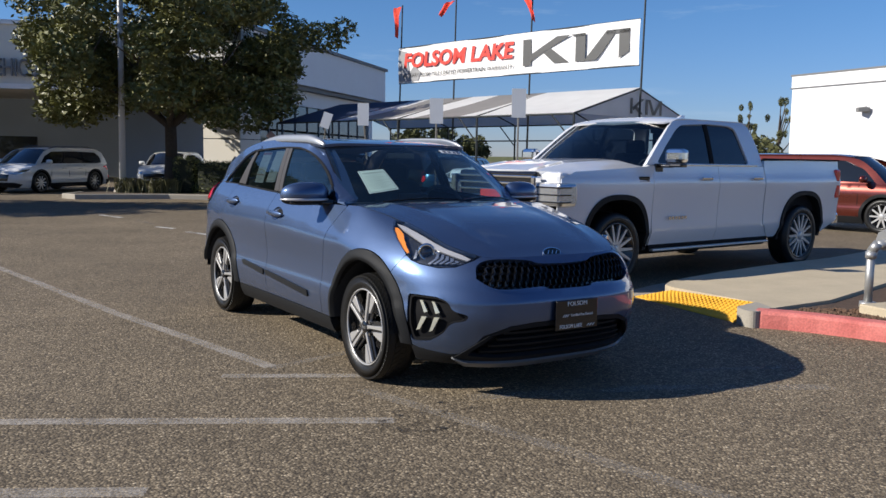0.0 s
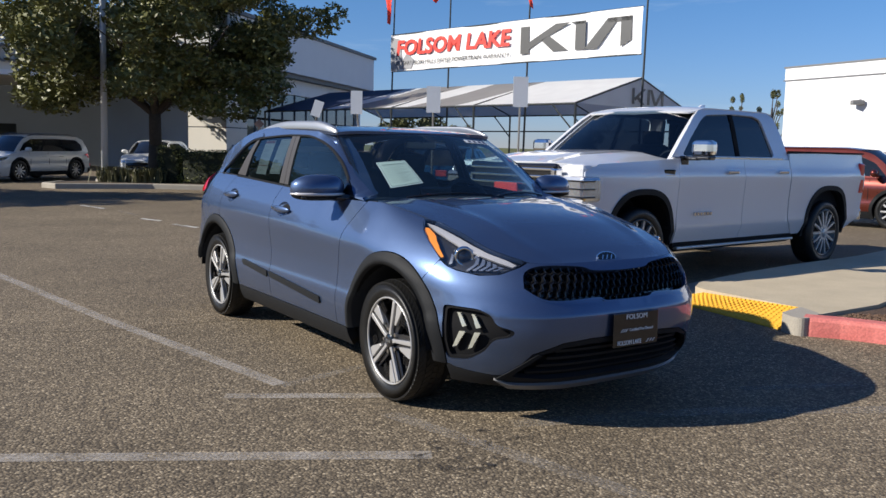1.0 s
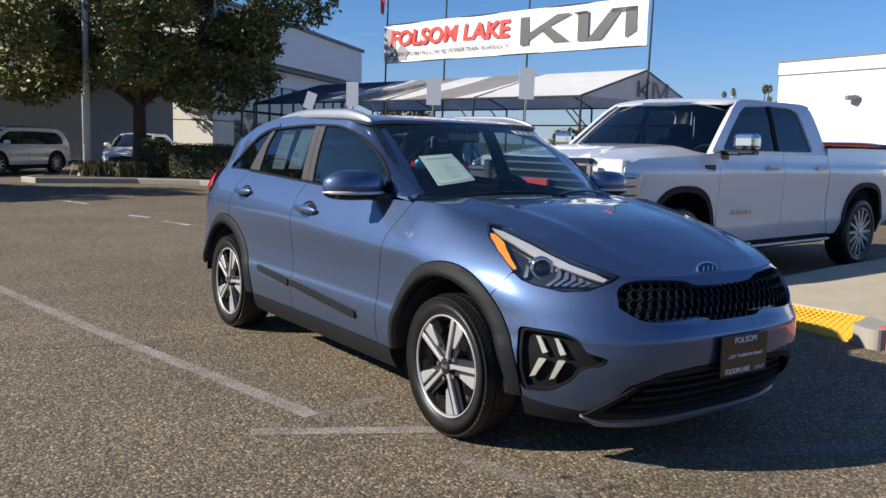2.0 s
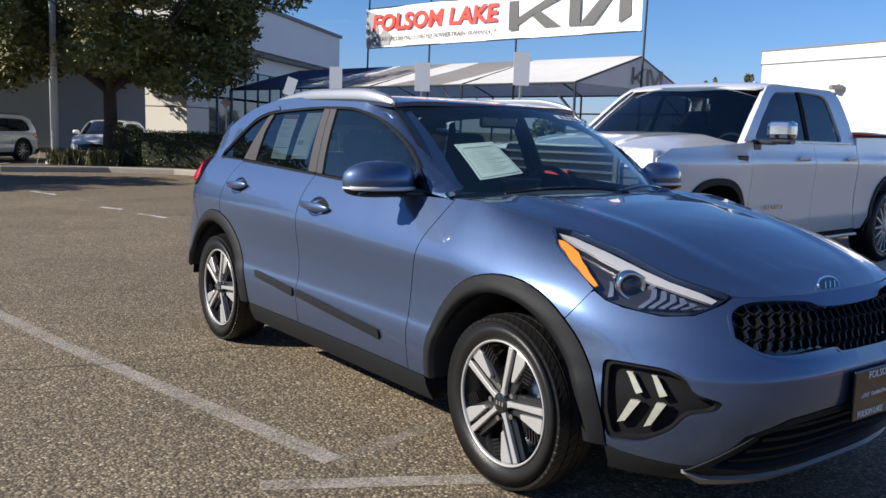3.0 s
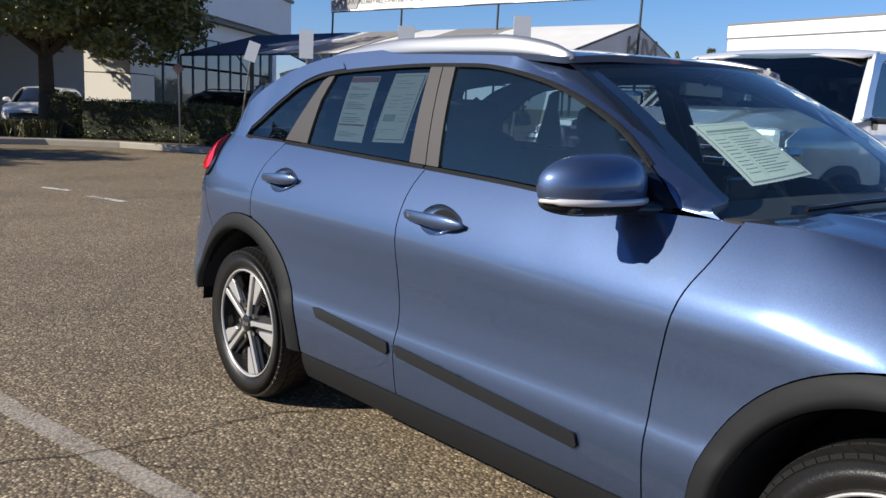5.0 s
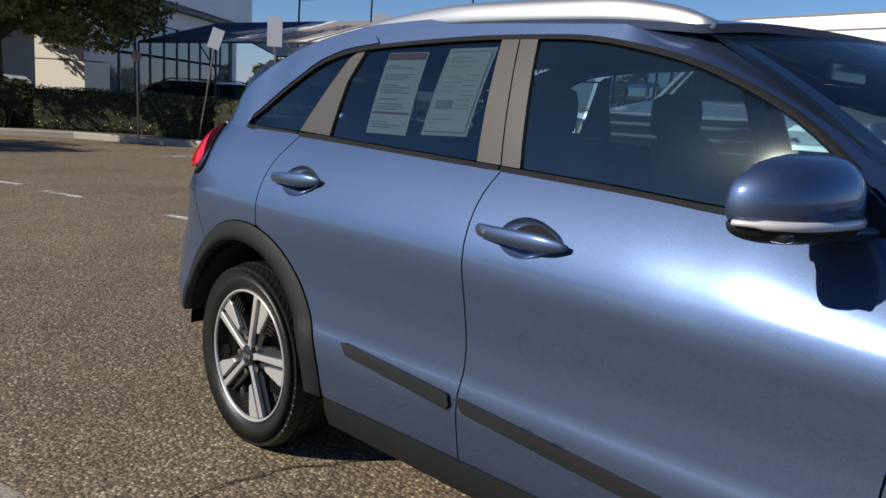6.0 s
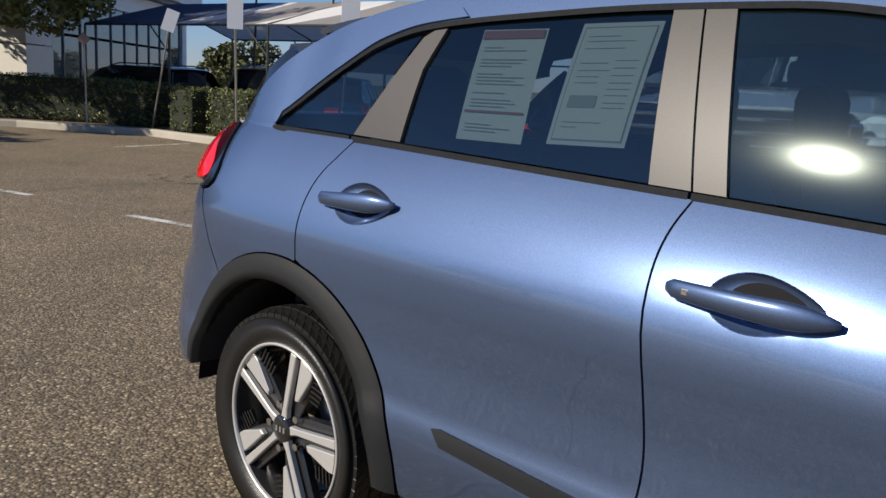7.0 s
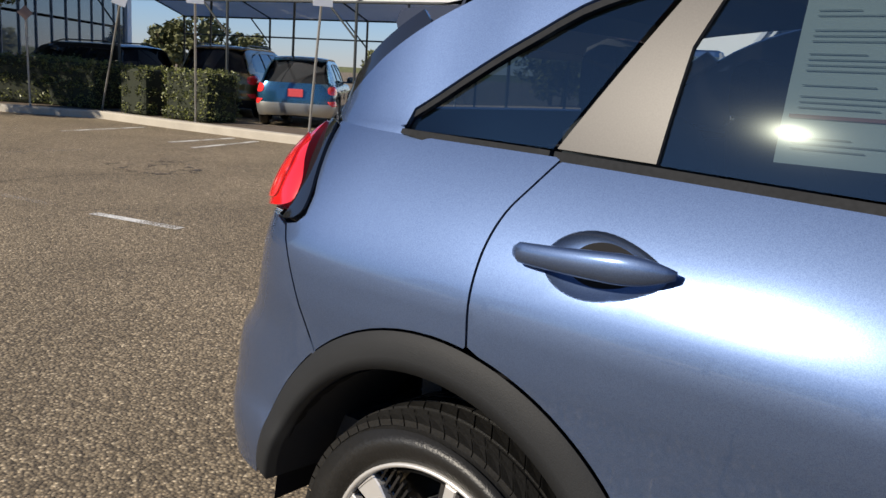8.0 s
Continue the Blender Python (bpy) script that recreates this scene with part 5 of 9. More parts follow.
    # door handles in scooped recesses
    for own, hx, hz, hl, rise in ((door, 1.245, 0.938, 0.290, -0.006), (rdoor, 0.270, 0.975, 0.262, 0.010)):
        bm = bmesh.new()
        rings = []
        for t in np.linspace(0, 1, 22):
            x = hx - hl / 2 + hl * t
            z = hz + 0.006 + rise * t
            w = width(x, z)
            k = min(1.0, 0.30 + t / 0.05) ** 0.5 * (0.66 + 0.45 * min(t, 0.68)) * (1 - 0.72 * max(0.0, (t - 0.68) / 0.32) ** 2.2)
            outw = 0.010 + 0.022 * math.sin(math.pi * (0.04 + 0.92 * t)) ** 0.6
            rings.append([(x, side * (w + outw + 0.014 * k * math.cos(a)), z + 0.024 * k * math.sin(a)) for a in [i * math.tau / 14 for i in range(14)]])
        loft(bm, rings)
        hd = part("door_handle", bm, BLUE, own, "blue-grey pull handle", True)
        if own is door and side < 0:
            x, z = hx - hl / 2 + 0.045, hz + 0.006
            bm = bmesh.new()
            box(bm, (x, side * (width(x, z) + 0.034), z), (0.016, 0.004, 0.011), bevel=0.001)
            part("sensor_button", bm, CHROME, hd)
        # the hollow behind the grip: a shallow bowl with a bright rim
        def bowl(u, v, cx=hx + (0.020 if own is door else 0.015), cz=hz + (0.002 if own is door else 0.004), sd=side):
            a, q = math.atan2(v, u), min(math.hypot(u, v), 1.0)
            x, z = cx + q * (0.088 * math.cos(a) + 0.012 * math.cos(a) ** 3), cz + q * 0.047 * math.sin(a) * (1 - 0.25 * math.cos(a))
            return (x, sd * (width(x, z) + 0.001 - 0.022 * (1 - q ** 3.5)), z)
        panel("handle_recess", circle(0, 0, 1.0, 40), bowl, BLUE, own, res=0.10, flange=0.0, label="scooped recess behind the handle")

# roof, glass, bonnet
loop = [(x, -roof_e(x)) for x in np.linspace(-0.24, 1.53, 30)] + [(1.700 - 0.15 * q * q, 0.614 * q) for q in np.linspace(-0.98, 0.98, 17)] + [(x, roof_e(x)) for x in np.linspace(1.53, -0.24, 30)]
panel("roof", loop, roof, BLUE, crossover, res=0.05, flange=0.02, label="blue-grey metallic roof")
loop = [(-0.985, 0.0), (0.985, 0.0), (0.985, 0.99), (-0.985, 0.99)]
panel("windscreen", loop, screen, GLASS_SCREEN, crossover, res=0.08, flange=0, label="clear laminated windscreen")
band = [(-0.99, 0.955), (0.99, 0.955), (0.99, 1.0), (-0.99, 1.0)]
panel("screen_band", band, screen, GLOSS_BLACK, crossover, res=0.08, flange=0, offset=-0.004, label="black sun band at the top of the glass")
for a, b in ((-1.0, -0.955), (0.955, 1.0)):
    panel("screen_edge", [(a, 0), (b, 0), (b, 1.0), (a, 1.0)], screen, GLOSS_BLACK, crossover, res=0.04, flange=0, offset=-0.003, label="black screen edge")
loop = [(2.385 - 0.10 * (abs(y) / 0.70) ** 2.2, y) for y in np.linspace(-0.70, 0.70, 17)] + [(x, hood_e(x) - 0.004) for x in np.linspace(2.32, 3.40, 30)]
loop += [(3.490 - 0.075 * (abs(y) / 0.50) ** 2.6, y) for y in np.linspace(0.49, -0.49, 15)] + [(x, -hood_e(x) + 0.004) for x in np.linspace(3.40, 2.32, 30)]
panel("bonnet", loop, hood, BLUE, crossover, res=0.04, flange=0.02, label="blue-grey metallic bonnet")
cowl = lambda u, v: (u, v, 1.040 - 0.02 * abs(v))
panel("cowl", [(2.20, -0.72), (2.42, -0.72), (2.46, 0), (2.42, 0.72), (2.20, 0.72)], cowl, GLOSS_BLACK, crossover, res=0.1, label="black scuttle cowl")
for y0, y1 in ((-0.50, 0.12), (0.02, 0.60)):
    bm = bmesh.new()
    rings = []
    for k in np.linspace(0, 1, 13):
        c = Vector(screen((y0 + (y1 - y0) * k) / 0.72, 0.03 + 0.045 * math.sin(math.pi * k))) + Vector((0.012, 0, 0.016))
        rings.append([bm.verts.new(c + Vector((math.cos(g), 0, math.sin(g))) * 0.007) for g in np.linspace(0, 2 * math.pi, 7)[:6]])
    for ra, rb in zip(rings, rings[1:]):
        for g in range(6):
            bm.faces.new((ra[g], ra[(g + 1) % 6], rb[(g + 1) % 6], rb[g]))
    bm.faces.new(rings[0])
    bm.faces.new(rings[-1])
    bmesh.ops.recalc_face_normals(bm, faces=bm.faces[:])
    part("wiper", bm, GLOSS_BLACK, crossover, "black wiper arm and blade")
# tailgate, rear glass, spoiler
tail_surf = lambda y, z: (tail_x(z) + 0.10 * (abs(y) / 0.75) ** 3, y, z)
panel("tailgate", [(-0.66, 0.77), (0.66, 0.77), (0.66, 1.10), (0.60, 1.16), (-0.60, 1.16), (-0.66, 1.10)], tail_surf, BLUE, crossover, res=0.06, label="blue-grey tailgate")
panel("rear_glass", [(-0.57, 1.165), (0.57, 1.165), (0.49, 1.33), (-0.49, 1.33)], tail_surf, GLASS_DARK, crossover, res=0.08, flange=0, label="dark rear screen")
bm = bmesh.new()
rings = []
for y in np.linspace(-0.56, 0.56, 17):
    k = 0.15 * (abs(y) / 0.56) ** 3
    rings.append([(-0.22, y, roof(-0.22, y)[2] - 0.002), (-0.40 + k, y, 1.408 - 0.2 * k), (-0.56 + k, y, 1.372), (-0.575 + k, y, 1.345), (-0.56 + k, y, 1.302), (-0.40 + k, y, 1.33), (-0.25, y, 1.36)])
loft(bm, rings)
spoiler = part("rear_spoiler", bm, BLUE_SHADED, crossover, "rear roof spoiler, its blue darkened to navy for shade", True)
spoiler.data.set_sharp_from_angle(angle=radians(40))
for side in (-1, 1):
    S_body = mirrored(body, side)
    loop = fillet(skin_loop([(-0.392, 1.02), (-0.396, 0.975), (-0.430, 0.962), (-0.50, 0.952), (-0.58, 0.948)]) + [(-1.02, 0.97), (-1.02, 1.05)] + skin_loop([(-0.550, 1.085), (-0.505, 1.112), (-0.455, 1.128), (-0.425, 1.09)]), 0.02)
    edge_u = skin_u(-0.392, 1.0)
    bulge = lambda u, z, d=0.008: d + 0.022 * max(0.0, 1 - ((z - 1.03) / 0.105) ** 2) * min(1.0, max(0.0, (edge_u - u) / 0.07)) ** 0.7
    lamp = panel("tail_lamp", loop, S_body, TAIL_RED, crossover, res=0.020, flange=0.03, lift=bulge, label="red tail lamp cluster")
    loop = fillet(skin_loop([(-0.440, 0.972), (-0.51, 0.962), (-0.525, 1.03), (-0.49, 1.088), (-0.455, 1.095), (-0.428, 1.04)]), 0.02)
    panel("lamp_element", loop, S_body, TAIL_BRIGHT, lamp, res=0.018, flange=0.004, lift=lambda u, z: bulge(u, z, 0.012), label="bright red light guide")
    loop = fillet(skin_loop([(-0.398, 1.130), (-0.372, 1.052), (-0.354, 1.0), (-0.356, 0.966), (-0.378, 0.950), (-0.42, 0.944), (-0.402, 0.966), (-0.396, 1.02), (-0.428, 1.09), (-0.455, 1.135)]), 0.012)
    panel("lamp_surround", loop, S_body, GLOSS_BLACK, lamp, res=0.02, flange=0.02, offset=0.008, label="gloss black lamp surround")

# nose: bumper skin with its openings
def both(pts):
    """A loop given for the right half (y from the outside to the middle), closed by its mirror image."""
    return pts + [(-y, z) for y, z in pts[::-1] if abs(y) > 1e-4]


g_top = smooth_loop([(-0.585, 0.705), (-0.555, 0.775), (-0.46, 0.805), (-0.26, 0.798), (-0.18, 0.778), (0, 0.772)], 5, False)
g_bot = smooth_loop([(0, 0.636), (-0.15, 0.638), (-0.21, 0.655), (-0.48, 0.650), (-0.585, 0.705)], 5, False)[:-1]
ring_pts = [(y, z) for y, z in g_top] + [(-y, z) for y, z in g_top[::-1][1:]]
low_pts = [(-y, z) for y, z in g_bot[::-1]] + [(y, z) for y, z in g_bot[1:]]
grille_loop = nose_loop(ring_pts + low_pts[1:-1])
fog_pts = [(3.150, 0.600), (3.205, 0.602), (3.34, 0.600), (3.395, 0.577), (3.420, 0.528), (3.489, 0.508), (3.478, 0.474), (3.413, 0.458), (3.368, 0.393), (3.283, 0.338), (3.175, 0.328), (3.160, 0.40)]
fog_r = skin_loop(fillet(fog_pts, 0.030, 5))
fog_l = [(2 * NOSE_U - u, z) for u, z in fog_r]
intake_pts = [(-0.60, 0.268), (-0.545, 0.375), (-0.40, 0.420), (-0.25, 0.430), (0.25, 0.430), (0.40, 0.420), (0.545, 0.375), (0.60, 0.268), (0.45, 0.252), (-0.45, 0.252)]
intake = nose_loop(intake_pts)
u_l = lambda u: 2 * NOSE_U - u
hl_r = skin_loop([(3.062, 0.806), (3.110, 0.782), (3.172, 0.766), (3.286, 0.752), (3.361, 0.762), (3.405, 0.800)])
lip_z = 0.818
lip = [(nose_u(y, lip_z), lip_z) for y in np.linspace(-0.52, 0.52, 21)]
arc_r = skin_loop([p for p in arch_path(ARCH_F, -3, 50.6, R_ARCH + 0.004)])
low_r = skin_loop([(3.155, 0.310), (3.211, 0.292), (3.30, 0.280), (3.37, 0.272), (3.43, 0.280)])
low_edge = [(-0.55, 0.392), (-0.41, 0.446), (-0.25, 0.460), (0.25, 0.460), (0.41, 0.446), (0.55, 0.392)]
under = low_r + nose_loop(low_edge) + [(u_l(u), v) for u, v in low_r[::-1]]
outline = arc_r + [(skin_u(3.052, 0.800), 0.800)] + hl_r + lip + [(u_l(u), v) for u, v in hl_r[::-1]] + [(u_l(skin_u(3.052, 0.800)), 0.800)] + [(u_l(u), v) for u, v in arc_r[::-1]] + under[::-1]
bumper = panel("front_bumper", outline, body, BLUE, crossover, holes=(grille_loop, fog_r, fog_l), res=0.032, flange=0.03, label="blue-grey front bumper with grille openings")
skirt = [(skin_u(3.155, 0.30), 0.304), (skin_u(3.14, 0.21), 0.21)] + nose_loop([(-0.62, 0.205), (0.62, 0.205)]) + [(u_l(skin_u(3.14, 0.21)), 0.21), (u_l(skin_u(3.155, 0.30)), 0.304)] + [(u, v - 0.005) for u, v in under[::-1]]
panel("bumper_skirt", skirt, body, CLAD, crossover, holes=(intake,), res=0.035, flange=0.03, label="black plastic lower bumper")
splitter = nose_loop([(-0.66, 0.255), (-0.60, 0.232), (-0.3, 0.222), (0.3, 0.222), (0.60, 0.232), (0.66, 0.255), (0.58, 0.205), (0.3, 0.188), (-0.3, 0.188), (-0.58, 0.205)])
panel("skid_plate", splitter, body, SKID_GREY, crossover, res=0.03, flange=0.03, offset=0.014, label="satin grey skid plate")
for sd in (-1, 1):
    fin = nose_loop([(sd * 0.655, 0.250), (sd * 0.625, 0.250), (sd * 0.505, 0.385), (sd * 0.525, 0.392)])
    panel("intake_fin", fin, body, CLAD, crossover, res=0.03, flange=0.02, offset=0.006, label="black trim fin beside the lower intake")
backing = [(nose_u(y, 0.6), z) for y, z in ((-0.66, 0.62), (0.66, 0.62), (0.66, 0.83), (-0.66, 0.83))]
grille_ob = panel("grille", backing, body, GLOSS_BLACK, crossover, res=0.05, flange=0, offset=-0.045, label="black honeycomb upper grille")
# honeycomb: small raised cells over the backing
verts, faces = [], []
gl = np.array([(y, z) for y, z in ring_pts + low_pts[1:-1]])
for r in range(6):
    for c in range(-15, 16):
        y, z = (c + 0.5 * (r % 2)) * 0.043, 0.638 + r * 0.037
        if not inside(np.array([(y, z)]), gl)[0]:
            continue
        u = nose_u(y, z)
        p = Vector(body(u, z))
        b = len(verts)
        for k in range(6):
            a = radians(60 * k)
            for rad, dep in ((0.0235, -0.018), (0.0200, -0.014), (0.0200, -0.042)):
                yy, zz = y + rad * math.sin(a) * 1.04, z + rad * math.cos(a) * 0.94
                q = Vector(body(nose_u(yy, zz), zz))
                verts.append((q.x + dep, q.y, q.z))
        for k in range(6):
            i, j = b + 3 * k, b + 3 * ((k + 1) % 6)
            faces += [(i, j, j + 1, i + 1), (i + 1, j + 1, j + 2, i + 2)]
me = bpy.data.meshes.new("honeycomb")
me.from_pydata(verts, [], faces)
me.materials.append(GLOSS_BLACK)
hc = new("honeycomb", me)
hc.parent = grille_ob
tagged(hc, "gloss black honeycomb mesh", kind="stuff")
bar = [(nose_u(y, 0.7), z) for y, z in ((-0.13, 0.655), (0.13, 0.655), (0.15, 0.745), (0.12, 0.765), (-0.12, 0.765), (-0.15, 0.745))]
panel("grille_bar", bar, body, SHELL, grille_ob, res=0.04, flange=0.02, offset=-0.040, label="black central grille panel")
trim_out = [(y * 1.012, z + (0.005 if z > 0.7 else -0.006)) for y, z in ring_pts + low_pts[1:-1]]
panel("grille_surround", nose_loop(trim_out), body, BLUE, grille_ob, holes=(nose_loop(ring_pts + low_pts[1:-1]),), res=0.03, flange=0.012, offset=0.004, label="slim raised grille edge")
back = [(nose_u(y, 0.33), z) for y, z in ((-0.66, 0.22), (0.66, 0.22), (0.62, 0.45), (-0.62, 0.45))]
low_gr = panel("lower_grille", back, body, SHELL, crossover, res=0.06, flange=0, offset=-0.06, label="dark lower air intake")
for z in (0.275, 0.315, 0.355, 0.392):
    hw = 0.56 - (z - 0.262) * 1.0
    sl = [(nose_u(y, z), zz) for y, zz in ((-hw, z - 0.006), (hw, z - 0.006), (hw, z + 0.008), (-hw, z + 0.008))]
    panel("slat", sl, body, CLAD, low_gr, res=0.06, flange=0.03, offset=-0.022)
for ring, sd in ((fog_r, -1), (fog_l, 1)):
    cu, cz = float(np.mean([p[0] for p in ring])), 0.47
    grow = lambda k: [(cu + (u - cu) * k, cz + (z - cz) * k) for u, z in ring]
    pod = panel("fog_surround", grow(1.04), body, SHELL, crossover, res=0.03, flange=0, offset=-0.034, label="gloss black fog lamp surround")
    panel("fog_bezel", ring, body, SHELL, pod, holes=(grow(0.90),), res=0.03, flange=0.03, offset=-0.010)
    # four chevron light blades
    for q in ([(3.228, 0.570), (3.246, 0.570), (3.286, 0.512), (3.268, 0.503)], [(3.304, 0.570), (3.319, 0.569), (3.356, 0.512), (3.336, 0.503)],
              [(3.252, 0.480), (3.283, 0.481), (3.232, 0.402), (3.206, 0.392)], [(3.328, 0.482), (3.356, 0.484), (3.310, 0.402), (3.288, 0.392)]):
        blade = skin_loop(q)
        panel("light_blade", blade if sd < 0 else [(2 * NOSE_U - u, z) for u, z in blade], body, LED, pod, res=0.012, flange=0.012, offset=-0.010, label="clear white chevron lamp")
# headlamps
for side in (-1, 1):
    S_body = mirrored(body, side)
    outer = [(2.752, 0.986), (2.825, 0.938), (2.917, 0.888), (2.990, 0.850), (3.066, 0.810), (3.114, 0.786), (3.172, 0.770), (3.286, 0.756), (3.358, 0.766), (3.398, 0.803)]
    top = [(3.395, 0.826), (3.350, 0.842), (3.242, 0.872), (3.15, 0.900), (3.052, 0.929), (2.95, 0.953), (2.85, 0.976)]
    loop = smooth_loop(skin_loop(outer + top), 3)
    bowl_ob = panel("headlamp", loop, S_body, LAMP_HOUSING, crossover, res=0.03, flange=0.0, offset=-0.035, label="swept headlamp with dark housing and amber corner")
    panel("amber_reflector", skin_loop([(2.790, 0.957), (2.835, 0.953), (2.920, 0.922), (2.955, 0.898), (3.010, 0.862), (3.060, 0.828), (3.048, 0.819), (2.960, 0.868), (2.88, 0.910)]), S_body, AMBER, bowl_ob, res=0.02, flange=0.01, offset=-0.008, label="amber side reflector")
    panel("lamp_brow", skin_loop([(2.785, 0.976), (2.85, 0.966), (2.95, 0.943), (3.052, 0.917), (3.15, 0.888), (3.242, 0.860), (3.34, 0.832), (3.385, 0.812), (3.38, 0.802), (3.30, 0.826), (3.20, 0.853), (3.10, 0.881), (3.00, 0.911), (2.88, 0.946)]), S_body, LAMP_BROW, bowl_ob, res=0.02, flange=0.012, offset=-0.010, label="bright upper light bar")
    pc = Vector(S_body(skin_u(3.164, 0.835), 0.830))
    dirn = Vector((0.80, side * 0.52, 0)).normalized()
    for nm, mt, prof in (("projector_ring", CHROME, [(0.050, -0.03), (0.050, 0.012), (0.043, 0.018), (0.034, 0.008)]), ("projector", CHROME, [(0.040, -0.01), (0.034, 0.010), (0.020, 0.020), (0.0, 0.024)])):
        bm = bmesh.new()
        spin(bm, prof, 32)
        bmesh.ops.transform(bm, matrix=Matrix.Translation(pc - dirn * 0.035) @ dirn.to_track_quat("Y", "Z").to_matrix().to_4x4(), verts=bm.verts)
        part(nm, bm, mt if nm != "projector" else GLOSS_BLACK, bowl_ob, "round projector lamp", True)
    blades = [[(3.083, 0.850), (3.097, 0.845), (3.120, 0.803), (3.106, 0.797)], [(3.080, 0.866), (3.092, 0.873), (3.128, 0.882), (3.130, 0.874)], [(3.205, 0.856), (3.222, 0.850), (3.212, 0.836), (3.198, 0.842)]]
    for i in range(6):
        x = 3.205 + 0.028 * i
        zt, zb = 0.838 - 0.0042 * i * i ** 0.5, 0.778 + 0.0022 * i
        blades.append([(x, zb), (x + 0.016, zb - 0.001), (x + 0.036, (zt + zb) / 2 + 0.004), (x + 0.022, zt), (x + 0.008, zt + 0.002), (x + 0.020, (zt + zb) / 2)])
    for q in blades:
        panel("reflector", skin_loop(q), S_body, LAMP_WHITE, bowl_ob, res=0.02, flange=0.012, offset=-0.016, label="bright lamp reflector")
    panel("lamp_cover", loop, S_body, LENS, bowl_ob, res=0.04, flange=0.0, offset=0.002, label="clear headlamp cover")
    panel("lamp_edge", loop, S_body, GLOSS_BLACK, bowl_ob, holes=([(u + (3.25 - u) * 0.014, z + (0.850 - z) * 0.034) for u, z in loop],), res=0.03, flange=0.03, offset=0.0, label="dark lamp edge")
# bonnet emblem: an oval with a bright edge (plain bars for the mark)
em = Vector(hood(3.455, 0)) + Vector((0.010, -0.03, 0.004))
for nm, mt, rx, rz, dx in (("emblem", CHROME, 0.066, 0.031, 0.0), ("emblem_face", GLOSS_BLACK, 0.060, 0.026, 0.002)):
    bm = bmesh.new()
    pr = [(rx * math.cos(a), rz * math.sin(a)) for a in [i * math.tau / 32 for i in range(32)]]
    prism(bm, pr, -0.006, 0.0)
    bmesh.ops.transform(bm, matrix=Matrix.Translation(em + Vector((dx, 0, 0))) @ face_pose((0, 0, 0), (0, 1, 0), (-0.5, 0, 1)), verts=bm.verts)
    eb = part(nm, bm, mt, crossover if nm == "emblem" else eb, "oval chrome bonnet emblem" if nm == "emblem" else "")
for i, y in enumerate((-0.030, 0.0, 0.030)):
    plate_of("emblem_bar", [(-0.010, -0.012), (-0.004, -0.012), (0.010, 0.012), (0.004, 0.012)], CHROME, Matrix.Translation(em + Vector((0.0045, y, 0))) @ face_pose((0, 0, 0), (0, 1, 0), (-0.5, 0, 1)), eb)
# dealer plate under the grille
pm = face_pose((body(NOSE_U, 0.49)[0] + 0.022, 0.02, 0.487), (0, 1, 0.0))
bm = bmesh.new()
box(bm, (0, 0, 0), (0.312, 0.172, 0.010), bevel=0.003)
bmesh.ops.transform(bm, matrix=pm, verts=bm.verts)
plate_ob = part("dealer_plate", bm, GLOSS_BLACK, crossover, "black dealer plate with white lettering")
text_mesh("lettering", "FOLSOM", 0.036, LETTER, pm @ Matrix.Translation((0, 0.064, 0.0055)), plate_ob, width=0.145)
text_mesh("lettering", "Certified Pre-Owned", 0.021, LETTER, pm @ Matrix.Translation((0.035, -0.002, 0.0055)), plate_ob, width=0.165)
text_mesh("lettering", "FOLSOM LAKE", 0.032, LETTER, pm @ Matrix.Translation((-0.045, -0.066, 0.0055)), plate_ob, width=0.165)
for x0, y0, k in ((-0.098, -0.002, 0.8), (0.085, -0.066, 1.1)):
    for i in range(3):
        plate_of("plate_mark", [(-0.011, -0.008), (-0.006, -0.008), (0.010, 0.008), (0.005, 0.008)], LETTER, pm @ Matrix.Translation((x0 + 0.019 * i * k, y0, 0.007)), plate_ob)

for c, nm in (((2.70, -0.772, 0.329), "front_wheel"), ((2.70, 0.772, 0.329), "front_wheel"), ((0.0, -0.775, 0.329), "rear_wheel"), ((0.0, 0.775, 0.329), "rear_wheel")):
    build_wheel(nm, -1 if c[1] < 0 else 1, crossover, c)
# underbody
bm = bmesh.new()
box(bm, (1.4, 0, 0.24), (4.0, 1.10, 0.10), bevel=0.03)
box(bm, (1.35, 0, 0.27), (1.8, 1.62, 0.10), bevel=0.03)
tube(bm, (2.70, -0.72, 0.30), (2.70, 0.72, 0.30), 0.05)
tube(bm, (0, -0.72, 0.30), (0, 0.72, 0.30), 0.05)
part("underbody", bm, SHELL, crossover)

# cabin
bm = bmesh.new()
loft(bm, [[(2.30, y, 0.98), (2.20, y, 1.045), (1.92, y, 1.050), (1.78, y, 1.00), (1.74, y, 0.80), (2.25, y, 0.7)] for y in (-0.70, -0.35, 0.0, 0.35, 0.70)])
dash = part("dashboard", bm, CABIN, crossover, "dark moulded dashboard")
bm = bmesh.new()
box(bm, (1.80, 0.0, 1.055), (0.03, 0.25, 0.11), bevel=0.012)
part("dash_screen", bm, GLOSS_BLACK, dash)
bm = bmesh.new()
for i in range(28):
    a, b = i * math.tau / 28, (i + 1) * math.tau / 28
    tube(bm, (0, 0.185 * math.cos(a), 0.185 * math.sin(a)), (0, 0.185 * math.cos(b), 0.185 * math.sin(b)), 0.016, seg=7)
box(bm, (0.02, 0, 0), (0.05, 0.15, 0.10), bevel=0.02)
box(bm, (0.01, 0, 0), (0.03, 0.36, 0.035), bevel=0.01)
bmesh.ops.transform(bm, matrix=pose(1.66, 0.37, 0.98, 0, -24, 0), verts=bm.verts)
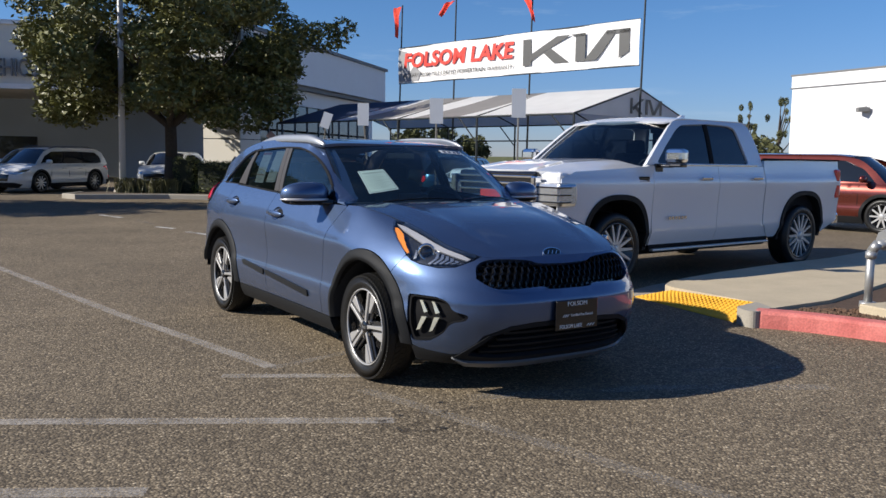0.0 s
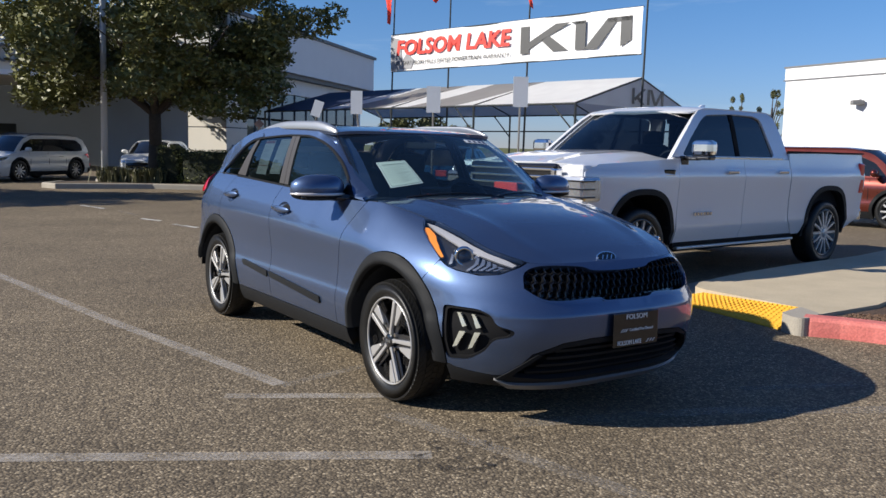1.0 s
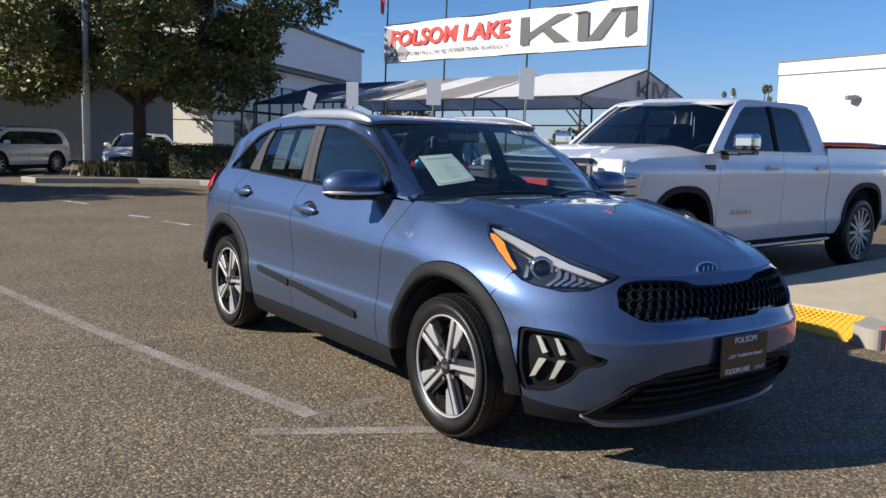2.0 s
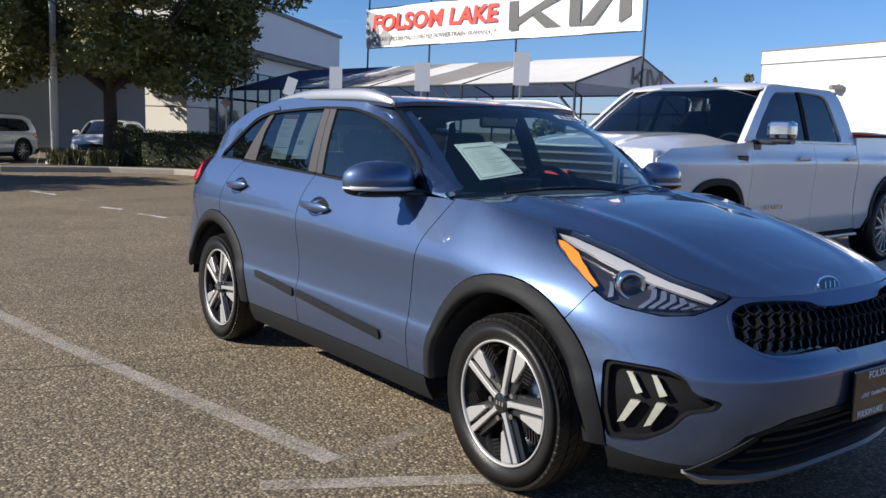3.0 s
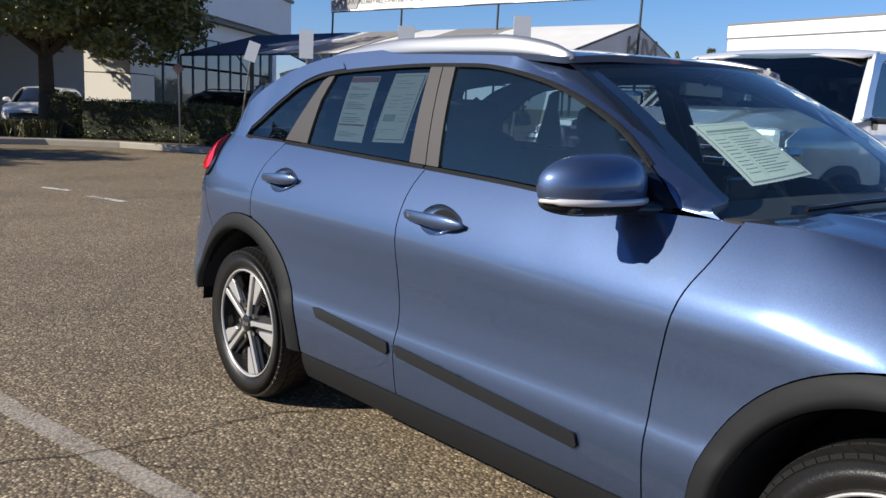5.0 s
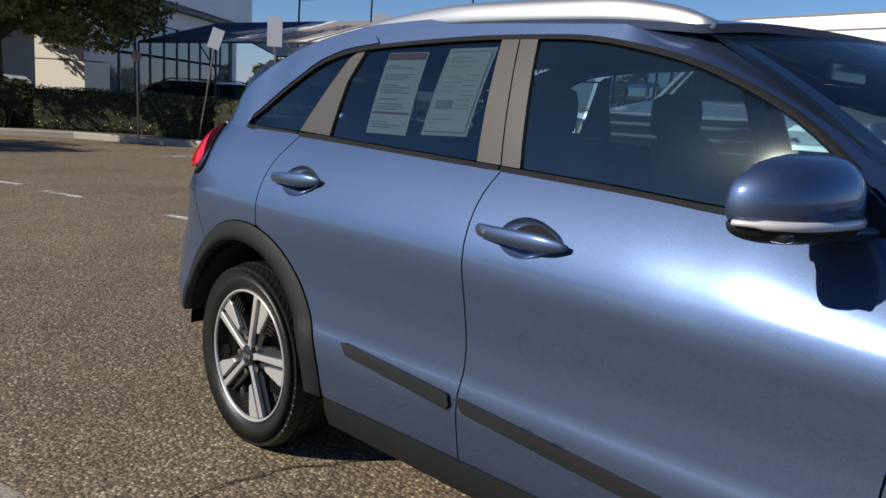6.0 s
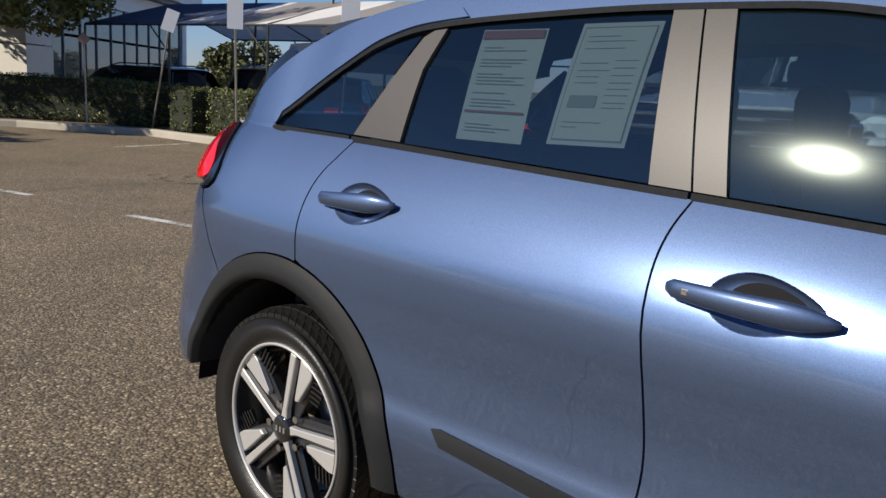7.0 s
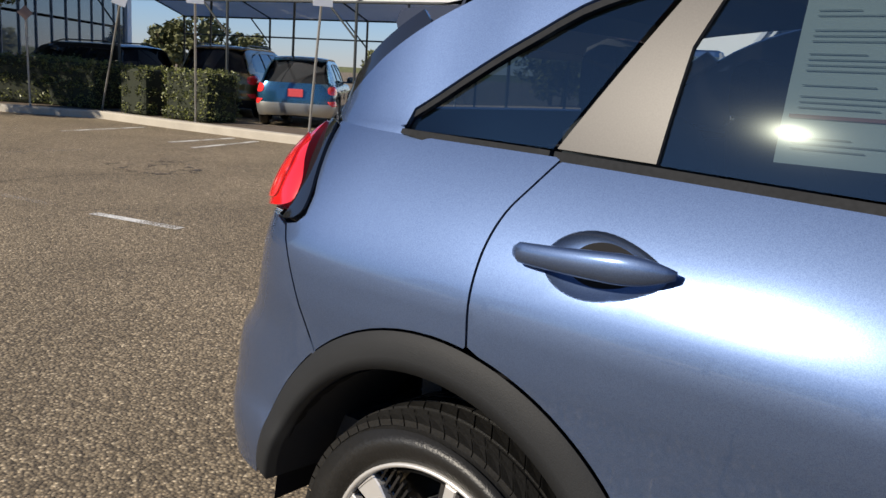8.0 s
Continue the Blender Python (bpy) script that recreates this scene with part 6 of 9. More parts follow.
part("steering_wheel", bm, CABIN, crossover, "dark steering wheel")
for x, y, rear in ((1.12, -0.37, 0), (1.12, 0.37, 0), (0.28, -0.37, 1), (0.28, 0.37, 1)):
    bm = bmesh.new()
    wd = 0.25 if not rear else 0.34
    loft(bm, [[(x + 0.50 - 0.52 * t, y + wd * k * math.cos(a), 0.58 + 0.075 * k * math.sin(a)) for a in [i * math.tau / 14 for i in range(14)]]
              for t, k in ((0, 0.85), (0.1, 1.0), (0.9, 1.0), (1.0, 0.9))])
    loft(bm, [[(x - 0.02 - 0.20 * t + 0.075 * kk * math.sin(a), y + wd * k * math.cos(a), 0.60 + 0.58 * t) for a in [i * math.tau / 14 for i in range(14)]]
              for t, k, kk in ((0, 0.9, 0.9), (0.15, 1.0, 1.0), (0.7, 0.98, 0.95), (0.95, 0.80, 0.7), (1.0, 0.6, 0.35))])
    seat = part("rear_seat" if rear else "front_seat", bm, CABIN_CLOTH, crossover, "dark cloth seat", True)
    bm = bmesh.new()
    box(bm, (x - 0.25, y, 1.245), (0.10, 0.25, 0.16), bevel=0.045)
    tube(bm, (x - 0.235, y - 0.06, 1.10), (x - 0.245, y - 0.06, 1.2), 0.007)
    tube(bm, (x - 0.235, y + 0.06, 1.10), (x - 0.245, y + 0.06, 1.2), 0.007)
    part("headrest", bm, CABIN_CLOTH, seat)
bm = bmesh.new()
box(bm, (0.9, 0, 0.50), (2.6, 1.5, 0.06))
box(bm, (-0.15, 0, 0.80), (0.05, 1.4, 0.6))
part("cabin_floor", bm, CABIN, crossover)
liner = lambda x, y: (x, y, roof_c(x) - 0.045 - 0.02 * (abs(y) / 0.6) ** 4)
panel("headlining", [(-0.3, -0.56), (1.52, -0.57), (1.52, 0.57), (-0.3, 0.56)], liner, CABIN, crossover, res=0.12, flange=0)
bm = bmesh.new()
box(bm, (1.60, 0.0, 1.385), (0.03, 0.24, 0.065), bevel=0.012)
tube(bm, (1.60, 0, 1.40), (1.66, 0, 1.445), 0.012)
part("rear_view_mirror", bm, GLOSS_BLACK, crossover)


# window stickers: thin sheets just inside the glass, with printed bars
def sticker(surf, loop, parent, off, marks, label, edge=True):
    sheet = panel("window_sticker", loop, surf, PAPER_EDGE if edge else PAPER, parent, res=0.05, flange=0, offset=off, label=label)
    cx, cz = np.mean([p[0] for p in loop]), np.mean([p[1] for p in loop])
    if edge:
        panel("sticker_frame", [(cx + (u - cx) * 0.90, cz + (v - cz) * 0.93) for u, v in loop], surf, INK, sheet, res=0.05, flange=0, offset=off + 0.001)
        panel("sticker_sheet", [(cx + (u - cx) * 0.87, cz + (v - cz) * 0.905) for u, v in loop], surf, PAPER, sheet, res=0.05, flange=0, offset=off + 0.002)
    a, b, c, d = [Vector(p) for p in loop]          # foot left, foot right, head right, head left
    for s0, s1, t0, t1, mt in marks:
        q = [a.lerp(b, s).lerp(d.lerp(c, s), t) for s, t in ((s0, t0), (s1, t0), (s1, t1), (s0, t1))]
        panel("print_bar", [tuple(p) for p in q], surf, mt, sheet, res=0.05, flange=0, offset=off + 0.003)


rows = [(0.10, 0.10 + w, t, t + 0.006, INK) for t, w in ((0.08, 0.5), (0.11, 0.7), (0.14, 0.4), (0.30, 0.55), (0.33, 0.7), (0.36, 0.62), (0.42, 0.5), (0.50, 0.75), (0.53, 0.6), (0.56, 0.72), (0.59, 0.4), (0.66, 0.5), (0.69, 0.64), (0.72, 0.7), (0.80, 0.66), (0.83, 0.3))]
sticker(house, [(0.500, 1.152), (0.690, 1.153), (0.675, 1.404), (0.490, 1.402)], crossover, -0.014, rows + [(0.03, 0.97, 0.91, 0.985, INK_RED), (0.05, 0.95, 0.245, 0.265, INK_RED)], "pale green paper price sheet with a red header inside the rear side glass", False)
rows = [(0.14, 0.14 + w, t, t + 0.006, INK) for t, w in ((0.14, 0.2), (0.18, 0.5), (0.50, 0.3), (0.55, 0.3), (0.60, 0.4), (0.66, 0.35), (0.78, 0.5), (0.84, 0.6), (0.88, 0.4))]
rows += [(0.58, 0.86, t, t + 0.006, INK) for t in (0.30, 0.34, 0.40, 0.45, 0.50, 0.56, 0.62, 0.68)] + [(0.14, 0.5, 0.30, 0.40, INK)]
sticker(house, [(0.755, 1.160), (0.942, 1.166), (0.952, 1.416), (0.763, 1.413)], crossover, -0.014, rows, "pale green paper specification sheet with dark border inside the rear side glass")
rows = [(0.36, 0.66 + 0.2 * (i % 3) / 2, 0.14 + 0.045 * i, 0.147 + 0.045 * i, INK) for i in range(14)] + [(0.11, 0.29, 0.16 + 0.06 * i, 0.168 + 0.06 * i, INK) for i in range(10)] + [(0.32, 0.325, 0.10, 0.80, INK), (0.08, 0.92, 0.80, 0.806, INK), (0.36, 0.9, 0.46, 0.466, INK), (0.12, 0.88, 0.84, 0.87, INK)]
sticker(screen, [(-0.765, 0.172), (-0.490, 0.235), (-0.528, 0.537), (-0.789, 0.505)], crossover, -0.006, rows, "pale green paper sheet with printed text behind the windscreen")
tag = panel("year_sticker", [(0.42, 0.845), (0.80, 0.845), (0.80, 0.905), (0.42, 0.905)], screen, CARD, crossover, res=0.06, flange=0, offset=0.002, label="white year sticker on the windscreen")
for i, s in enumerate((0.47, 0.56, 0.65, 0.73)):
    panel("sticker_mark", [(s, 0.857), (s + 0.05, 0.857), (s + 0.05, 0.893), (s, 0.893)], screen, CANVAS_NAVY, tag, res=0.05, flange=0, offset=0.003)


# ---------------------------------------------------------------- other vehicles
def plain_wheel(parent, at, side, r=0.36, rim=0.25, wide=0.23, spokes=6, rim_mat=None):
    """A tyre with a spoked rim, for cars that stand further off."""
    wheel = new("wheel")
    wheel.parent = parent
    wheel.matrix_basis = pose(*at)
    h, s = wide / 2, side
    bm = bmesh.new()
    spin(bm, [(rim, -h * 0.8), (rim + 0.02, -h * 0.95), (r - 0.05, -h), (r - 0.012, -h * 0.85), (r, -h * 0.5), (r, h * 0.5), (r - 0.012, h * 0.85), (r - 0.05, h), (rim + 0.02, h * 0.95), (rim, h * 0.8)], 40)
    part("tyre", bm, RUBBER, wheel, smooth=True)
    bm = bmesh.new()
    spin(bm, [(rim + 0.003, s * h * 0.8), (rim + 0.003, s * h * 0.92), (rim - 0.015, s * h * 0.9), (rim - 0.02, -s * h * 0.4), (0.05, -s * h * 0.4)], 40)
    part("rim", bm, RIM_BLACK, wheel, smooth=True)
    for i in range(spokes):
        bm = bmesh.new()
        a = i * math.tau / spokes
        pts = [(0.02, -0.02), (rim * 0.98, -0.030 * 5 / spokes), (rim * 0.98, 0.030 * 5 / spokes), (0.02, 0.02)]
        lo, hi = [bm.verts.new((x, s * h * 0.70, z)) for x, z in pts], [bm.verts.new((x, s * h * 0.88, z)) for x, z in pts]
        bm.faces.new(lo), bm.faces.new(hi)
        for k in range(4):
            bm.faces.new((lo[k], lo[(k + 1) % 4], hi[(k + 1) % 4], hi[k]))
        bmesh.ops.recalc_face_normals(bm, faces=bm.faces)
        bmesh.ops.transform(bm, matrix=Matrix.Rotation(a, 4, "Y"), verts=bm.verts)
        part("spoke", bm, rim_mat or ALLOY, wheel)
    bm = bmesh.new()
    spin(bm, [(0.055, s * h * 0.7), (0.055, s * h * 0.90), (0.04, s * h * 0.94), (0, s * h * 0.94)], 20)
    part("hub_cap", bm, rim_mat or ALLOY, wheel, smooth=True)
    return wheel


def parked_car(pose_m, paint, label, L=4.7, W=1.86, H=1.70, wb=2.75, wheel_r=0.35, hood=1.0, hatch=0.35, plate=None, rails=False, group="", rack_mat=None):
    """A crossover that stands further off: wrapped body sides with cut arches, glazed cab, bonnet, lamps, trim and wheels. x ahead from the rear axle."""
    car = empty("parked_car", pose_m, label, "car", group)
    r_over = (L - wb) * 0.46
    x0, x1 = -r_over, L - r_over
    hw, belt = W / 2, H * 0.625
    fx, rx = x1 - 0.80, x0 + 0.50
    gx0, gx1 = x0 + 0.10, x1 - hood * 1.02
    rx0, rx1 = gx0 + hatch, gx1 - 0.80
    nose = curve([(0.18, x1 - 0.16), (0.30, x1 - 0.04), (0.48, x1), (H * 0.38, x1 - 0.02), (H * 0.46, x1 - 0.09), (H * 0.53, x1 - 0.26)])
    tail = curve([(0.18, x0 + 0.14), (0.32, x0 + 0.02), (0.50, x0), (0.58, x0 + 0.035), (H * 0.5, x0 + 0.05), (belt, x0 + 0.09), (H * 0.75, x0 + 0.22)])
    wz = curve([(0.18, 0.90), (0.30, 0.965), (0.48, 0.998), (0.60, 0.982), (belt - 0.24, 1.0), (belt - 0.07, 0.965), (belt, 0.92)])
    top = curve([(x0, belt), (gx1 - 0.35, belt - 0.005), (gx1 + 0.10, belt - 0.035), (x1 - 0.45, H * 0.525), (x1 - 0.16, H * 0.465), (x1, H * 0.45)])
    ft, rt = corner_table(_xi, _eta, x1 - fx, hw), corner_table(_tx, _ty, rx - x0, hw)
    nu, tu = fx + float(ft[-1]), rx - float(rt[-1])

    def skin(u, z):
        w = hw * wz(z)
        if u > fx:
            x = fx + (nose(z) - fx) * float(np.interp(u - fx, ft, _xi))
            return (x, -w * float(np.interp(u - fx, ft, _eta)), z)
        if u < rx:
            x = rx + (tail(z) - rx) * float(np.interp(rx - u, rt, _tx))
            return (x, -w * float(np.interp(rx - u, rt, _ty)), z)
        return (u, -w, z)

    def uu(x, z):
        if x > fx:
            return fx + float(np.interp((x - fx) / (nose(z) - fx), _xi, ft))
        if x < rx:
            return rx - float(np.interp((x - rx) / (tail(z) - rx), _tx, rt))
        return x

    def wrap(pts):
        return [(uu(x, z), z) for x, z in pts]

    def arc(cx, r, a0=-24, a1=204, n=16):
        return [(cx + r * math.cos(radians(a0 + (a1 - a0) * i / n)), wheel_r + r * math.sin(radians(a0 + (a1 - a0) * i / n))) for i in range(n + 1)]

    def cab(x, z):
        y = hw * 0.915 - 0.30 * (z - belt) - 0.26 * max(0.0, z - belt) ** 2
        y *= 1 - 0.09 * max(0.0, (x - gx1 + 0.9) / 0.9) ** 2 - 0.07 * max(0.0, (gx0 + 0.6 - x) / 0.6) ** 2
        return (x, -y, z)

    tw = -cab((rx0 + rx1) / 2, H - 0.07)[1]
    ra = wheel_r + 0.055
    edge = [(x, top(x)) for x in np.linspace(x0 + 0.10, x1 - 0.17, 26)]
    mid = (belt + H) / 2
    outline = [(gx0 + 0.02, belt - 0.01), (gx1 + 0.02, belt - 0.03)] + smooth_loop([(gx1 + 0.02, belt - 0.03), ((gx1 + rx1) / 2 + 0.06, mid + 0.02), (rx1 + 0.02, H - 0.085), ((rx0 + rx1) / 2, H - 0.055), (rx0 - 0.04, H - 0.095), (gx0 + 0.32 * hatch, mid), (gx0 + 0.02, belt - 0.01)], 4, False)[1:-1]
    glass = fillet([(gx0 + 0.36, belt + 0.055), (gx0 + 0.7, belt + 0.03), (gx1 - 0.20, belt + 0.02), ((gx1 + rx1) / 2 - 0.05, mid - 0.02), (rx1 - 0.06, H - 0.145), ((rx0 + rx1) / 2, H - 0.125), (rx0 + 0.20, H - 0.155), (gx0 + 0.22 + 0.4 * hatch, mid - 0.02)], 0.06)
    for sd in (-1, 1):
        sk, cb = mirrored(skin, sd), mirrored(cab, sd)
        loop = [(nu, 0.24)] + wrap([(x1 - 0.30, 0.20)] + arc(wb, ra) + arc(0.0, ra) + [(x0 + 0.28, 0.24)]) + [(tu, 0.30), (tu, belt)] + wrap(edge) + [(nu, H * 0.455)]
        side_ob = panel("body_side", loop, sk, paint, car, res=0.11, flange=0.03)
        for cx in (0.0, wb):
            panel("arch_trim", wrap(arc(cx, ra + 0.045) + arc(cx, ra - 0.015)[::-1]), sk, CLAD, car, res=0.08, flange=0.06, offset=0.010, label="black arch trim")
            bm = bmesh.new()
            rows = [[(cx + (ra - 0.005) * math.cos(a), sd * y, wheel_r + (ra - 0.005) * math.sin(a)) for a in [radians(-10 + 200 * i / 18) for i in range(19)]] for y in (hw - 0.03, hw - 0.42)]
            loft(bm, rows, closed=False)
            bm.faces.new([bm.verts.new(p) for p in rows[1]])
            part("wheel_housing", bm, SHELL, car)
        panel("sill", [(ra + 0.02, 0.19), (wb - ra - 0.02, 0.19), (wb - ra - 0.05, 0.33), (ra + 0.05, 0.33)], sk, CLAD, car, res=0.10, flange=0.03, offset=0.010, label="black sill trim")
        panel("front_valance", wrap([(x1 - 0.30, 0.19)]) + [(nu, 0.20), (nu, 0.36)] + wrap([(x1 - 0.12, 0.36), (x1 - 0.34, 0.30)]), sk, CLAD, car, res=0.10, offset=0.008)
        panel("rear_bumper", wrap([(x0 + 0.30, 0.23)]) + [(tu, 0.27), (tu, 0.50 if plate else 0.42)] + wrap([(x0 + 0.16, 0.50 if plate else 0.42), (x0 + 0.34, 0.40)]), sk, SILVER if plate else CLAD, car, res=0.08, flange=0.04, offset=0.018, label="silver rear bumper" if plate else "black rear bumper")
        panel("side_frame", outline, cb, paint, car, holes=(glass,), res=0.10, flange=0.03)
        panel("side_glass", glass, cb, CAR_GLASS, car, res=0.12, flange=0.0, offset=-0.012, label="dark tinted side windows")
        for t in (0.36, 0.68):
            xa, xb = gx0 + (gx1 - gx0) * t, rx0 + (rx1 - rx0) * (t + 0.02)
            panel("pillar", [(xa - 0.035, belt + 0.02), (xa + 0.035, belt + 0.02), (xb + 0.03, H - 0.13), (xb - 0.03, H - 0.13)], cb, SHELL, car, res=0.15, flange=0.01, offset=-0.004)
        for jx in (wb * 0.19, wb * 0.50, wb * 0.82):
            panel("door_joint", [(jx - 0.005, 0.34), (jx + 0.005, 0.34), (jx + 0.011, belt - 0.03), (jx + 0.001, belt - 0.03)], sk, SHELL, car, res=0.2, flange=0.004, offset=0.002)
        for hx in (wb * 0.28, wb * 0.59):
            bm = bmesh.new()
            box(bm, (hx, sd * (-skin(hx, belt - 0.14)[1] + 0.012), belt - 0.14), (0.19, 0.03, 0.03), bevel=0.008)
            part("door_handle", bm, SILVER, side_ob)
        bm = bmesh.new()
        bmesh.ops.create_uvsphere(bm, u_segments=14, v_segments=8, radius=1.0)
        for v in bm.verts:
            v.co = (v.co.x * 0.07, math.copysign(abs(v.co.y) ** 0.7, v.co.y) * 0.12, math.copysign(abs(v.co.z) ** 0.75, v.co.z) * 0.075)
        bmesh.ops.translate(bm, vec=(gx1 - 0.36, sd * (hw + 0.09), belt + 0.085), verts=bm.verts)
        box(bm, (gx1 - 0.33, sd * (hw * 0.93), belt + 0.03), (0.06, 0.16, 0.04), bevel=0.01)
        part("door_mirror", bm, paint, car, smooth=True)
        panel("headlamp", wrap(smooth_loop([(x1 - 0.62, H * 0.510), (x1 - 0.34, H * 0.435), (x1 - 0.15, H * 0.405), (x1 - 0.09, H * 0.435), (x1 - 0.25, H * 0.475), (x1 - 0.45, H * 0.508)], 4)), sk, LAMP_WHITE, car, res=0.06, flange=0.02, offset=0.004, label="bright headlamp")
        panel("grille", [(nu, 0.40)] + wrap([(x1 - 0.04, 0.41), (x1 - 0.07, H * 0.395)]) + [(nu, H * 0.43)], sk, GLOSS_BLACK, car, res=0.08, offset=0.006, label="black front grille")
        panel("tail_lamp", wrap(smooth_loop([(x0 + 0.46, H * 0.575), (x0 + 0.30, H * 0.50), (x0 + 0.13, H * 0.475), (x0 + 0.105, H * 0.53), (x0 + 0.17, H * 0.595)], 4)), sk, TAIL_BRIGHT, car, res=0.06, flange=0.02, offset=0.008, label="red tail lamp")
        panel("bumper_lamp", wrap([(x0 + 0.24, 0.47), (x0 + 0.10, 0.46), (x0 + 0.075, 0.55), (x0 + 0.22, 0.56)]), sk, TAIL_BRIGHT, car, res=0.06, flange=0.02, offset=0.022, label="red bumper lamp")
        if rails:
            bm = bmesh.new()
            way = [(rx0 + 0.06 + (rx1 - rx0 - 0.12) * k, sd * tw * 0.90, H - 0.045 + 0.075 * min(1, 6 * k, 6 * (1 - k))) for k in np.linspace(0, 1, 13)]
            for a, b in zip(way, way[1:]):
                tube(bm, a, b, 0.017, seg=7)
            part("roof_rail", bm, rack_mat or POLE_DARK, car)
    roof_s = lambda x, y: (x, y, H - 0.030 * (abs(y) / tw) ** 3 - 0.055 * max(0.0, (x - rx1 + 0.45) / 0.55) ** 2 - 0.065 * max(0.0, (rx0 + 0.35 - x) / 0.50) ** 2)
    panel("roof", [(rx0 - 0.13, -tw * 0.90), (rx0 + 0.05, -tw * 1.01), (rx1 + 0.02, -tw * 1.01), (rx1 + 0.09, 0.0), (rx1 + 0.02, tw * 1.01), (rx0 + 0.05, tw * 1.01), (rx0 - 0.13, tw * 0.90)], roof_s, paint, car, res=0.13, flange=0.03)
    ws = lambda s, t: (gx1 + 0.09 - 0.20 * s * s + (rx1 - gx1 + 0.02) * t, s * (hw * 0.865 + (tw - hw * 0.865) * t), belt - 0.05 + (H - 0.045 - belt + 0.05) * t + 0.03 * math.sin(math.pi * t) - 0.025 * s * s * t)
    panel("windscreen", [(-0.98, 0), (0.98, 0), (0.98, 0.97), (-0.98, 0.97)], ws, CAR_GLASS, car, res=0.16, flange=0, label="dark windscreen")
    rs = lambda s, t: (gx0 - 0.02 + 0.13 * s * s + (hatch - 0.08) * t, s * (hw * 0.83 + (tw * 0.96 - hw * 0.83) * t), belt - 0.02 + (H - 0.10 - belt + 0.02) * t + 0.02 * math.sin(math.pi * t))
    panel("rear_screen", [(-0.97, 0), (0.97, 0), (0.97, 1), (-0.97, 1)], rs, CAR_GLASS, car, res=0.16, flange=0, label="dark rear screen")
    ridge = [(x, -skin(uu(x, top(x)), top(x))[1]) for x in np.linspace(gx1 - 0.05, x1 - 0.17, 12)]
    wide = curve(ridge)
    hood_s = lambda x, y: (x, y, top(x) + 0.055 * (1 - min(abs(y) / wide(x), 1.0) ** 2.4) * min(1.0, (x1 - x) / 0.35))
    panel("bonnet", [(x, -y) for x, y in ridge] + [(x1 - 0.10, -hw * 0.4), (x1 - 0.06, 0.0), (x1 - 0.10, hw * 0.4)] + ridge[::-1], hood_s, paint, car, res=0.12, flange=0.03)
    bm = bmesh.new()
    box(bm, (x0 + 0.03, 0, H * 0.485), (0.03, 0.32, 0.16), bevel=0.005)
    part("plate", bm, plate or CARD, car)
    bm = bmesh.new()
    box(bm, (wb / 2, 0, 0.30), (L * 0.86, W * 0.60, 0.16))
    box(bm, ((gx0 + gx1) / 2, 0, belt * 0.72), (gx1 - gx0 - 0.3, W * 0.80, belt * 0.5))
    part("underbody", bm, SHELL, car)
    for cx in (0.0, wb):
        for sd in (-1, 1):
            plain_wheel(car, (cx, sd * (hw - 0.115), wheel_r), sd, wheel_r, wheel_r * 0.70, 0.21, 10)
    return car


CAR_GLASS = material("dark_car_glass", (0.012, 0.014, 0.017), 0.04, vary=0.1, coat=0.4)
WHITE_PAINT = paint_material("pearl_white", (0.62, 0.62, 0.61), (0.72, 0.72, 0.71), 0.4, 0.0)
TRUCK_PAINT = paint_material("pale_silver_white", (0.66, 0.67, 0.69), (0.76, 0.77, 0.79), 0.30, 0.12)
BLACK_PAINT = paint_material("black_car_paint", (0.008, 0.008, 0.010), (0.015, 0.015, 0.018), 0.3, 0.2)
BRONZE_PAINT = paint_material("dark_bronze_paint", (0.11, 0.070, 0.016), (0.18, 0.12, 0.03), 0.3, 0.6)
TEAL_PAINT = paint_material("teal_blue_paint", (0.014, 0.065, 0.13), (0.028, 0.11, 0.20), 0.25, 0.6)
RED_CAR_PAINT = paint_material("copper_red_paint", (0.085, 0.012, 0.007), (0.15, 0.022, 0.010), 0.28, 0.6)

# ---------------------------------------------------------------- the pickup truck
TRUCK_POSE = pose(3.565, 13.03, 0, 0, 0, -131.5)
truck = empty("pickup_truck", TRUCK_POSE, "pale silver-white crew cab pickup truck parked beside the pavement", "pickup truck")
tk_w = curve([(0.40, 0.925), (0.50, 0.955), (0.58, 0.986), (0.63, 0.980), (0.80, 0.984), (1.00, 0.998), (1.13, 1.008), (1.17, 1.002), (1.24, 0.976), (1.34, 0.962), (1.44, 0.954)])
tk_g = curve([(1.20, 0.975), (1.30, 0.955), (1.55, 0.880), (1.75, 0.815), (1.86, 0.765), (1.95, 0.70)])


def tk_side(x, z):
    pinch = 0.035 * max(0.0, (x - 4.15) / 0.5) ** 2.2 + 0.02 * max(0.0, (-0.9 - x) / 0.3) ** 2
    arch = 0.020 * (math.exp(-((x - 0) / 0.58) ** 4) + math.exp(-((x - 3.745) / 0.58) ** 4)) * max(0.0, 1 - abs(z - 0.9) / 0.5)
    return (x, tk_w(z) - pinch + arch, z)


def tk_house(x, z):
    return (x, tk_g(z), z)


def both_sides(name, loop, surf, mat, own, **kw):
    out = []
    for sd in (1, -1):
        f = surf if sd > 0 else (lambda u, v: (lambda p: (p[0], -p[1], p[2]))(surf(u, v)))
        out.append(panel(name, loop, f, mat, own, **kw))
    return out


def tk_round(cx, a, r):
    """A point of the squarish wheel arch at angle a."""
    c, q = math.cos(radians(a)), math.sin(radians(a))
    return (cx + (r + 0.03) * math.copysign(abs(c) ** 0.74, c), 0.42 + (r + 0.08) * math.copysign(abs(q) ** 0.80, q))


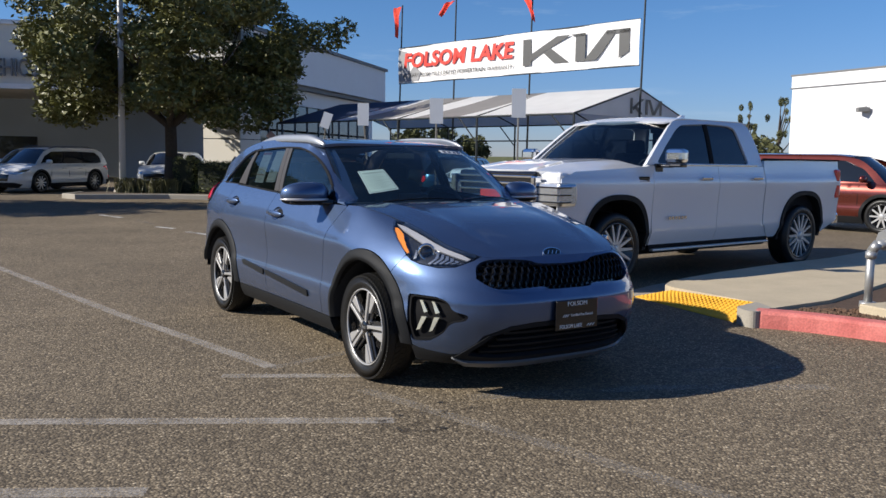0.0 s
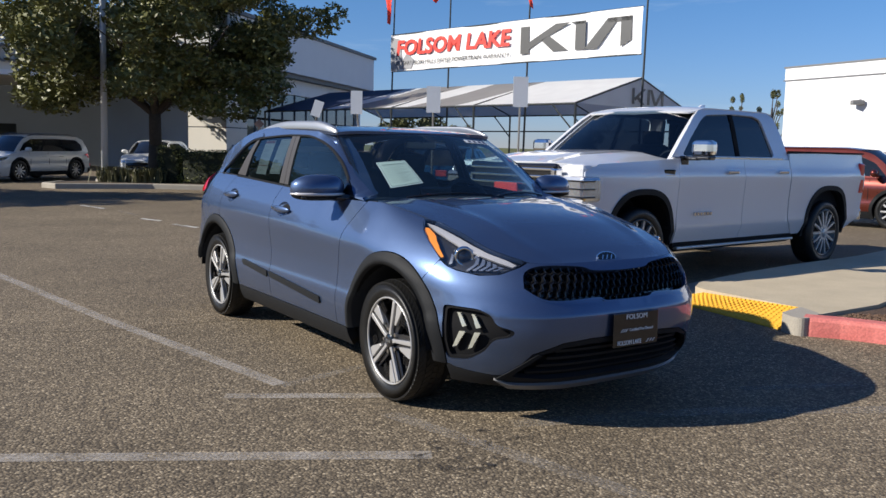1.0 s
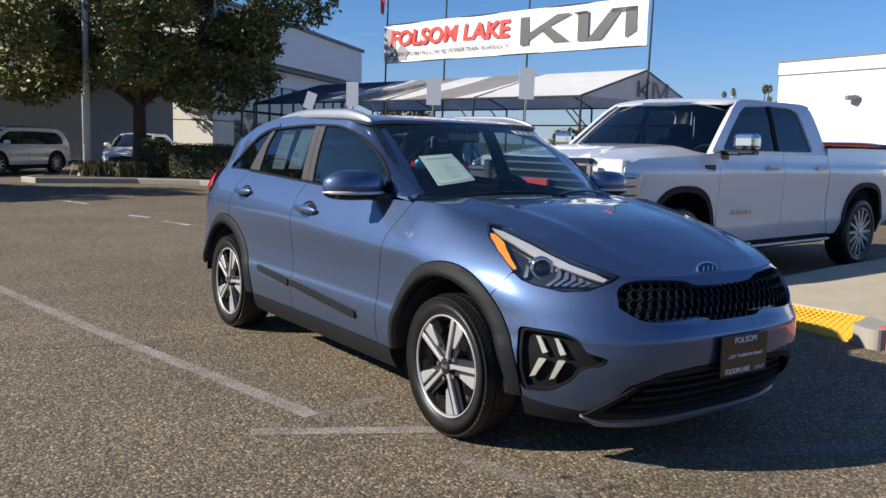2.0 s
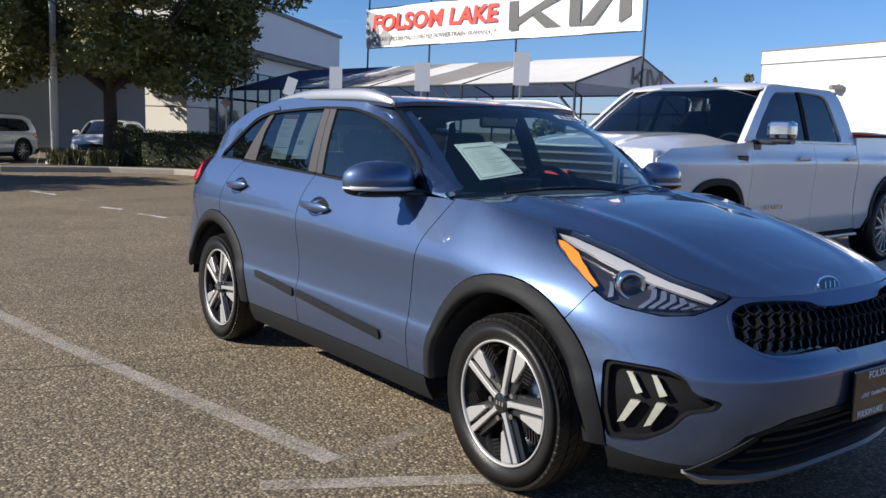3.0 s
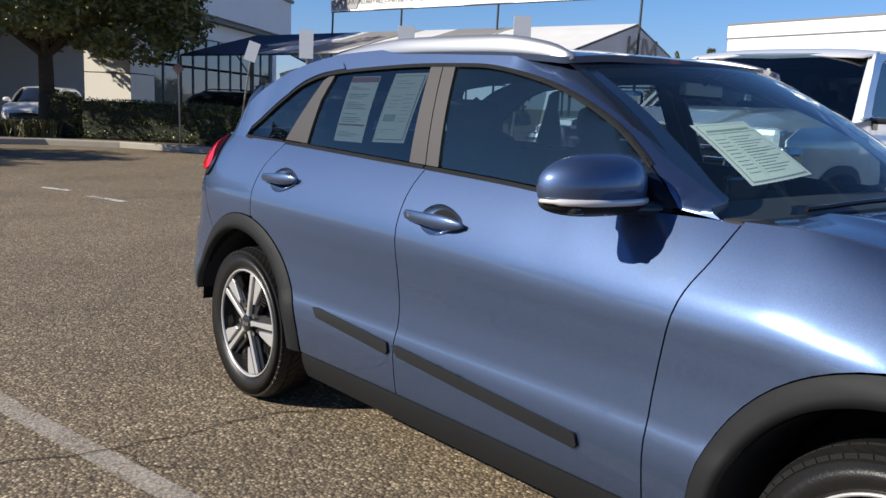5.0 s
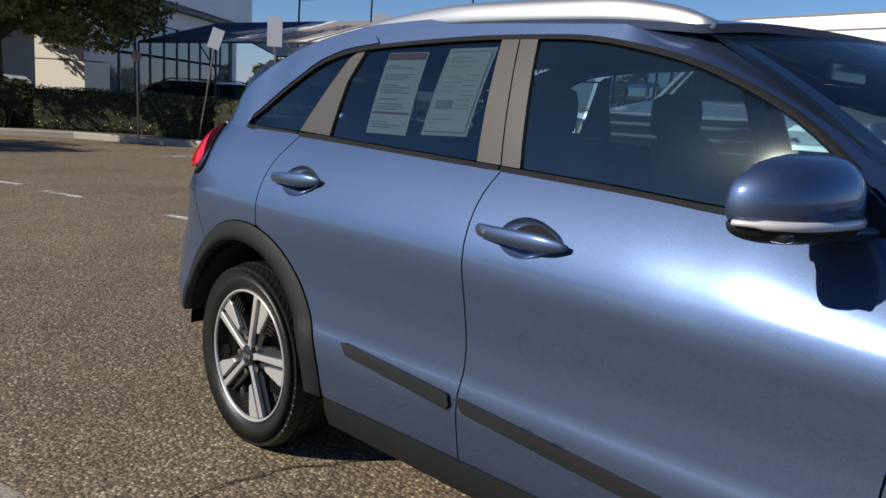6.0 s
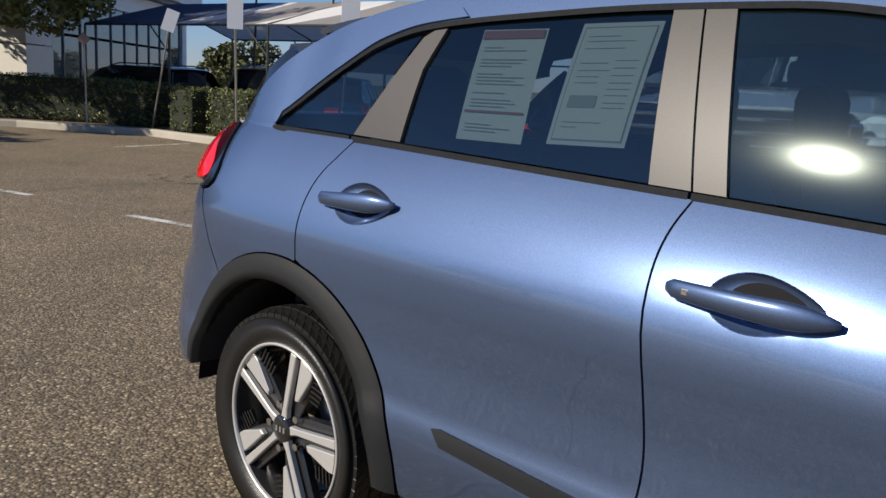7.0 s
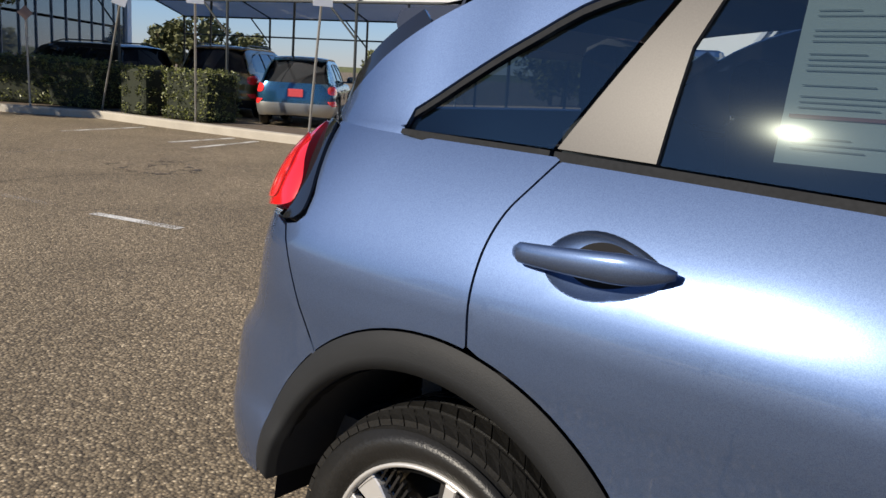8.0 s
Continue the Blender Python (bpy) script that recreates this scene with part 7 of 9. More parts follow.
def tk_arch(cx, a0, a1, r=0.50, n=24):
    return [tk_round(cx, a0 + (a1 - a0) * i / n, r) for i in range(n + 1)]


TB = 1.325     # waist of the cab
both_sides("bed_side", [(-0.90, 0.60), (-0.58, 0.44)] + tk_arch(0, 176, 2, 0.51) + [(0.58, 0.42), (0.74, 0.42), (0.925, 0.60), (0.935, 1.40), (-0.2, 1.42), (-0.91, 1.415), (-0.95, 1.0)], tk_side, TRUCK_PAINT, truck, res=0.07, flange=0.03, label="pale silver load bed side")
doors = []
rear_d = both_sides("rear_door", [(0.76, 0.425), (1.925, 0.425), (1.925, 1.2), (1.92, TB), (0.95, TB), (0.945, 0.60)], tk_side, TRUCK_PAINT, truck, res=0.07, label="pale silver rear door")
front_d = both_sides("front_door", [(1.932, 0.425), (3.15, 0.425), (3.17, 0.8), (3.17, 1.18), (3.12, TB), (1.927, TB), (1.932, 1.2)], tk_side, TRUCK_PAINT, truck, res=0.07, label="pale silver front door")
both_sides("front_wing", [(3.177, 0.425), (3.195, 0.425)] + tk_arch(3.745, 174, 4, 0.51) + [(4.31, 0.55), (4.62, 0.60), (4.64, 0.92), (4.60, 1.18), (4.40, 1.255), (3.6, 1.295), (3.13, TB), (3.177, 1.18)], tk_side, TRUCK_PAINT, truck, res=0.07, label="pale silver front wing")
both_sides("inner_shell", [(-0.88, 0.66), (-0.62, 0.52)] + tk_arch(0, 170, 10, 0.54) + [(0.6, 0.5), (3.15, 0.5)] + tk_arch(3.745, 170, 10, 0.54) + [(4.55, 0.62), (4.55, 1.15), (3.05, 1.25), (0.7, 1.25), (-0.88, 1.33)], tk_side, SHELL, truck, res=0.12, flange=0, offset=-0.03)
for cx in (0.0, 3.745):
    def tk_flare(th, r, cx=cx):
        x, z = tk_round(cx, th * 100, r)
        return (x, tk_side(x, z)[1] + 0.014, z)
    both_sides("arch_lip", [(t, 0.455) for t in np.linspace(-0.02, 1.82, 24)] + [(t, 0.512) for t in np.linspace(1.82, -0.02, 24)], tk_flare, CLAD, truck, res=0.05, flange=0.10, label="black arch moulding")
    for sd in (-1, 1):
        bm = bmesh.new()
        rows = [[(cx + 0.50 * math.cos(a), sd * y, max(0.42 + 0.56 * math.sin(a), 0.42)) for a in [i * math.pi / 18 for i in range(19)]] for y in (0.97, 0.60)]
        loft(bm, rows, closed=False)
        bm.faces.new([bm.verts.new(p) for p in rows[1]])
        part("wheel_housing", bm, SHELL, truck)
        plain_wheel(truck, (cx, sd * 0.855, 0.41), sd, 0.41, 0.295, 0.28, 14, ALLOY)
# cab frame and glass
TRUCK_GLASS = glass_material("truck_privacy_glass", (0.035, 0.042, 0.055))
TRUCK_SCREEN = glass_material("truck_screen_glass", (0.46, 0.54, 0.58))
win_all = [(1.24, 1.352), (3.06, 1.352), (2.86, 1.53), (2.60, 1.735), (2.46, 1.805), (1.95, 1.832), (1.50, 1.825), (1.38, 1.79)]
win_f = [(2.0, 1.345), (3.06, 1.345), (2.86, 1.525), (2.60, 1.73), (2.46, 1.80), (2.00, 1.83)]
win_r = [(1.25, 1.345), (1.98, 1.345), (1.93, 1.83), (1.50, 1.82), (1.39, 1.785)]
both_sides("cab_frame", [(0.94, TB + 0.004), (3.12, TB + 0.004), (3.25, 1.335), (3.00, 1.54), (2.72, 1.765), (2.58, 1.85), (1.9, 1.885), (1.20, 1.872), (1.08, 1.82), (0.98, 1.55)], tk_house, TRUCK_PAINT, truck, holes=(fillet(win_all),), res=0.06, flange=0.03, label="pale silver cab frame")
both_sides("cab_pillar", [(1.955, 1.35), (2.03, 1.35), (2.00, 1.835), (1.925, 1.835)], tk_house, SHELL, truck, res=0.08, flange=0.01, offset=-0.012, label="black door pillar")
for nm, q, own in (("front_window", win_f, front_d), ("rear_window", win_r, rear_d)):
    for k, sd in enumerate((1, -1)):
        f = tk_house if sd > 0 else (lambda u, v: (u, -tk_house(u, v)[1], v))
        panel(nm, q, f, TRUCK_GLASS, own[k], res=0.1, flange=0, offset=-0.02, label="dark tinted door glass")
        for hx, o in ((2.21, front_d[k]), (1.15, rear_d[k])):
            if nm == "front_window":
                bm = bmesh.new()
                box(bm, (hx, sd * (tk_side(hx, 1.18)[1] + 0.022), 1.18), (0.21, 0.030, 0.042), bevel=0.01)
                part("door_handle", bm, CHROME, o, "chrome pull handle")
for k, sd in enumerate((1, -1)):
    bm = bmesh.new()
    box(bm, (2.10, sd * 0.966, TB + 0.012), (2.0, 0.012, 0.018), bevel=0.004)
    part("waist_trim", bm, CHROME, truck, "slim chrome waist trim")
    bm = bmesh.new()
    box(bm, (3.00, sd * 1.165, 1.435), (0.14, 0.25, 0.16), bevel=0.045)
    mir = part("door_mirror", bm, CHROME, truck, "large chrome door mirror")
    bm = bmesh.new()
    box(bm, (3.00, sd * 1.165, 1.335), (0.12, 0.22, 0.05), bevel=0.02)
    box(bm, (3.02, sd * 1.03, 1.325), (0.09, 0.20, 0.045), bevel=0.015)
    box(bm, (3.05, sd * 0.962, 1.30), (0.14, 0.03, 0.10), bevel=0.012)
    part("mirror_arm", bm, GLOSS_BLACK, mir)
    bm = bmesh.new()
    box(bm, (1.95, sd * 0.955, 0.372), (2.35, 0.06, 0.030), bevel=0.01)
    part("running_board", bm, SILVER, truck, "silver running board")
    bm = bmesh.new()
    box(bm, (1.95, sd * 0.89, 0.40), (2.4, 0.10, 0.07), bevel=0.01)
    part("rocker", bm, SHELL, truck)
    bm = bmesh.new()
    box(bm, (3.34, sd * 1.000, 1.175), (0.19, 0.016, 0.06), bevel=0.012)
    ven = part("wing_vent", bm, GLOSS_BLACK, truck, "black wing vent with chrome edge")
    bm = bmesh.new()
    box(bm, (3.34, sd * 1.006, 1.148), (0.18, 0.014, 0.010), bevel=0.004)
    part("vent_trim", bm, CHROME, ven)
    bm = bmesh.new()
    for i in range(6):
        box(bm, (2.58 + 0.058 * i, sd * 1.006, 0.735), (0.040, 0.010, 0.040), bevel=0.003)
    tagged(part("door_badge", bm, CHROME, truck, "small chrome letters blurred past reading"), kind="stuff")
    bm = bmesh.new()
    box(bm, (-0.875, sd * 0.955, 1.10), (0.13, 0.10, 0.40), bevel=0.025)
    part("tail_lamp", bm, TAIL_BRIGHT, truck, "tall red tail lamp")
    bm = bmesh.new()
    box(bm, (4.53, sd * 0.80, 1.015), (0.27, 0.43, 0.25), bevel=0.04)
    hl = part("headlamp", bm, LAMP_WHITE, truck, "tall headlamp with bright reflectors")
    for dz in (-0.05, 0.0, 0.05):
        bm = bmesh.new()
        box(bm, (4.585, sd * 0.825, 1.015 + dz * 1.5), (0.17, 0.40, 0.016), bevel=0.005)
        part("lamp_divider", bm, GLOSS_BLACK, hl)
    bm = bmesh.new()
    box(bm, (4.66, sd * 0.66, 1.02), (0.10, 0.07, 0.36), bevel=0.015)
    part("grille_edge", bm, CHROME, truck)
# roof, screens, bonnet, nose, tail
tk_roof = lambda x, y: (x, y, 1.915 - 0.030 * (abs(y) / 0.74) ** 3 - 0.07 * max(0.0, (x - 2.33) / 0.35) ** 2.2 - 0.05 * max(0.0, (1.28 - x) / 0.3) ** 2)
panel("roof", [(1.06, -0.76), (2.56, -0.76), (2.66, -0.70), (2.72, 0), (2.66, 0.70), (2.56, 0.76), (1.06, 0.76)], tk_roof, TRUCK_PAINT, truck, res=0.1, flange=0.02, label="pale silver roof")
tk_scr = lambda s, t: (3.40 - 0.18 * s * s + (2.68 - 3.38) * t + 0.0, s * (0.90 - 0.17 * t), 1.30 + 0.555 * t + 0.02 * math.sin(math.pi * t) - 0.01 * s * s)
panel("windscreen", [(-0.97, 0), (0.97, 0), (0.97, 1), (-0.97, 1)], tk_scr, TRUCK_SCREEN, truck, res=0.15, flange=0, label="tinted windscreen")
for a, b in ((-1.05, -0.965), (0.965, 1.05)):
    panel("screen_pillar", [(a, 0), (b, 0), (b, 1), (a, 1)], tk_scr, TRUCK_PAINT, truck, res=0.05, flange=0.02, offset=0.006)
tk_hood = lambda x, y: (x, y, 1.345 + 0.055 / (1 + (abs(y) / 0.66) ** 12) * min(1.0, (x - 3.0) / 0.3, max(0.0, (4.66 - x) / 0.6)) - 0.085 * max(0.0, (x - 3.1) / 1.5) ** 1.6 - 0.045 * (abs(y) / 0.93) ** 4 - 0.012 * math.exp(-((abs(y) - 0.45) / 0.05) ** 2))
panel("bonnet", [(3.12, -0.93), (4.45, -0.93), (4.60, -0.6), (4.63, 0), (4.60, 0.6), (4.45, 0.93), (3.12, 0.93), (3.32, 0.5), (3.38, 0), (3.32, -0.5)], tk_hood, TRUCK_PAINT, truck, res=0.1, flange=0.04, label="pale silver bonnet")
bm = bmesh.new()
box(bm, (4.40, 0, 1.165), (0.34, 1.84, 0.17), bevel=0.045)
part("nose_panel", bm, TRUCK_PAINT, truck, "pale silver nose panel above the lamps")
bm = bmesh.new()
box(bm, (4.58, 0, 1.0), (0.12, 1.26, 0.50), bevel=0.03)
grl = part("grille", bm, GLOSS_BLACK, truck, "tall dark grille with chrome bars")
for i in range(6):
    bm = bmesh.new()
    box(bm, (4.648, 0, 0.82 + 0.074 * i), (0.04, 1.22, 0.026), bevel=0.006)
    part("grille_bar", bm, CHROME, grl)
bm = bmesh.new()
box(bm, (4.70, 0, 1.0), (0.02, 0.34, 0.085), bevel=0.006)
part("grille_badge", bm, BANNER_RED, grl, "red badge plate")
for z, hh, mt, nm in ((0.66, 0.20, CHROME, "front_bumper"), (0.50, 0.16, CLAD, "front_valance")):
    bm = bmesh.new()
    box(bm, (4.64, 0, z), (0.24, 1.86, hh), bevel=0.05)
    part(nm, bm, mt, truck)
bm = bmesh.new()
box(bm, (-0.92, 0, 1.0), (0.06, 1.62, 0.74), bevel=0.02)
part("tailgate", bm, TRUCK_PAINT, truck)
bm = bmesh.new()
box(bm, (-0.99, 0, 0.60), (0.20, 1.86, 0.20), bevel=0.04)
part("rear_bumper", bm, CHROME, truck, "chrome rear bumper")
bm = bmesh.new()
box(bm, (0.0, 0, 0.75), (1.75, 1.70, 0.06))
for sd in (-1, 1):
    box(bm, (0.0, sd * 0.90, 1.07), (1.78, 0.04, 0.68))
    box(bm, (0.0, sd * 0.945, 1.424), (1.82, 0.08, 0.02), bevel=0.006)
box(bm, (0.92, 0, 1.12), (0.05, 1.75, 0.50))
part("load_bed", bm, SHELL, truck, "dark load bed liner")
bm = bmesh.new()
box(bm, (1.03, 0, 1.55), (0.04, 1.46, 0.50))
part("rear_screen", bm, CAR_GLASS, truck)
bm = bmesh.new()
box(bm, (1.76, 0, 1.835), (1.35, 1.36, 0.04), bevel=0.02)
box(bm, (1.10, 0, 1.815), (0.06, 1.42, 0.10))
part("headlining", bm, SHELL, truck)
bm = bmesh.new()
box(bm, (1.8, 0, 0.48), (5.0, 1.20, 0.26), bevel=0.03)
box(bm, (1.9, 0, 0.42), (2.6, 1.66, 0.22), bevel=0.03)
box(bm, (-0.62, 0, 0.50), (0.5, 1.5, 0.26), bevel=0.03)
box(bm, (1.9, 0, 0.62), (2.3, 1.85, 0.10))
box(bm, (2.95, 0, 1.12), (0.45, 1.75, 0.24), bevel=0.06)
part("chassis", bm, SHELL, truck)
for x, y in ((1.95, 0.44), (1.95, -0.44), (1.05, 0.44), (1.05, -0.44)):
    bm = bmesh.new()
    box(bm, (x - 0.12, y, 1.12), (0.18, 0.52, 0.72), bevel=0.06)
    box(bm, (x + 0.15, y, 0.80), (0.52, 0.52, 0.18), bevel=0.05)
    box(bm, (x - 0.18, y, 1.56), (0.11, 0.28, 0.18), bevel=0.04)
    part("seat", bm, CABIN_CLOTH, truck, "dark seat with headrest")
bm = bmesh.new()
for i in range(24):
    a, b = i * math.tau / 24, (i + 1) * math.tau / 24
    tube(bm, (2.52 + 0.06 * math.sin(a), 0.44 + 0.19 * math.cos(a), 1.22 + 0.18 * math.sin(a)), (2.52 + 0.06 * math.sin(b), 0.44 + 0.19 * math.cos(b), 1.22 + 0.18 * math.sin(b)), 0.016, seg=6)
part("steering_wheel", bm, CABIN, truck)
bm = bmesh.new()
loft(bm, [[(1.35, -0.02, 1.900), (1.55, -0.03, 1.905), (1.55, 0.03, 1.905), (1.35, 0.02, 1.905)], [(1.33, -0.008, 1.985), (1.40, -0.010, 1.985), (1.40, 0.010, 1.985), (1.33, 0.008, 1.985)]])
part("roof_aerial", bm, TRUCK_PAINT, truck, "small shark-fin roof aerial")

# ---------------------------------------------------------------- cars further off
U54, V54 = Vector((0.81, -0.586)), Vector((0.586, 0.81))
heading = lambda d: math.degrees(math.atan2(d[1], d[0]))
parked_car(pose(5.45, 20.75, 0, 0, 0, heading(U54)), RED_CAR_PAINT, "copper-red crossover parked behind the pickup truck", L=4.6, W=1.86, H=1.60, wb=2.7)
parked_car(pose(11.6, 23.0, 0, 0, 0, heading(U54)), BLACK_PAINT, "black sport utility car parked beyond the red one", L=4.9, W=1.95, H=1.78, wb=2.85, wheel_r=0.38)
parked_car(pose(-17.56, 28.8, 0, 0, 0, -95.7), WHITE_PAINT, "white sport utility car parked under the building canopy", L=4.75, W=1.85, H=1.54, wb=2.70, wheel_r=0.35, rails=True, rack_mat=GLOSS_BLACK)
parked_car(pose(-15.77, 33.73, 0, 0, 0, -79), WHITE_PAINT, "small white hatchback parked behind the tree", L=4.3, W=1.78, H=1.47, wb=2.65, wheel_r=0.32, hood=0.95, hatch=0.55)
parked_car(pose(-6.7, 27.1, 0, 0, 0, heading(-U54)), BLACK_PAINT, "black sport utility car parked under the tent", L=4.6, W=1.85, H=1.52, wb=2.85, wheel_r=0.37, rails=True)
parked_car(pose(-4.45, 26.9, 0, 0, 0, heading(V54) + 25), BRONZE_PAINT, "dark bronze sport utility car with a roof rack under the tent", L=4.7, W=1.88, H=1.62, wb=2.8, wheel_r=0.37, rails=True)
RED_PLATE = material("red_dealer_plate", (0.55, 0.06, 0.07), 0.5, vary=0.2, scale=30)
parked_car(pose(-2.60, 24.5, 0, 0, 0, heading(V54) + 30), TEAL_PAINT, "teal blue crossover with a red plate seen from behind", L=4.0, W=1.66, H=1.46, wb=2.5, wheel_r=0.32, hatch=0.55, plate=RED_PLATE)

# ---------------------------------------------------------------- tent with its banner and flags
tent = empty("canopy_tent", Matrix.Identity(4), "long striped canopy tent on steel poles over parked cars", "tent")
AP = Vector((2.45, 21.9, 0))
U3, V3 = Vector((0.81, -0.586, 0)), Vector((0.586, 0.81, 0))
TL, TWF, TWB, RZ, EZ = 12.2, 2.55, 2.3, 3.17, 2.43
tp = lambda s, w, z: AP - U3 * s + V3 * w + Vector((0, 0, z))
# striped roof: slanting bands of white, grey and navy canvas, sagging a little between the frames
bands = [(0.0, 2.9, CANVAS_WHITE), (2.9, 4.7, CANVAS_GREY), (4.7, 5.7, CANVAS_WHITE), (5.7, 7.6, CANVAS_GREY), (7.6, 8.3, CANVAS_WHITE), (8.3, TL, CANVAS_NAVY)]
for s0, s1, mt in bands:
    for w1, nm in ((-TWF, "roof_band"), (TWB, "roof_band")):
        bm = bmesh.new()
        rows = []
        for k in np.linspace(0, 1, 9):
            row = []
            for t in np.linspace(0, 1, 7):
                slant = 0.9 * t * (1 if 0.05 < s0 else 0)
                slant1 = 0.9 * t if s1 < TL - 0.1 else 0
                s = (s0 + slant) + ((s1 + slant1) - (s0 + slant)) * k
                sag = 0.05 * math.sin(math.pi * ((s / 3.05) % 1)) * math.sin(math.pi * t)
                row.append(tp(s, w1 * t, RZ + (EZ - RZ) * t - sag))
            rows.append([bm.verts.new(p) for p in row])
        for a, b in zip(rows, rows[1:]):
            for i in range(6):
                bm.faces.new((a[i], b[i], b[i + 1], a[i + 1]))
        part(nm, bm, mt if w1 < 0 else CANVAS_WHITE, tent, smooth=True)
# gable end with its dark printed mark
gable = plate_of("gable", [(-TWF, EZ - RZ), (TWB, EZ - RZ), (0, 0)], CANVAS_WHITE, face_pose(tp(-0.01, 0, RZ), V3), tent, 0.01, "white canvas gable end")
GM = face_pose(tp(-0.03, 0.35, RZ - 0.45), V3)
for q in ([(-0.75, -0.20), (-0.66, -0.20), (-0.66, 0.17), (-0.75, 0.17)], [(-0.66, -0.05), (-0.30, 0.17), (-0.18, 0.17), (-0.62, -0.12)], [(-0.62, -0.03), (-0.52, 0.02), (-0.22, -0.20), (-0.36, -0.20)],
          [(-0.10, -0.20), (0.0, -0.20), (0.0, 0.17), (-0.10, 0.17)], [(0.0, 0.17), (0.10, 0.17), (0.32, -0.20), (0.20, -0.20)], [(0.20, -0.20), (0.32, -0.20), (0.62, 0.17), (0.52, 0.17)], [(0.52, 0.17), (0.62, 0.17), (0.62, -0.20), (0.53, -0.20)]):
    plate_of("gable_mark", q, BANNER_GREY, GM, gable, 0.004)
# frame: legs, eaves, ridge, trusses
for s in (0.0, 3.05, 6.1, 9.15, TL):
    for w in (-TWF, TWB):
        bm = bmesh.new()
        tube(bm, tp(s, w, 0), tp(s, w, EZ), 0.028)
        box(bm, tp(s, w, 0.01), (0.18, 0.18, 0.02))
        part("leg", bm, POLE_DARK, tent)
    for w in (-TWF, TWB):
        bm = bmesh.new()
        tube(bm, tp(s, w, EZ), tp(s, 0, RZ - 0.03), 0.024)
        part("rafter", bm, POLE_DARK, tent)
        if s < TL - 1:
            bm = bmesh.new()
            tube(bm, tp(s, w, EZ - 0.01), tp(s + 3.05, w, EZ - 0.01), 0.024)
            part("eave_tube", bm, POLE_DARK, tent)
            bm = bmesh.new()
            tube(bm, tp(s, w, EZ - 0.65), tp(s + 0.65, w, EZ - 0.02), 0.018)
            part("brace", bm, POLE_DARK, tent)
bm = bmesh.new()
tube(bm, tp(0, 0, RZ - 0.03), tp(TL, 0, RZ - 0.03), 0.026)
part("ridge_tube", bm, POLE_DARK, tent)
bm = bmesh.new()
tube(bm, tp(0, TWB, 1.95), tp(TL, TWB, 1.95), 0.02)
part("rear_rail", bm, POLE_DARK, tent)

banner = empty("banner_sign", Matrix.Identity(4), "white vinyl dealer banner with red and charcoal lettering on steel poles", "banner")
BL, BR = Vector((-4.81, 26.85, 0)), Vector((2.40, 21.72, 0))
bd = (BR - BL)
blen = bd.length
bu = bd.normalized()
BZ0, BZ1 = 3.69, 4.78
bm = bmesh.new()
N = 40
rows = []
for i in range(N + 1):
    k = i / N
    rows.append([bm.verts.new(BL + bd * k + Vector((0, 0, BZ0 + (BZ1 - BZ0) * t)) + bu.cross(Vector((0, 0, 1))) * 0.02 * math.sin(k * 19 + t * 3)) for t in np.linspace(0, 1, 5)])
for a, b in zip(rows, rows[1:]):
    for j in range(4):
        bm.faces.new((a[j], b[j], b[j + 1], a[j + 1]))
sheet = part("banner_sheet", bm, BANNER, banner, "white vinyl sheet", True)
BM = face_pose(BL + Vector((0, 0, BZ0)) + bu.cross(Vector((0, 0, 1))) * 0.035, bu)
hb = BZ1 - BZ0
split_loose(text_mesh("banner_lettering", "FOLSOM LAKE", 0.60, BANNER_RED, BM @ Matrix.Translation((blen * 0.285, hb * 0.60, 0)), sheet, shear=0.12, width=blen * 0.515, extrude=0.003, bold=0.020), "banner_letter")
tagged(text_mesh("banner_small_print", "10-YEAR/100,000 MILE LIMITED POWERTRAIN WARRANTY", 0.17, BANNER_GREY, BM @ Matrix.Translation((blen * 0.285, hb * 0.20, 0)), sheet, width=blen * 0.515, extrude=0.002), "small charcoal lettering", kind="stuff")
LM = BM @ Matrix.Translation((blen * 0.585, hb * 0.19, 0))
lw, lh = blen * 0.385, hb * 0.64
for q in ([(0, 0), (0.085, 0), (0.085, 1), (0, 1)], [(0.085, 0.42), (0.34, 1.0), (0.47, 1.0), (0.085, 0.16)], [(0.20, 0.46), (0.28, 0.58), (0.46, 0.0), (0.32, 0.0)],
          [(0.52, 0), (0.61, 0), (0.61, 1), (0.52, 1)] , [(0.61, 1.0), (0.47, 1.0), (0.52, 0.9), (0.61, 0.9)], [(0.60, 0.0), (0.71, 0.0), (0.90, 1.0), (0.80, 1.0)], [(0.80, 1.0), (1.0, 1.0), (1.0, 0.85), (0.80, 0.85)], [(0.91, 0.0), (1.0, 0.2), (1.0, 1.0), (0.91, 1.0)]):
    plate_of("banner_mark", [(x * lw, y * lh) for x, y in q], BANNER_GREY, LM, sheet, 0.004)
plate_of("grey_print", [(0.03, 0.04), (0.95, 0.05), (1.05, 0.30), (0.75, 0.52), (0.55, 0.30), (0.40, 0.95), (0.03, 1.02)], BANNER_SHADE, BM @ Matrix.Translation((0, 0, -0.004)), sheet, 0.003)
poles = [(0.0, -0.10), (0.27, 0.0), (0.60, 0.0), (1.0, 0.02)]
for k, dx in poles:
    b = BL + bd * k
    bm = bmesh.new()
    tube(bm, b + Vector((dx * 0.5, 0, 0)) - bu.cross(Vector((0, 0, 1))) * 0.04, b + bu * 0.10 - bu.cross(Vector((0, 0, 1))) * 0.04 + Vector((0, 0, 5.75 + 0.35 * (1 - k))), 0.030, 0.022)
    part("pole", bm, POLE_DARK, banner)
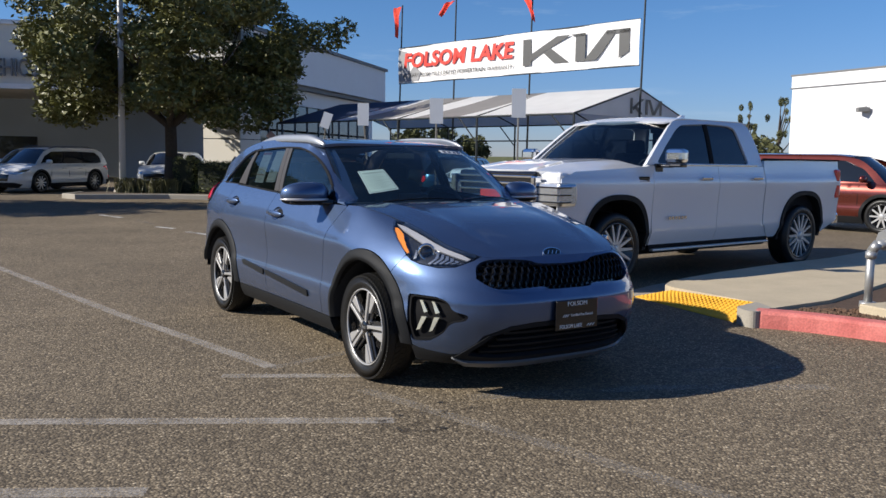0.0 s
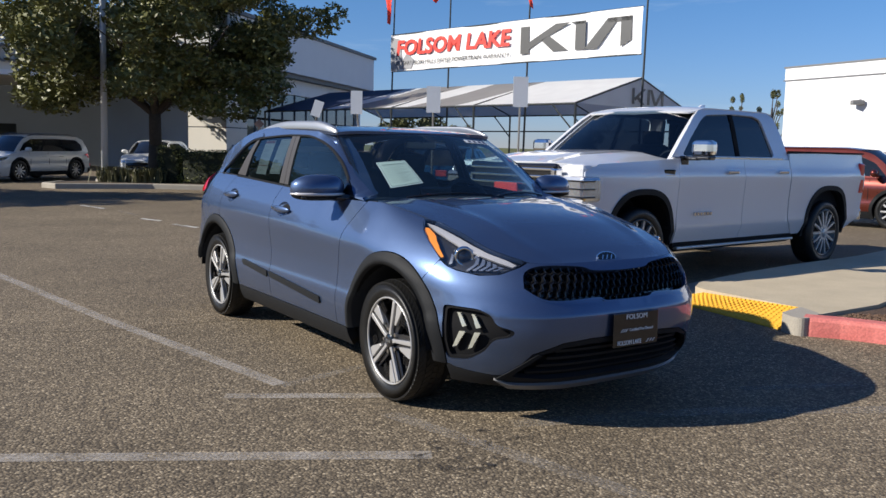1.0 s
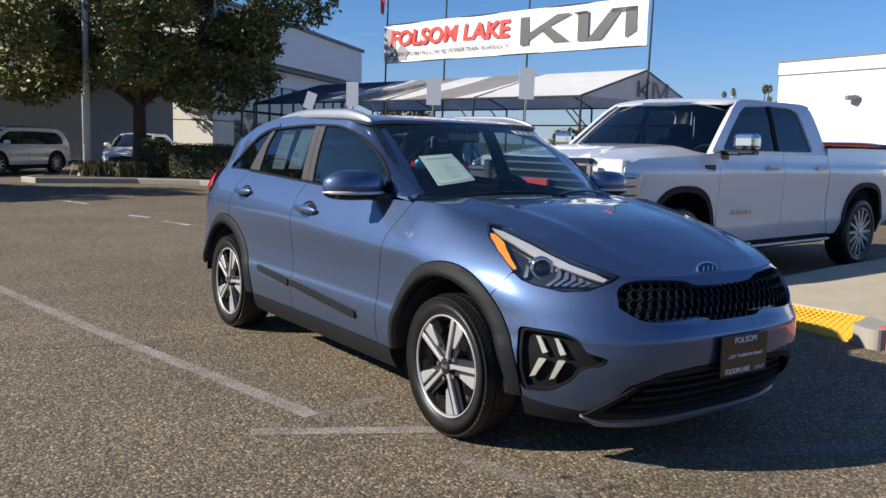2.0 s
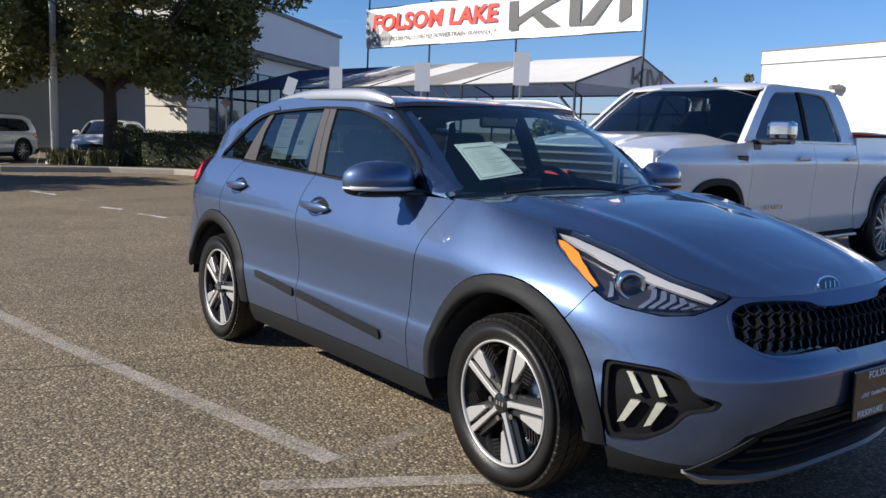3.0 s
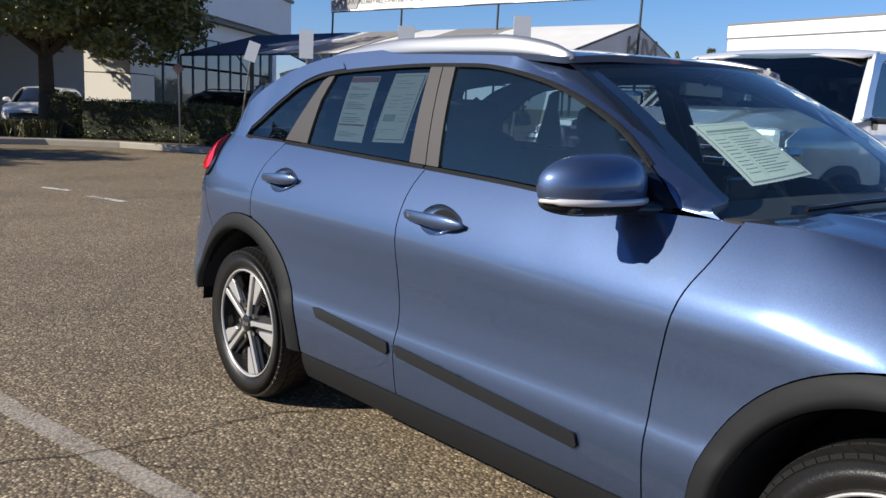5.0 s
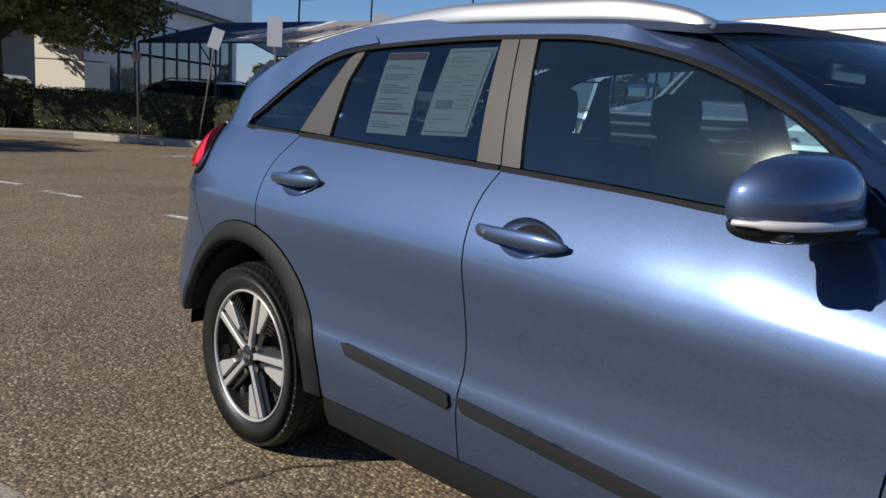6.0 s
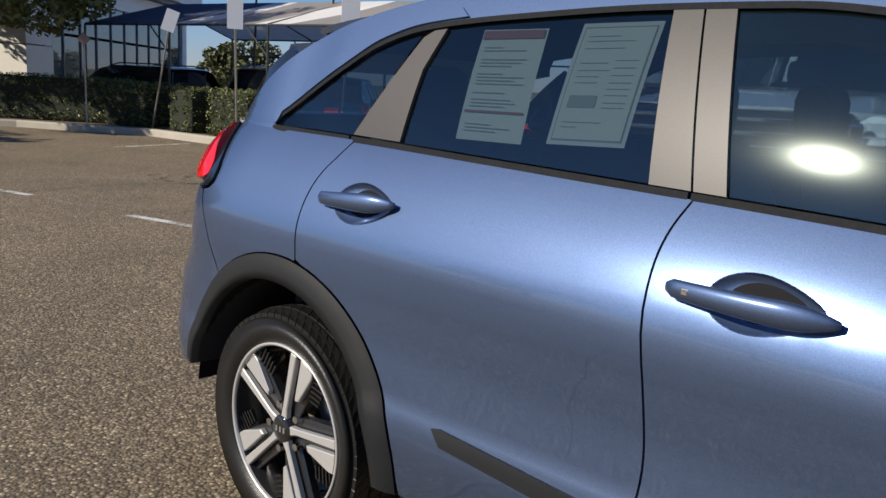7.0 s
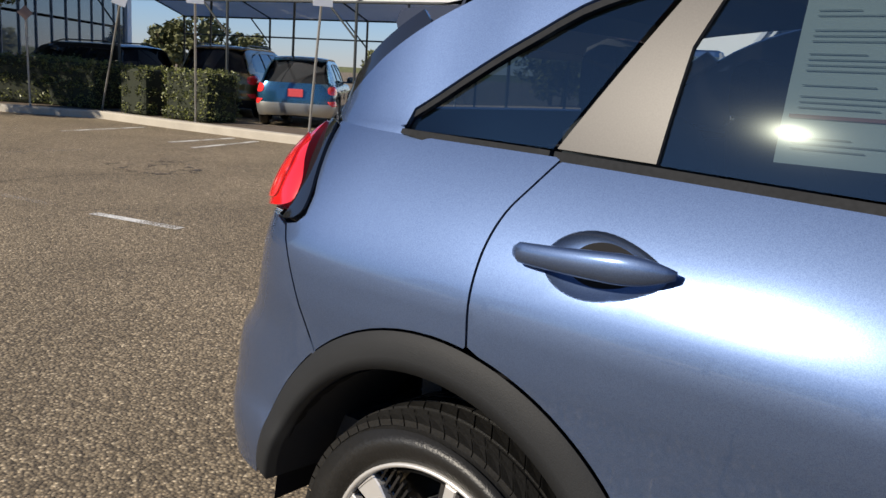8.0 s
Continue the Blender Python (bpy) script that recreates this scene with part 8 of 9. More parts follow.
for z in (BZ0, BZ1):
    bm = bmesh.new()
    off = bu.cross(Vector((0, 0, 1))) * -0.02
    tube(bm, BL + Vector((0, 0, z)) + off, BR + Vector((0, 0, z)) + off, 0.02)
    part("frame_tube", bm, POLE_DARK, banner)
# flags on the pole tops: limp cloth with folds
random.seed(11)
for (k, _), (lx, dz) in zip(poles, ((-0.22, -0.95), (-0.62, -0.40), (0.10, -0.80), (-0.10, -0.45))):
    top = BL + bd * k + bu * 0.10 + Vector((0, 0, 5.70 + 0.35 * (1 - k)))
    bm = bmesh.new()
    rows = []
    for i in range(8):
        t = i / 7
        wdt = 0.34 * (1 - 0.75 * t)
        c = top + bu * lx * t + Vector((0, 0, dz * t))
        rows.append([bm.verts.new(c + bu * (-wdt * s) + Vector((0, 0, 0.16 * s * t)) + bu.cross(Vector((0, 0, 1))) * 0.05 * math.sin(7 * s + 5 * t)) for s in np.linspace(0, 1, 7)])
    for a, b in zip(rows, rows[1:]):
        for j in range(6):
            bm.faces.new((a[j], b[j], b[j + 1], a[j + 1]))
    part("flag", bm, FLAG_RED, banner, "limp red pennant", True)

# bay signs: white cards on thin posts along the kerb
def bay_sign(base, top, w=0.27, h=0.54, turn=0.0, mat=None):
    post = empty("bay_sign", Matrix.Translation(base), "white card sign on a thin steel post by the kerb", "sign", "bay signs along the kerb")
    d = Vector(top) - Vector(base)
    bm = bmesh.new()
    tube(bm, (0, 0, 0), d, 0.02, seg=8)
    part("post", bm, GALV, post)
    bm = bmesh.new()
    box(bm, (0, -0.025, 0), (w, 0.006, h))
    bmesh.ops.transform(bm, matrix=Matrix.Translation(d) @ pose(0, 0, 0, 0, turn, 14), verts=bm.verts)
    part("card", bm, mat or CARD, post)
    return post


bay_sign((-6.55, 24.1, 0.12), (-5.75, 22.5, 2.34), 0.25, 0.42, 18)
bay_sign((-4.35, 21.95, 0.12), (-4.12, 20.40, 2.40))
bay_sign((-2.25, 20.1, 0.12), (-2.07, 19.16, 2.42), 0.30, 0.56)
bay_sign((-0.15, 18.3, 0.12), (-0.08, 17.65, 2.50), 0.29, 0.58)
SIGN_BACK = material("weathered_sign", (0.28, 0.17, 0.12), 0.7, vary=0.3, scale=8)
bay_sign((-7.95, 24.15, 0.12), (-7.90, 23.9, 1.95), 0.20, 0.20, 45, SIGN_BACK)

# ---------------------------------------------------------------- buildings
def wall_box(name, a, b, z0, z1, thick, mat, label, cat="wall", parent=None, bevel=0.0):
    """An upright slab from plan point a to b, its thickness on the left-hand side."""
    a, b = Vector(a), Vector(b)
    d = (b - a).normalized()
    n = Vector((-d.y, d.x)) * thick
    bm = bmesh.new()
    prism(bm, [tuple(a), tuple(b), tuple(b + n), tuple(a + n)], z0, z1)
    ob = part(name, bm, mat, parent)
    return tagged(ob, label, cat, kind="structure") if parent is None else ob


SHOP_GLASS = material("showroom_glass", (0.05, 0.075, 0.10), 0.03, vary=0.15, scale=0.8, coat=0.3, spec=0.6)
show = empty("showroom", Matrix.Identity(4), "white stucco car showroom with dark glazing and a deep fascia", "building")
P0, P1 = (-10.0, 26.5), (-9.05, 39.2)
wall_box("low_wall", P0, P1, 0.0, 0.95, 0.35, STUCCO, "", parent=show)
wall_box("upper_band", (-9.55, 25.6), (-8.55, 39.6), 3.95, 5.35, 4.0, STUCCO, "", parent=show)
wall_box("parapet_cap", (-9.45, 25.5), (-8.45, 39.7), 5.35, 5.47, 4.2, GREY_TRIM, "", parent=show)
wall_box("soffit", (-9.7, 26.0), (-8.7, 39.4), 3.80, 3.95, 3.8, GREY_TRIM, "", parent=show)
wall_box("head_band", (-10.02, 26.5), (-9.07, 39.2), 3.25, 3.80, 0.3, STUCCO, "", parent=show)
dd = (Vector(P1) - Vector(P0)).normalized()
for i in range(11):
    c = Vector(P0) + dd * (1.1 * i + 1.2)
    bm = bmesh.new()
    box(bm, (c.x - 0.13, c.y, 2.1), (0.07, 0.06, 2.35))
    part("mullion", bm, GREY_TRIM, show)
    if i < 10:
        for z0, z1 in ((0.95, 2.25), (2.29, 3.25)):
            a, b = c + dd * 0.04, c + dd * 1.06
            wall_box("pane", (a.x - 0.13, a.y), (b.x - 0.13, b.y), z0 + 0.02, z1 - 0.02, 0.02, SHOP_GLASS, "", parent=show)
# near-black sheet stands for the unlit room behind the panes
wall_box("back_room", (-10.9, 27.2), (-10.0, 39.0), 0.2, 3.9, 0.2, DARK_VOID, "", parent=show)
wall_box("end_wall", (-9.05, 39.15), (-20, 42.5), 0.0, 5.3, 0.3, STUCCO, "", parent=show)
# cream pier at the near corner, with a horizontal joint
for z0, z1 in ((0.0, 1.88), (1.91, 3.95)):
    wall_box("pier", (-11.35, 26.62), (-9.98, 26.45), z0, z1, 1.3, STUCCO_WARM, "", parent=show)
# back walls, shade put into their stucco colour, with doorway; entrance canopy with the sign
wall_box("blue_wall", (-15.35, 36.2), (-11.3, 28.2), 0, 4.2, 0.25, STUCCO_SHADE_BLUE, "", parent=show)
wall_box("blue_wall", (-21.5, 38.4), (-15.35, 36.2), 0, 4.6, 0.25, STUCCO_SHADE_BLUE, "", parent=show)
wall_box("grey_wall", (-44, 31.0), (-21.5, 38.4), 0, 6.0, 0.25, STUCCO_SHADE_DEEP, "", parent=show)
# the doorway is a flat near-black slab, its inner darkness put into colour
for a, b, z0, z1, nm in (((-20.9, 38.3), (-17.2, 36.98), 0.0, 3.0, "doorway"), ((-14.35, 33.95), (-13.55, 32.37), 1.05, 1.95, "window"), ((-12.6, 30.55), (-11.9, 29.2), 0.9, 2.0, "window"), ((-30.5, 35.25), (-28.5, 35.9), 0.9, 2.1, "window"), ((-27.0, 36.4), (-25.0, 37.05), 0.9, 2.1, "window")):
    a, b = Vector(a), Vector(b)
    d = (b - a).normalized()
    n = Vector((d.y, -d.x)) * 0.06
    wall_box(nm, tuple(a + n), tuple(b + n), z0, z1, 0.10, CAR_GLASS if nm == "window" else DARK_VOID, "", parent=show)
    if nm == "window":
        wall_box("sill", tuple(a + n * 1.6), tuple(b + n * 1.6), z0 - 0.08, z0, 0.12, STUCCO, "", parent=show)
FQ, FD = Vector((-21.0, 31.0)), Vector((0.92, 0.39))
wall_box("fascia", tuple(FQ - FD * 20), tuple(FQ + FD * 7.0), 3.85, 6.35, 7.0, STUCCO_WARM, "", parent=show)
wall_box("fascia_cap", tuple(FQ - FD * 20.1 + Vector((0.04, -0.1))), tuple(FQ + FD * 7.1 + Vector((0.04, -0.1))), 6.35, 6.52, 7.2, STUCCO, "", parent=show)
wall_box("fascia_step", tuple(FQ - FD * 20.1 + Vector((0.02, -0.06))), tuple(FQ + FD * 7.05 + Vector((0.02, -0.06))), 3.85, 4.05, 0.3, STUCCO, "", parent=show)
for k in (-9, -3):
    c = FQ + FD * k + Vector((-0.6, 0.8))
    bm = bmesh.new()
    box(bm, (c.x, c.y, 1.93), (0.6, 0.6, 3.85), bevel=0.02)
    # columns take the same stucco darkened for shade
    part("canopy_column", bm, STUCCO_SHADE_DEEP, show)
split_loose(text_mesh("fascia_words", "VEHICLE", 1.0, GREY_TRIM, face_pose((FQ.x - 0.38 + 0.04, FQ.y - 0.16 - 0.08, 4.64), (FD.x, FD.y, 0)), show, width=2.15, extrude=0.05), "fascia_letter")

# the showroom stands well back behind the tree
show.matrix_basis = Matrix.Translation((1.66, 0.18, 1.37)) @ Matrix.Scale(1.17, 4) @ Matrix.Translation((-1.66, -0.18, -1.37))

ware = empty("warehouse", Matrix.Identity(4), "long plain white warehouse wall with a dark roof trim", "building")
W0, W1 = (10.7, 45.6), (26.0, 24.4)
wall_box("wall", W0, W1, 0, 5.05, 10.0, STUCCO, "", parent=ware)
wall_box("trim_band", (10.60, 45.66), (26.1, 24.2), 5.05, 5.10, 10.12, GREY_TRIM, "", parent=ware)
wall_box("parapet", (10.66, 45.62), (26.05, 24.3), 5.10, 5.66, 10.1, STUCCO, "", parent=ware)
wall_box("roof_edge", (10.60, 45.66), (26.1, 24.2), 5.66, 5.74, 10.2, GREY_TRIM, "", parent=ware)
wd = (Vector(W1) - Vector(W0)).normalized()
wn_ = Vector((wd.y, -wd.x))
c = Vector(W0) + wd * 4.3 + wn_ * 0.22
bm = bmesh.new()
box(bm, (c.x, c.y, 3.85), (0.50, 0.42, 0.20), bevel=0.03)
tube(bm, (c.x, c.y, 3.92), (c.x - wn_.x * 0.3, c.y - wn_.y * 0.3, 3.98), 0.05)
part("wall_lamp", bm, GREY_TRIM, ware, "small grey wall lamp on a bracket")

# ---------------------------------------------------------------- light pole, fire connection
lamp = empty("light_pole", pose(-13.5, 25.3, 0.12), "tall white steel car park light pole on a concrete foot", "light pole")
bm = bmesh.new()
tube(bm, (0, 0, 0.0), (0, 0, 0.10), 0.28, 0.26, 18)
part("foot", bm, KERB_GREY, lamp)
bm = bmesh.new()
tube(bm, (0, 0, 0.10), (0.10, -0.05, 8.6), 0.105, 0.075, 14)
part("shaft", bm, POLE_WHITE, lamp, smooth=True)
bm = bmesh.new()
box(bm, (0, 0, 0.13), (0.30, 0.30, 0.04), bevel=0.01)
part("base_plate", bm, POLE_WHITE, lamp)
bm = bmesh.new()
box(bm, (0.5, -0.1, 8.7), (0.9, 0.35, 0.14), bevel=0.03)
part("lamp_head", bm, POLE_WHITE, lamp)

fdc = empty("fire_connection", pose(4.02, 8.30, 0.105), "grey steel fire department connection pipes in the mulch bed", "standpipe")
for dx, dy in ((0.0, 0.0), (0.26, 0.10)):
    bm = bmesh.new()
    tube(bm, (dx, dy, 0), (dx, dy, 0.05), 0.075, 0.07, 14)
    tube(bm, (dx, dy, 0.0), (dx, dy, 0.52), 0.036, seg=16)
    part("riser", bm, GALV, fdc, "painted grey riser pipe", True)
    bm = bmesh.new()
    tube(bm, (dx, dy, 0.44), (dx, dy, 0.50), 0.048, seg=16)
    tube(bm, (dx, dy, 0.50), (dx + 0.05, dy - 0.02, 0.58), 0.042, seg=14)
    tube(bm, (dx + 0.04, dy - 0.01, 0.565), (dx + 0.16, dy + 0.03, 0.565), 0.040, seg=14)
    tube(bm, (dx + 0.14, dy + 0.025, 0.565), (dx + 0.17, dy + 0.035, 0.565), 0.055, seg=14)
    part("elbow", bm, GALV, fdc, smooth=True)
bm = bmesh.new()
tube(bm, (0.10, 0.04, 0.60), (0.18, 0.07, 0.60), 0.09, seg=8)
tube(bm, (0.14, 0.055, 0.60), (0.14, 0.055, 0.70), 0.022, seg=8)
for k in range(6):
    a = k * math.tau / 6
    tube(bm, (0.11, 0.045, 0.60), (0.11 + 0.02, 0.045 + 0.075 * math.cos(a), 0.60 + 0.075 * math.sin(a)), 0.014, seg=6)
part("valve", bm, GALV, fdc, "ribbed grey valve body")
bm = bmesh.new()
box(bm, (0, 0, 0), (0.42, 0.30, 0.10), bevel=0.012)
vb = part("valve_box", bm, CONCRETE)
vb.matrix_basis = pose(4.10, 7.92, 0.14, 0, 0, 35)
tagged(vb, "pale concrete valve box lying in the mulch bed", "valve box")


# ---------------------------------------------------------------- plants
def leaf_cloud(name, centres, count, size, mat, parent=None, label="", flat=0.6, seed=1, shell=0.55):
    """Many small leaves scattered through ellipsoids (x, y, z, rx, ry, rz)."""
    rng = np.random.default_rng(seed)
    V = []
    vol = np.array([c[3] * c[4] * c[5] for c in centres])
    share = (count * vol / vol.sum()).astype(int) + 4
    for c, n in zip(centres, share):
        d = rng.normal(size=(n, 3))
        d /= np.linalg.norm(d, axis=1)[:, None]
        r = shell + (1 - shell) * rng.random(n) ** 0.6
        r *= 1 + 0.10 * rng.normal(size=n)
        p = np.array(c[:3]) + d * r[:, None] * np.array(c[3:6])
        a = rng.normal(size=(n, 3))
        a[:, 2] *= flat
        a /= np.linalg.norm(a, axis=1)[:, None]
        b = np.cross(a, rng.normal(size=(n, 3)))
        b /= np.linalg.norm(b, axis=1)[:, None]
        s = size * (0.6 + 0.8 * rng.random(n))[:, None]
        q = np.stack([p - a * s, p + b * s * 0.42, p + a * s, p - b * s * 0.42], 1)
        V.append(q.reshape(-1, 3))
    V = np.concatenate(V)
    me = bpy.data.meshes.new(name)
    m = len(V) // 4
    me.vertices.add(len(V))
    me.vertices.foreach_set("co", V.ravel())
    me.loops.add(len(V))
    me.loops.foreach_set("vertex_index", np.arange(len(V), dtype=np.int32))
    me.polygons.add(m)
    me.polygons.foreach_set("loop_start", np.arange(0, len(V), 4, dtype=np.int32))
    me.update(calc_edges=True)
    me.materials.append(mat)
    ob = new(name, me)
    if parent is not None:
        ob.parent = parent
    if label:
        tagged(ob, label)
    return ob


def limb(bm, p, d, length, r, depth, rng, tips):
    """A tapered, crooked branch that forks."""
    q = Vector(p)
    d = Vector(d).normalized()
    seg = 4
    for i in range(seg):
        nd = (d + Vector((rng.uniform(-1, 1), rng.uniform(-1, 1), rng.uniform(-0.3, 0.7))) * 0.16).normalized()
        e = q + nd * (length / seg)
        tube(bm, q, e, r * (1 - 0.13 * i), r * (1 - 0.13 * (i + 1)), 8 if depth < 2 else 5)
        q, d = e, nd
    tips.append(tuple(q))
    if depth < 3:
        for k in range(3 if depth < 2 else 2):
            a = rng.uniform(0, math.tau)
            side = Vector((math.cos(a), math.sin(a), rng.uniform(0.1, 0.7)))
            limb(bm, q, (d * 0.7 + side * 0.8), length * rng.uniform(0.58, 0.78), r * 0.52, depth + 1, rng, tips)


def tree(name, at, trunk_h, trunk_r, crown, count, leaf, mat, label, seed=3):
    t = empty(name, Matrix.Translation(at), label, "tree")
    rng = random.Random(seed)
    bm = bmesh.new()
    tips = []
    tube(bm, (0, 0, 0), (0.03, 0.02, trunk_h * 0.5), trunk_r * 1.25, trunk_r * 1.0, 12)
    tube(bm, (0.03, 0.02, trunk_h * 0.5), (0.0, 0.05, trunk_h), trunk_r * 1.0, trunk_r * 0.92, 12)
    part("trunk", bm, BARK, t, smooth=True)
    bm = bmesh.new()
    for k in range(6):
        a = k * math.tau / 6 + rng.uniform(-0.3, 0.3)
        limb(bm, (0.0, 0.05, trunk_h * 0.92), (math.cos(a) * 0.9, math.sin(a) * 0.9, 0.75), crown * 0.42, trunk_r * 0.55, 1, rng, tips)
    limb(bm, (0.0, 0.05, trunk_h * 0.95), (0.05, 0, 1), crown * 0.6, trunk_r * 0.75, 1, rng, tips)
    part("limb", bm, BARK, t)
    return t, rng


oak, rng = tree("evergreen_tree", (-12.42, 26.4, 0.12), 2.3, 0.20, 4.6, 0, 0, LEAF, "broad dense evergreen tree with a short trunk on the island")
clumps = []
for i in range(250):
    a, k = rng.uniform(0, math.tau), math.sqrt(rng.random())
    z = rng.random()
    rad = 5.3 * (0.70 + 0.30 * math.sin(math.pi * (0.15 + 0.60 * z))) * k
    x, y = rad * math.cos(a), rad * math.sin(a)
    x = x * 0.70 if x < 0 else x * 0.70
    low = 2.55 + 0.05 * rad + 0.35 * rng.random()
    zz = low + (9.2 - low) * z * (1 - 0.30 * (rad / 5.4) ** 2)
    s = rng.uniform(0.40, 0.88)
    # the light pole stands free in front of the crown
    ahead, aside = (x + 1.08) * 0.517 - (y + 1.1) * 0.856, abs((x + 1.08) * 0.856 + (y + 1.1) * 0.517)
    if ahead > -0.2 and aside < s * 0.9:
        continue
    clumps.append((x, y, zz, s * 1.0, s * 1.0, s * 0.70))
# skirts that hang lower on the side towards the showroom and towards the road
clumps += [(2.9, -0.4, 2.45, 0.9, 0.8, 0.5), (3.6, 0.2, 3.1, 0.9, 0.8, 0.7), (2.2, -1.2, 2.4, 0.7, 0.7, 0.4), (-2.4, -1.5, 2.45, 0.9, 0.8, 0.45), (-2.9, -1.6, 2.6, 0.8, 0.8, 0.5), (-3.2, -1.0, 3.3, 0.9, 0.8, 0.6), (5.0, 0.9, 5.1, 0.8, 0.7, 0.5), (5.6, 1.1, 5.4, 0.45, 0.45, 0.35), (-3.7, -1.2, 4.9, 0.9, 0.9, 0.7), (3.8, 0.4, 4.2, 0.7, 0.7, 0.6), (4.2, 0.6, 5.0, 0.7, 0.6, 0.5)]
leaf_cloud("crown", clumps, 110000, 0.092, LEAF, oak, "dense dark green leaves with olive lights", seed=4, shell=0.45)


def hedge(at, size, turn, seed, label, count=2600):
    h = empty("clipped_hedge", pose(at[0], at[1], 0.12, 0, 0, turn), label, "hedge")
    lx, ly, lz = size
    # near-black box behind the leaves: the hedge's inner shade put into colour
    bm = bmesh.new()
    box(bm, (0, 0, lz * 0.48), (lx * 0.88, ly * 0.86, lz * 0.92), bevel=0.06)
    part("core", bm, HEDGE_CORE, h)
    cs = []
    nx, ny = max(2, int(lx / 0.28)), max(2, int(ly / 0.28))
    nz = max(2, int(lz / 0.28))
    for i in range(nx):
        for j in range(ny):
            for k in range(nz):
                if 0 < i < nx - 1 and 0 < j < ny - 1 and k < nz - 1:
                    continue
                cs.append(((i + 0.5) / nx * lx - lx / 2, (j + 0.5) / ny * ly - ly / 2, (k + 0.5) / nz * lz, 0.20, 0.20, 0.19))
    leaf_cloud("foliage", cs, count * 3, 0.030, LEAF_HEDGE, h, "small glossy green leaves", seed=seed)
    return h


# near-black for the shade deep between the leaves
HEDGE_CORE = material("hedge_inner_shade", (0.012, 0.016, 0.006), 0.9, vary=0.3, scale=10)
hedge((-5.55, 23.55), (0.80, 0.8, 0.95), -35, 21, "clipped box hedge block on the island")
hedge((-4.35, 22.6), (1.30, 0.85, 0.95), -40, 22, "clipped box hedge block on the island")
hedge((-9.3, 25.75), (3.9, 1.0, 1.05), -8, 23, "long clipped hedge in front of the showroom wall", 6000)
hedge((-11.6, 25.9), (0.75, 0.8, 1.15), 10, 24, "rounded clipped shrub beside the long hedge", 1800)
hedge((-7.15, 25.1), (1.5, 0.9, 1.0), -30, 25, "clipped hedge in front of the parked cars", 2600)
random.seed(31)
for gx, gy in ((-12.9, 25.2), (-12.2, 25.15), (-11.9, 25.35), (-13.2, 25.0)):
    V, Fc = [], []
    for i in range(150):
        a, s = random.uniform(0, math.tau), random.uniform(0.25, 0.6)
        bx, by = random.gauss(0, 0.16), random.gauss(0, 0.12)
        d = Vector((math.cos(a), math.sin(a), 0)) * s * 0.5
        k = len(V)
        w = Vector((-d.y, d.x, 0)).normalized() * 0.012
        V += [(bx - w.x, by - w.y, 0), (bx + w.x, by + w.y, 0), (bx + d.x * 0.5 + w.x, by + d.y * 0.5 + w.y, s * 0.8), (bx + d.x * 0.5 - w.x, by + d.y * 0.5 - w.y, s * 0.8), (bx + d.x, by + d.y, s * 0.85)]
        Fc += [(k, k + 1, k + 2, k + 3), (k + 3, k + 2, k + 4)]
    me = bpy.data.meshes.new("blades")
    me.from_pydata(V, [], Fc)
    me.materials.append(LEAF_GRASS)
    tuft = new("grass_tuft", me)
    tuft.matrix_basis = pose(gx, gy, 0.13)
    tagged(tuft, "tuft of long strappy grass at the foot of the tree", "grass", "grass tufts", "stuff")

# far trees beyond the tent and the warehouse
def far_tree(at, h, w, seed, mat, label, thin=False, count=2600):
    t = empty("far_tree", Matrix.Translation(at), label, "tree")
    rng = random.Random(seed)
    bm = bmesh.new()
    tube(bm, (0, 0, 0), (0.1, 0, h * 0.75), 0.14 * h / 5, 0.05, 8)
    part("trunk", bm, BARK, t)
    cs = []
    for i in range(26):
        a, k, z = rng.uniform(0, math.tau), math.sqrt(rng.random()), rng.random()
        rad = w * 0.5 * k * (0.5 + 0.5 * math.sin(math.pi * (0.2 + 0.7 * z)))
        s = w * (0.065 if thin else 0.17) * rng.uniform(0.8, 1.3)
        cs.append((rad * math.cos(a), rad * math.sin(a), h * (0.28 + 0.70 * z), s, s, s * (1.6 if thin else 0.8)))
    bm = bmesh.new()
    for c in cs[:14]:
        tube(bm, (0.05, 0, c[2] * 0.6), c[:3], 0.05, 0.02, 5)
    part("limb", bm, BARK, t)
    leaf_cloud("crown", cs, count if not thin else 4000, 0.16 if not thin else 0.055, mat, t, seed=seed)


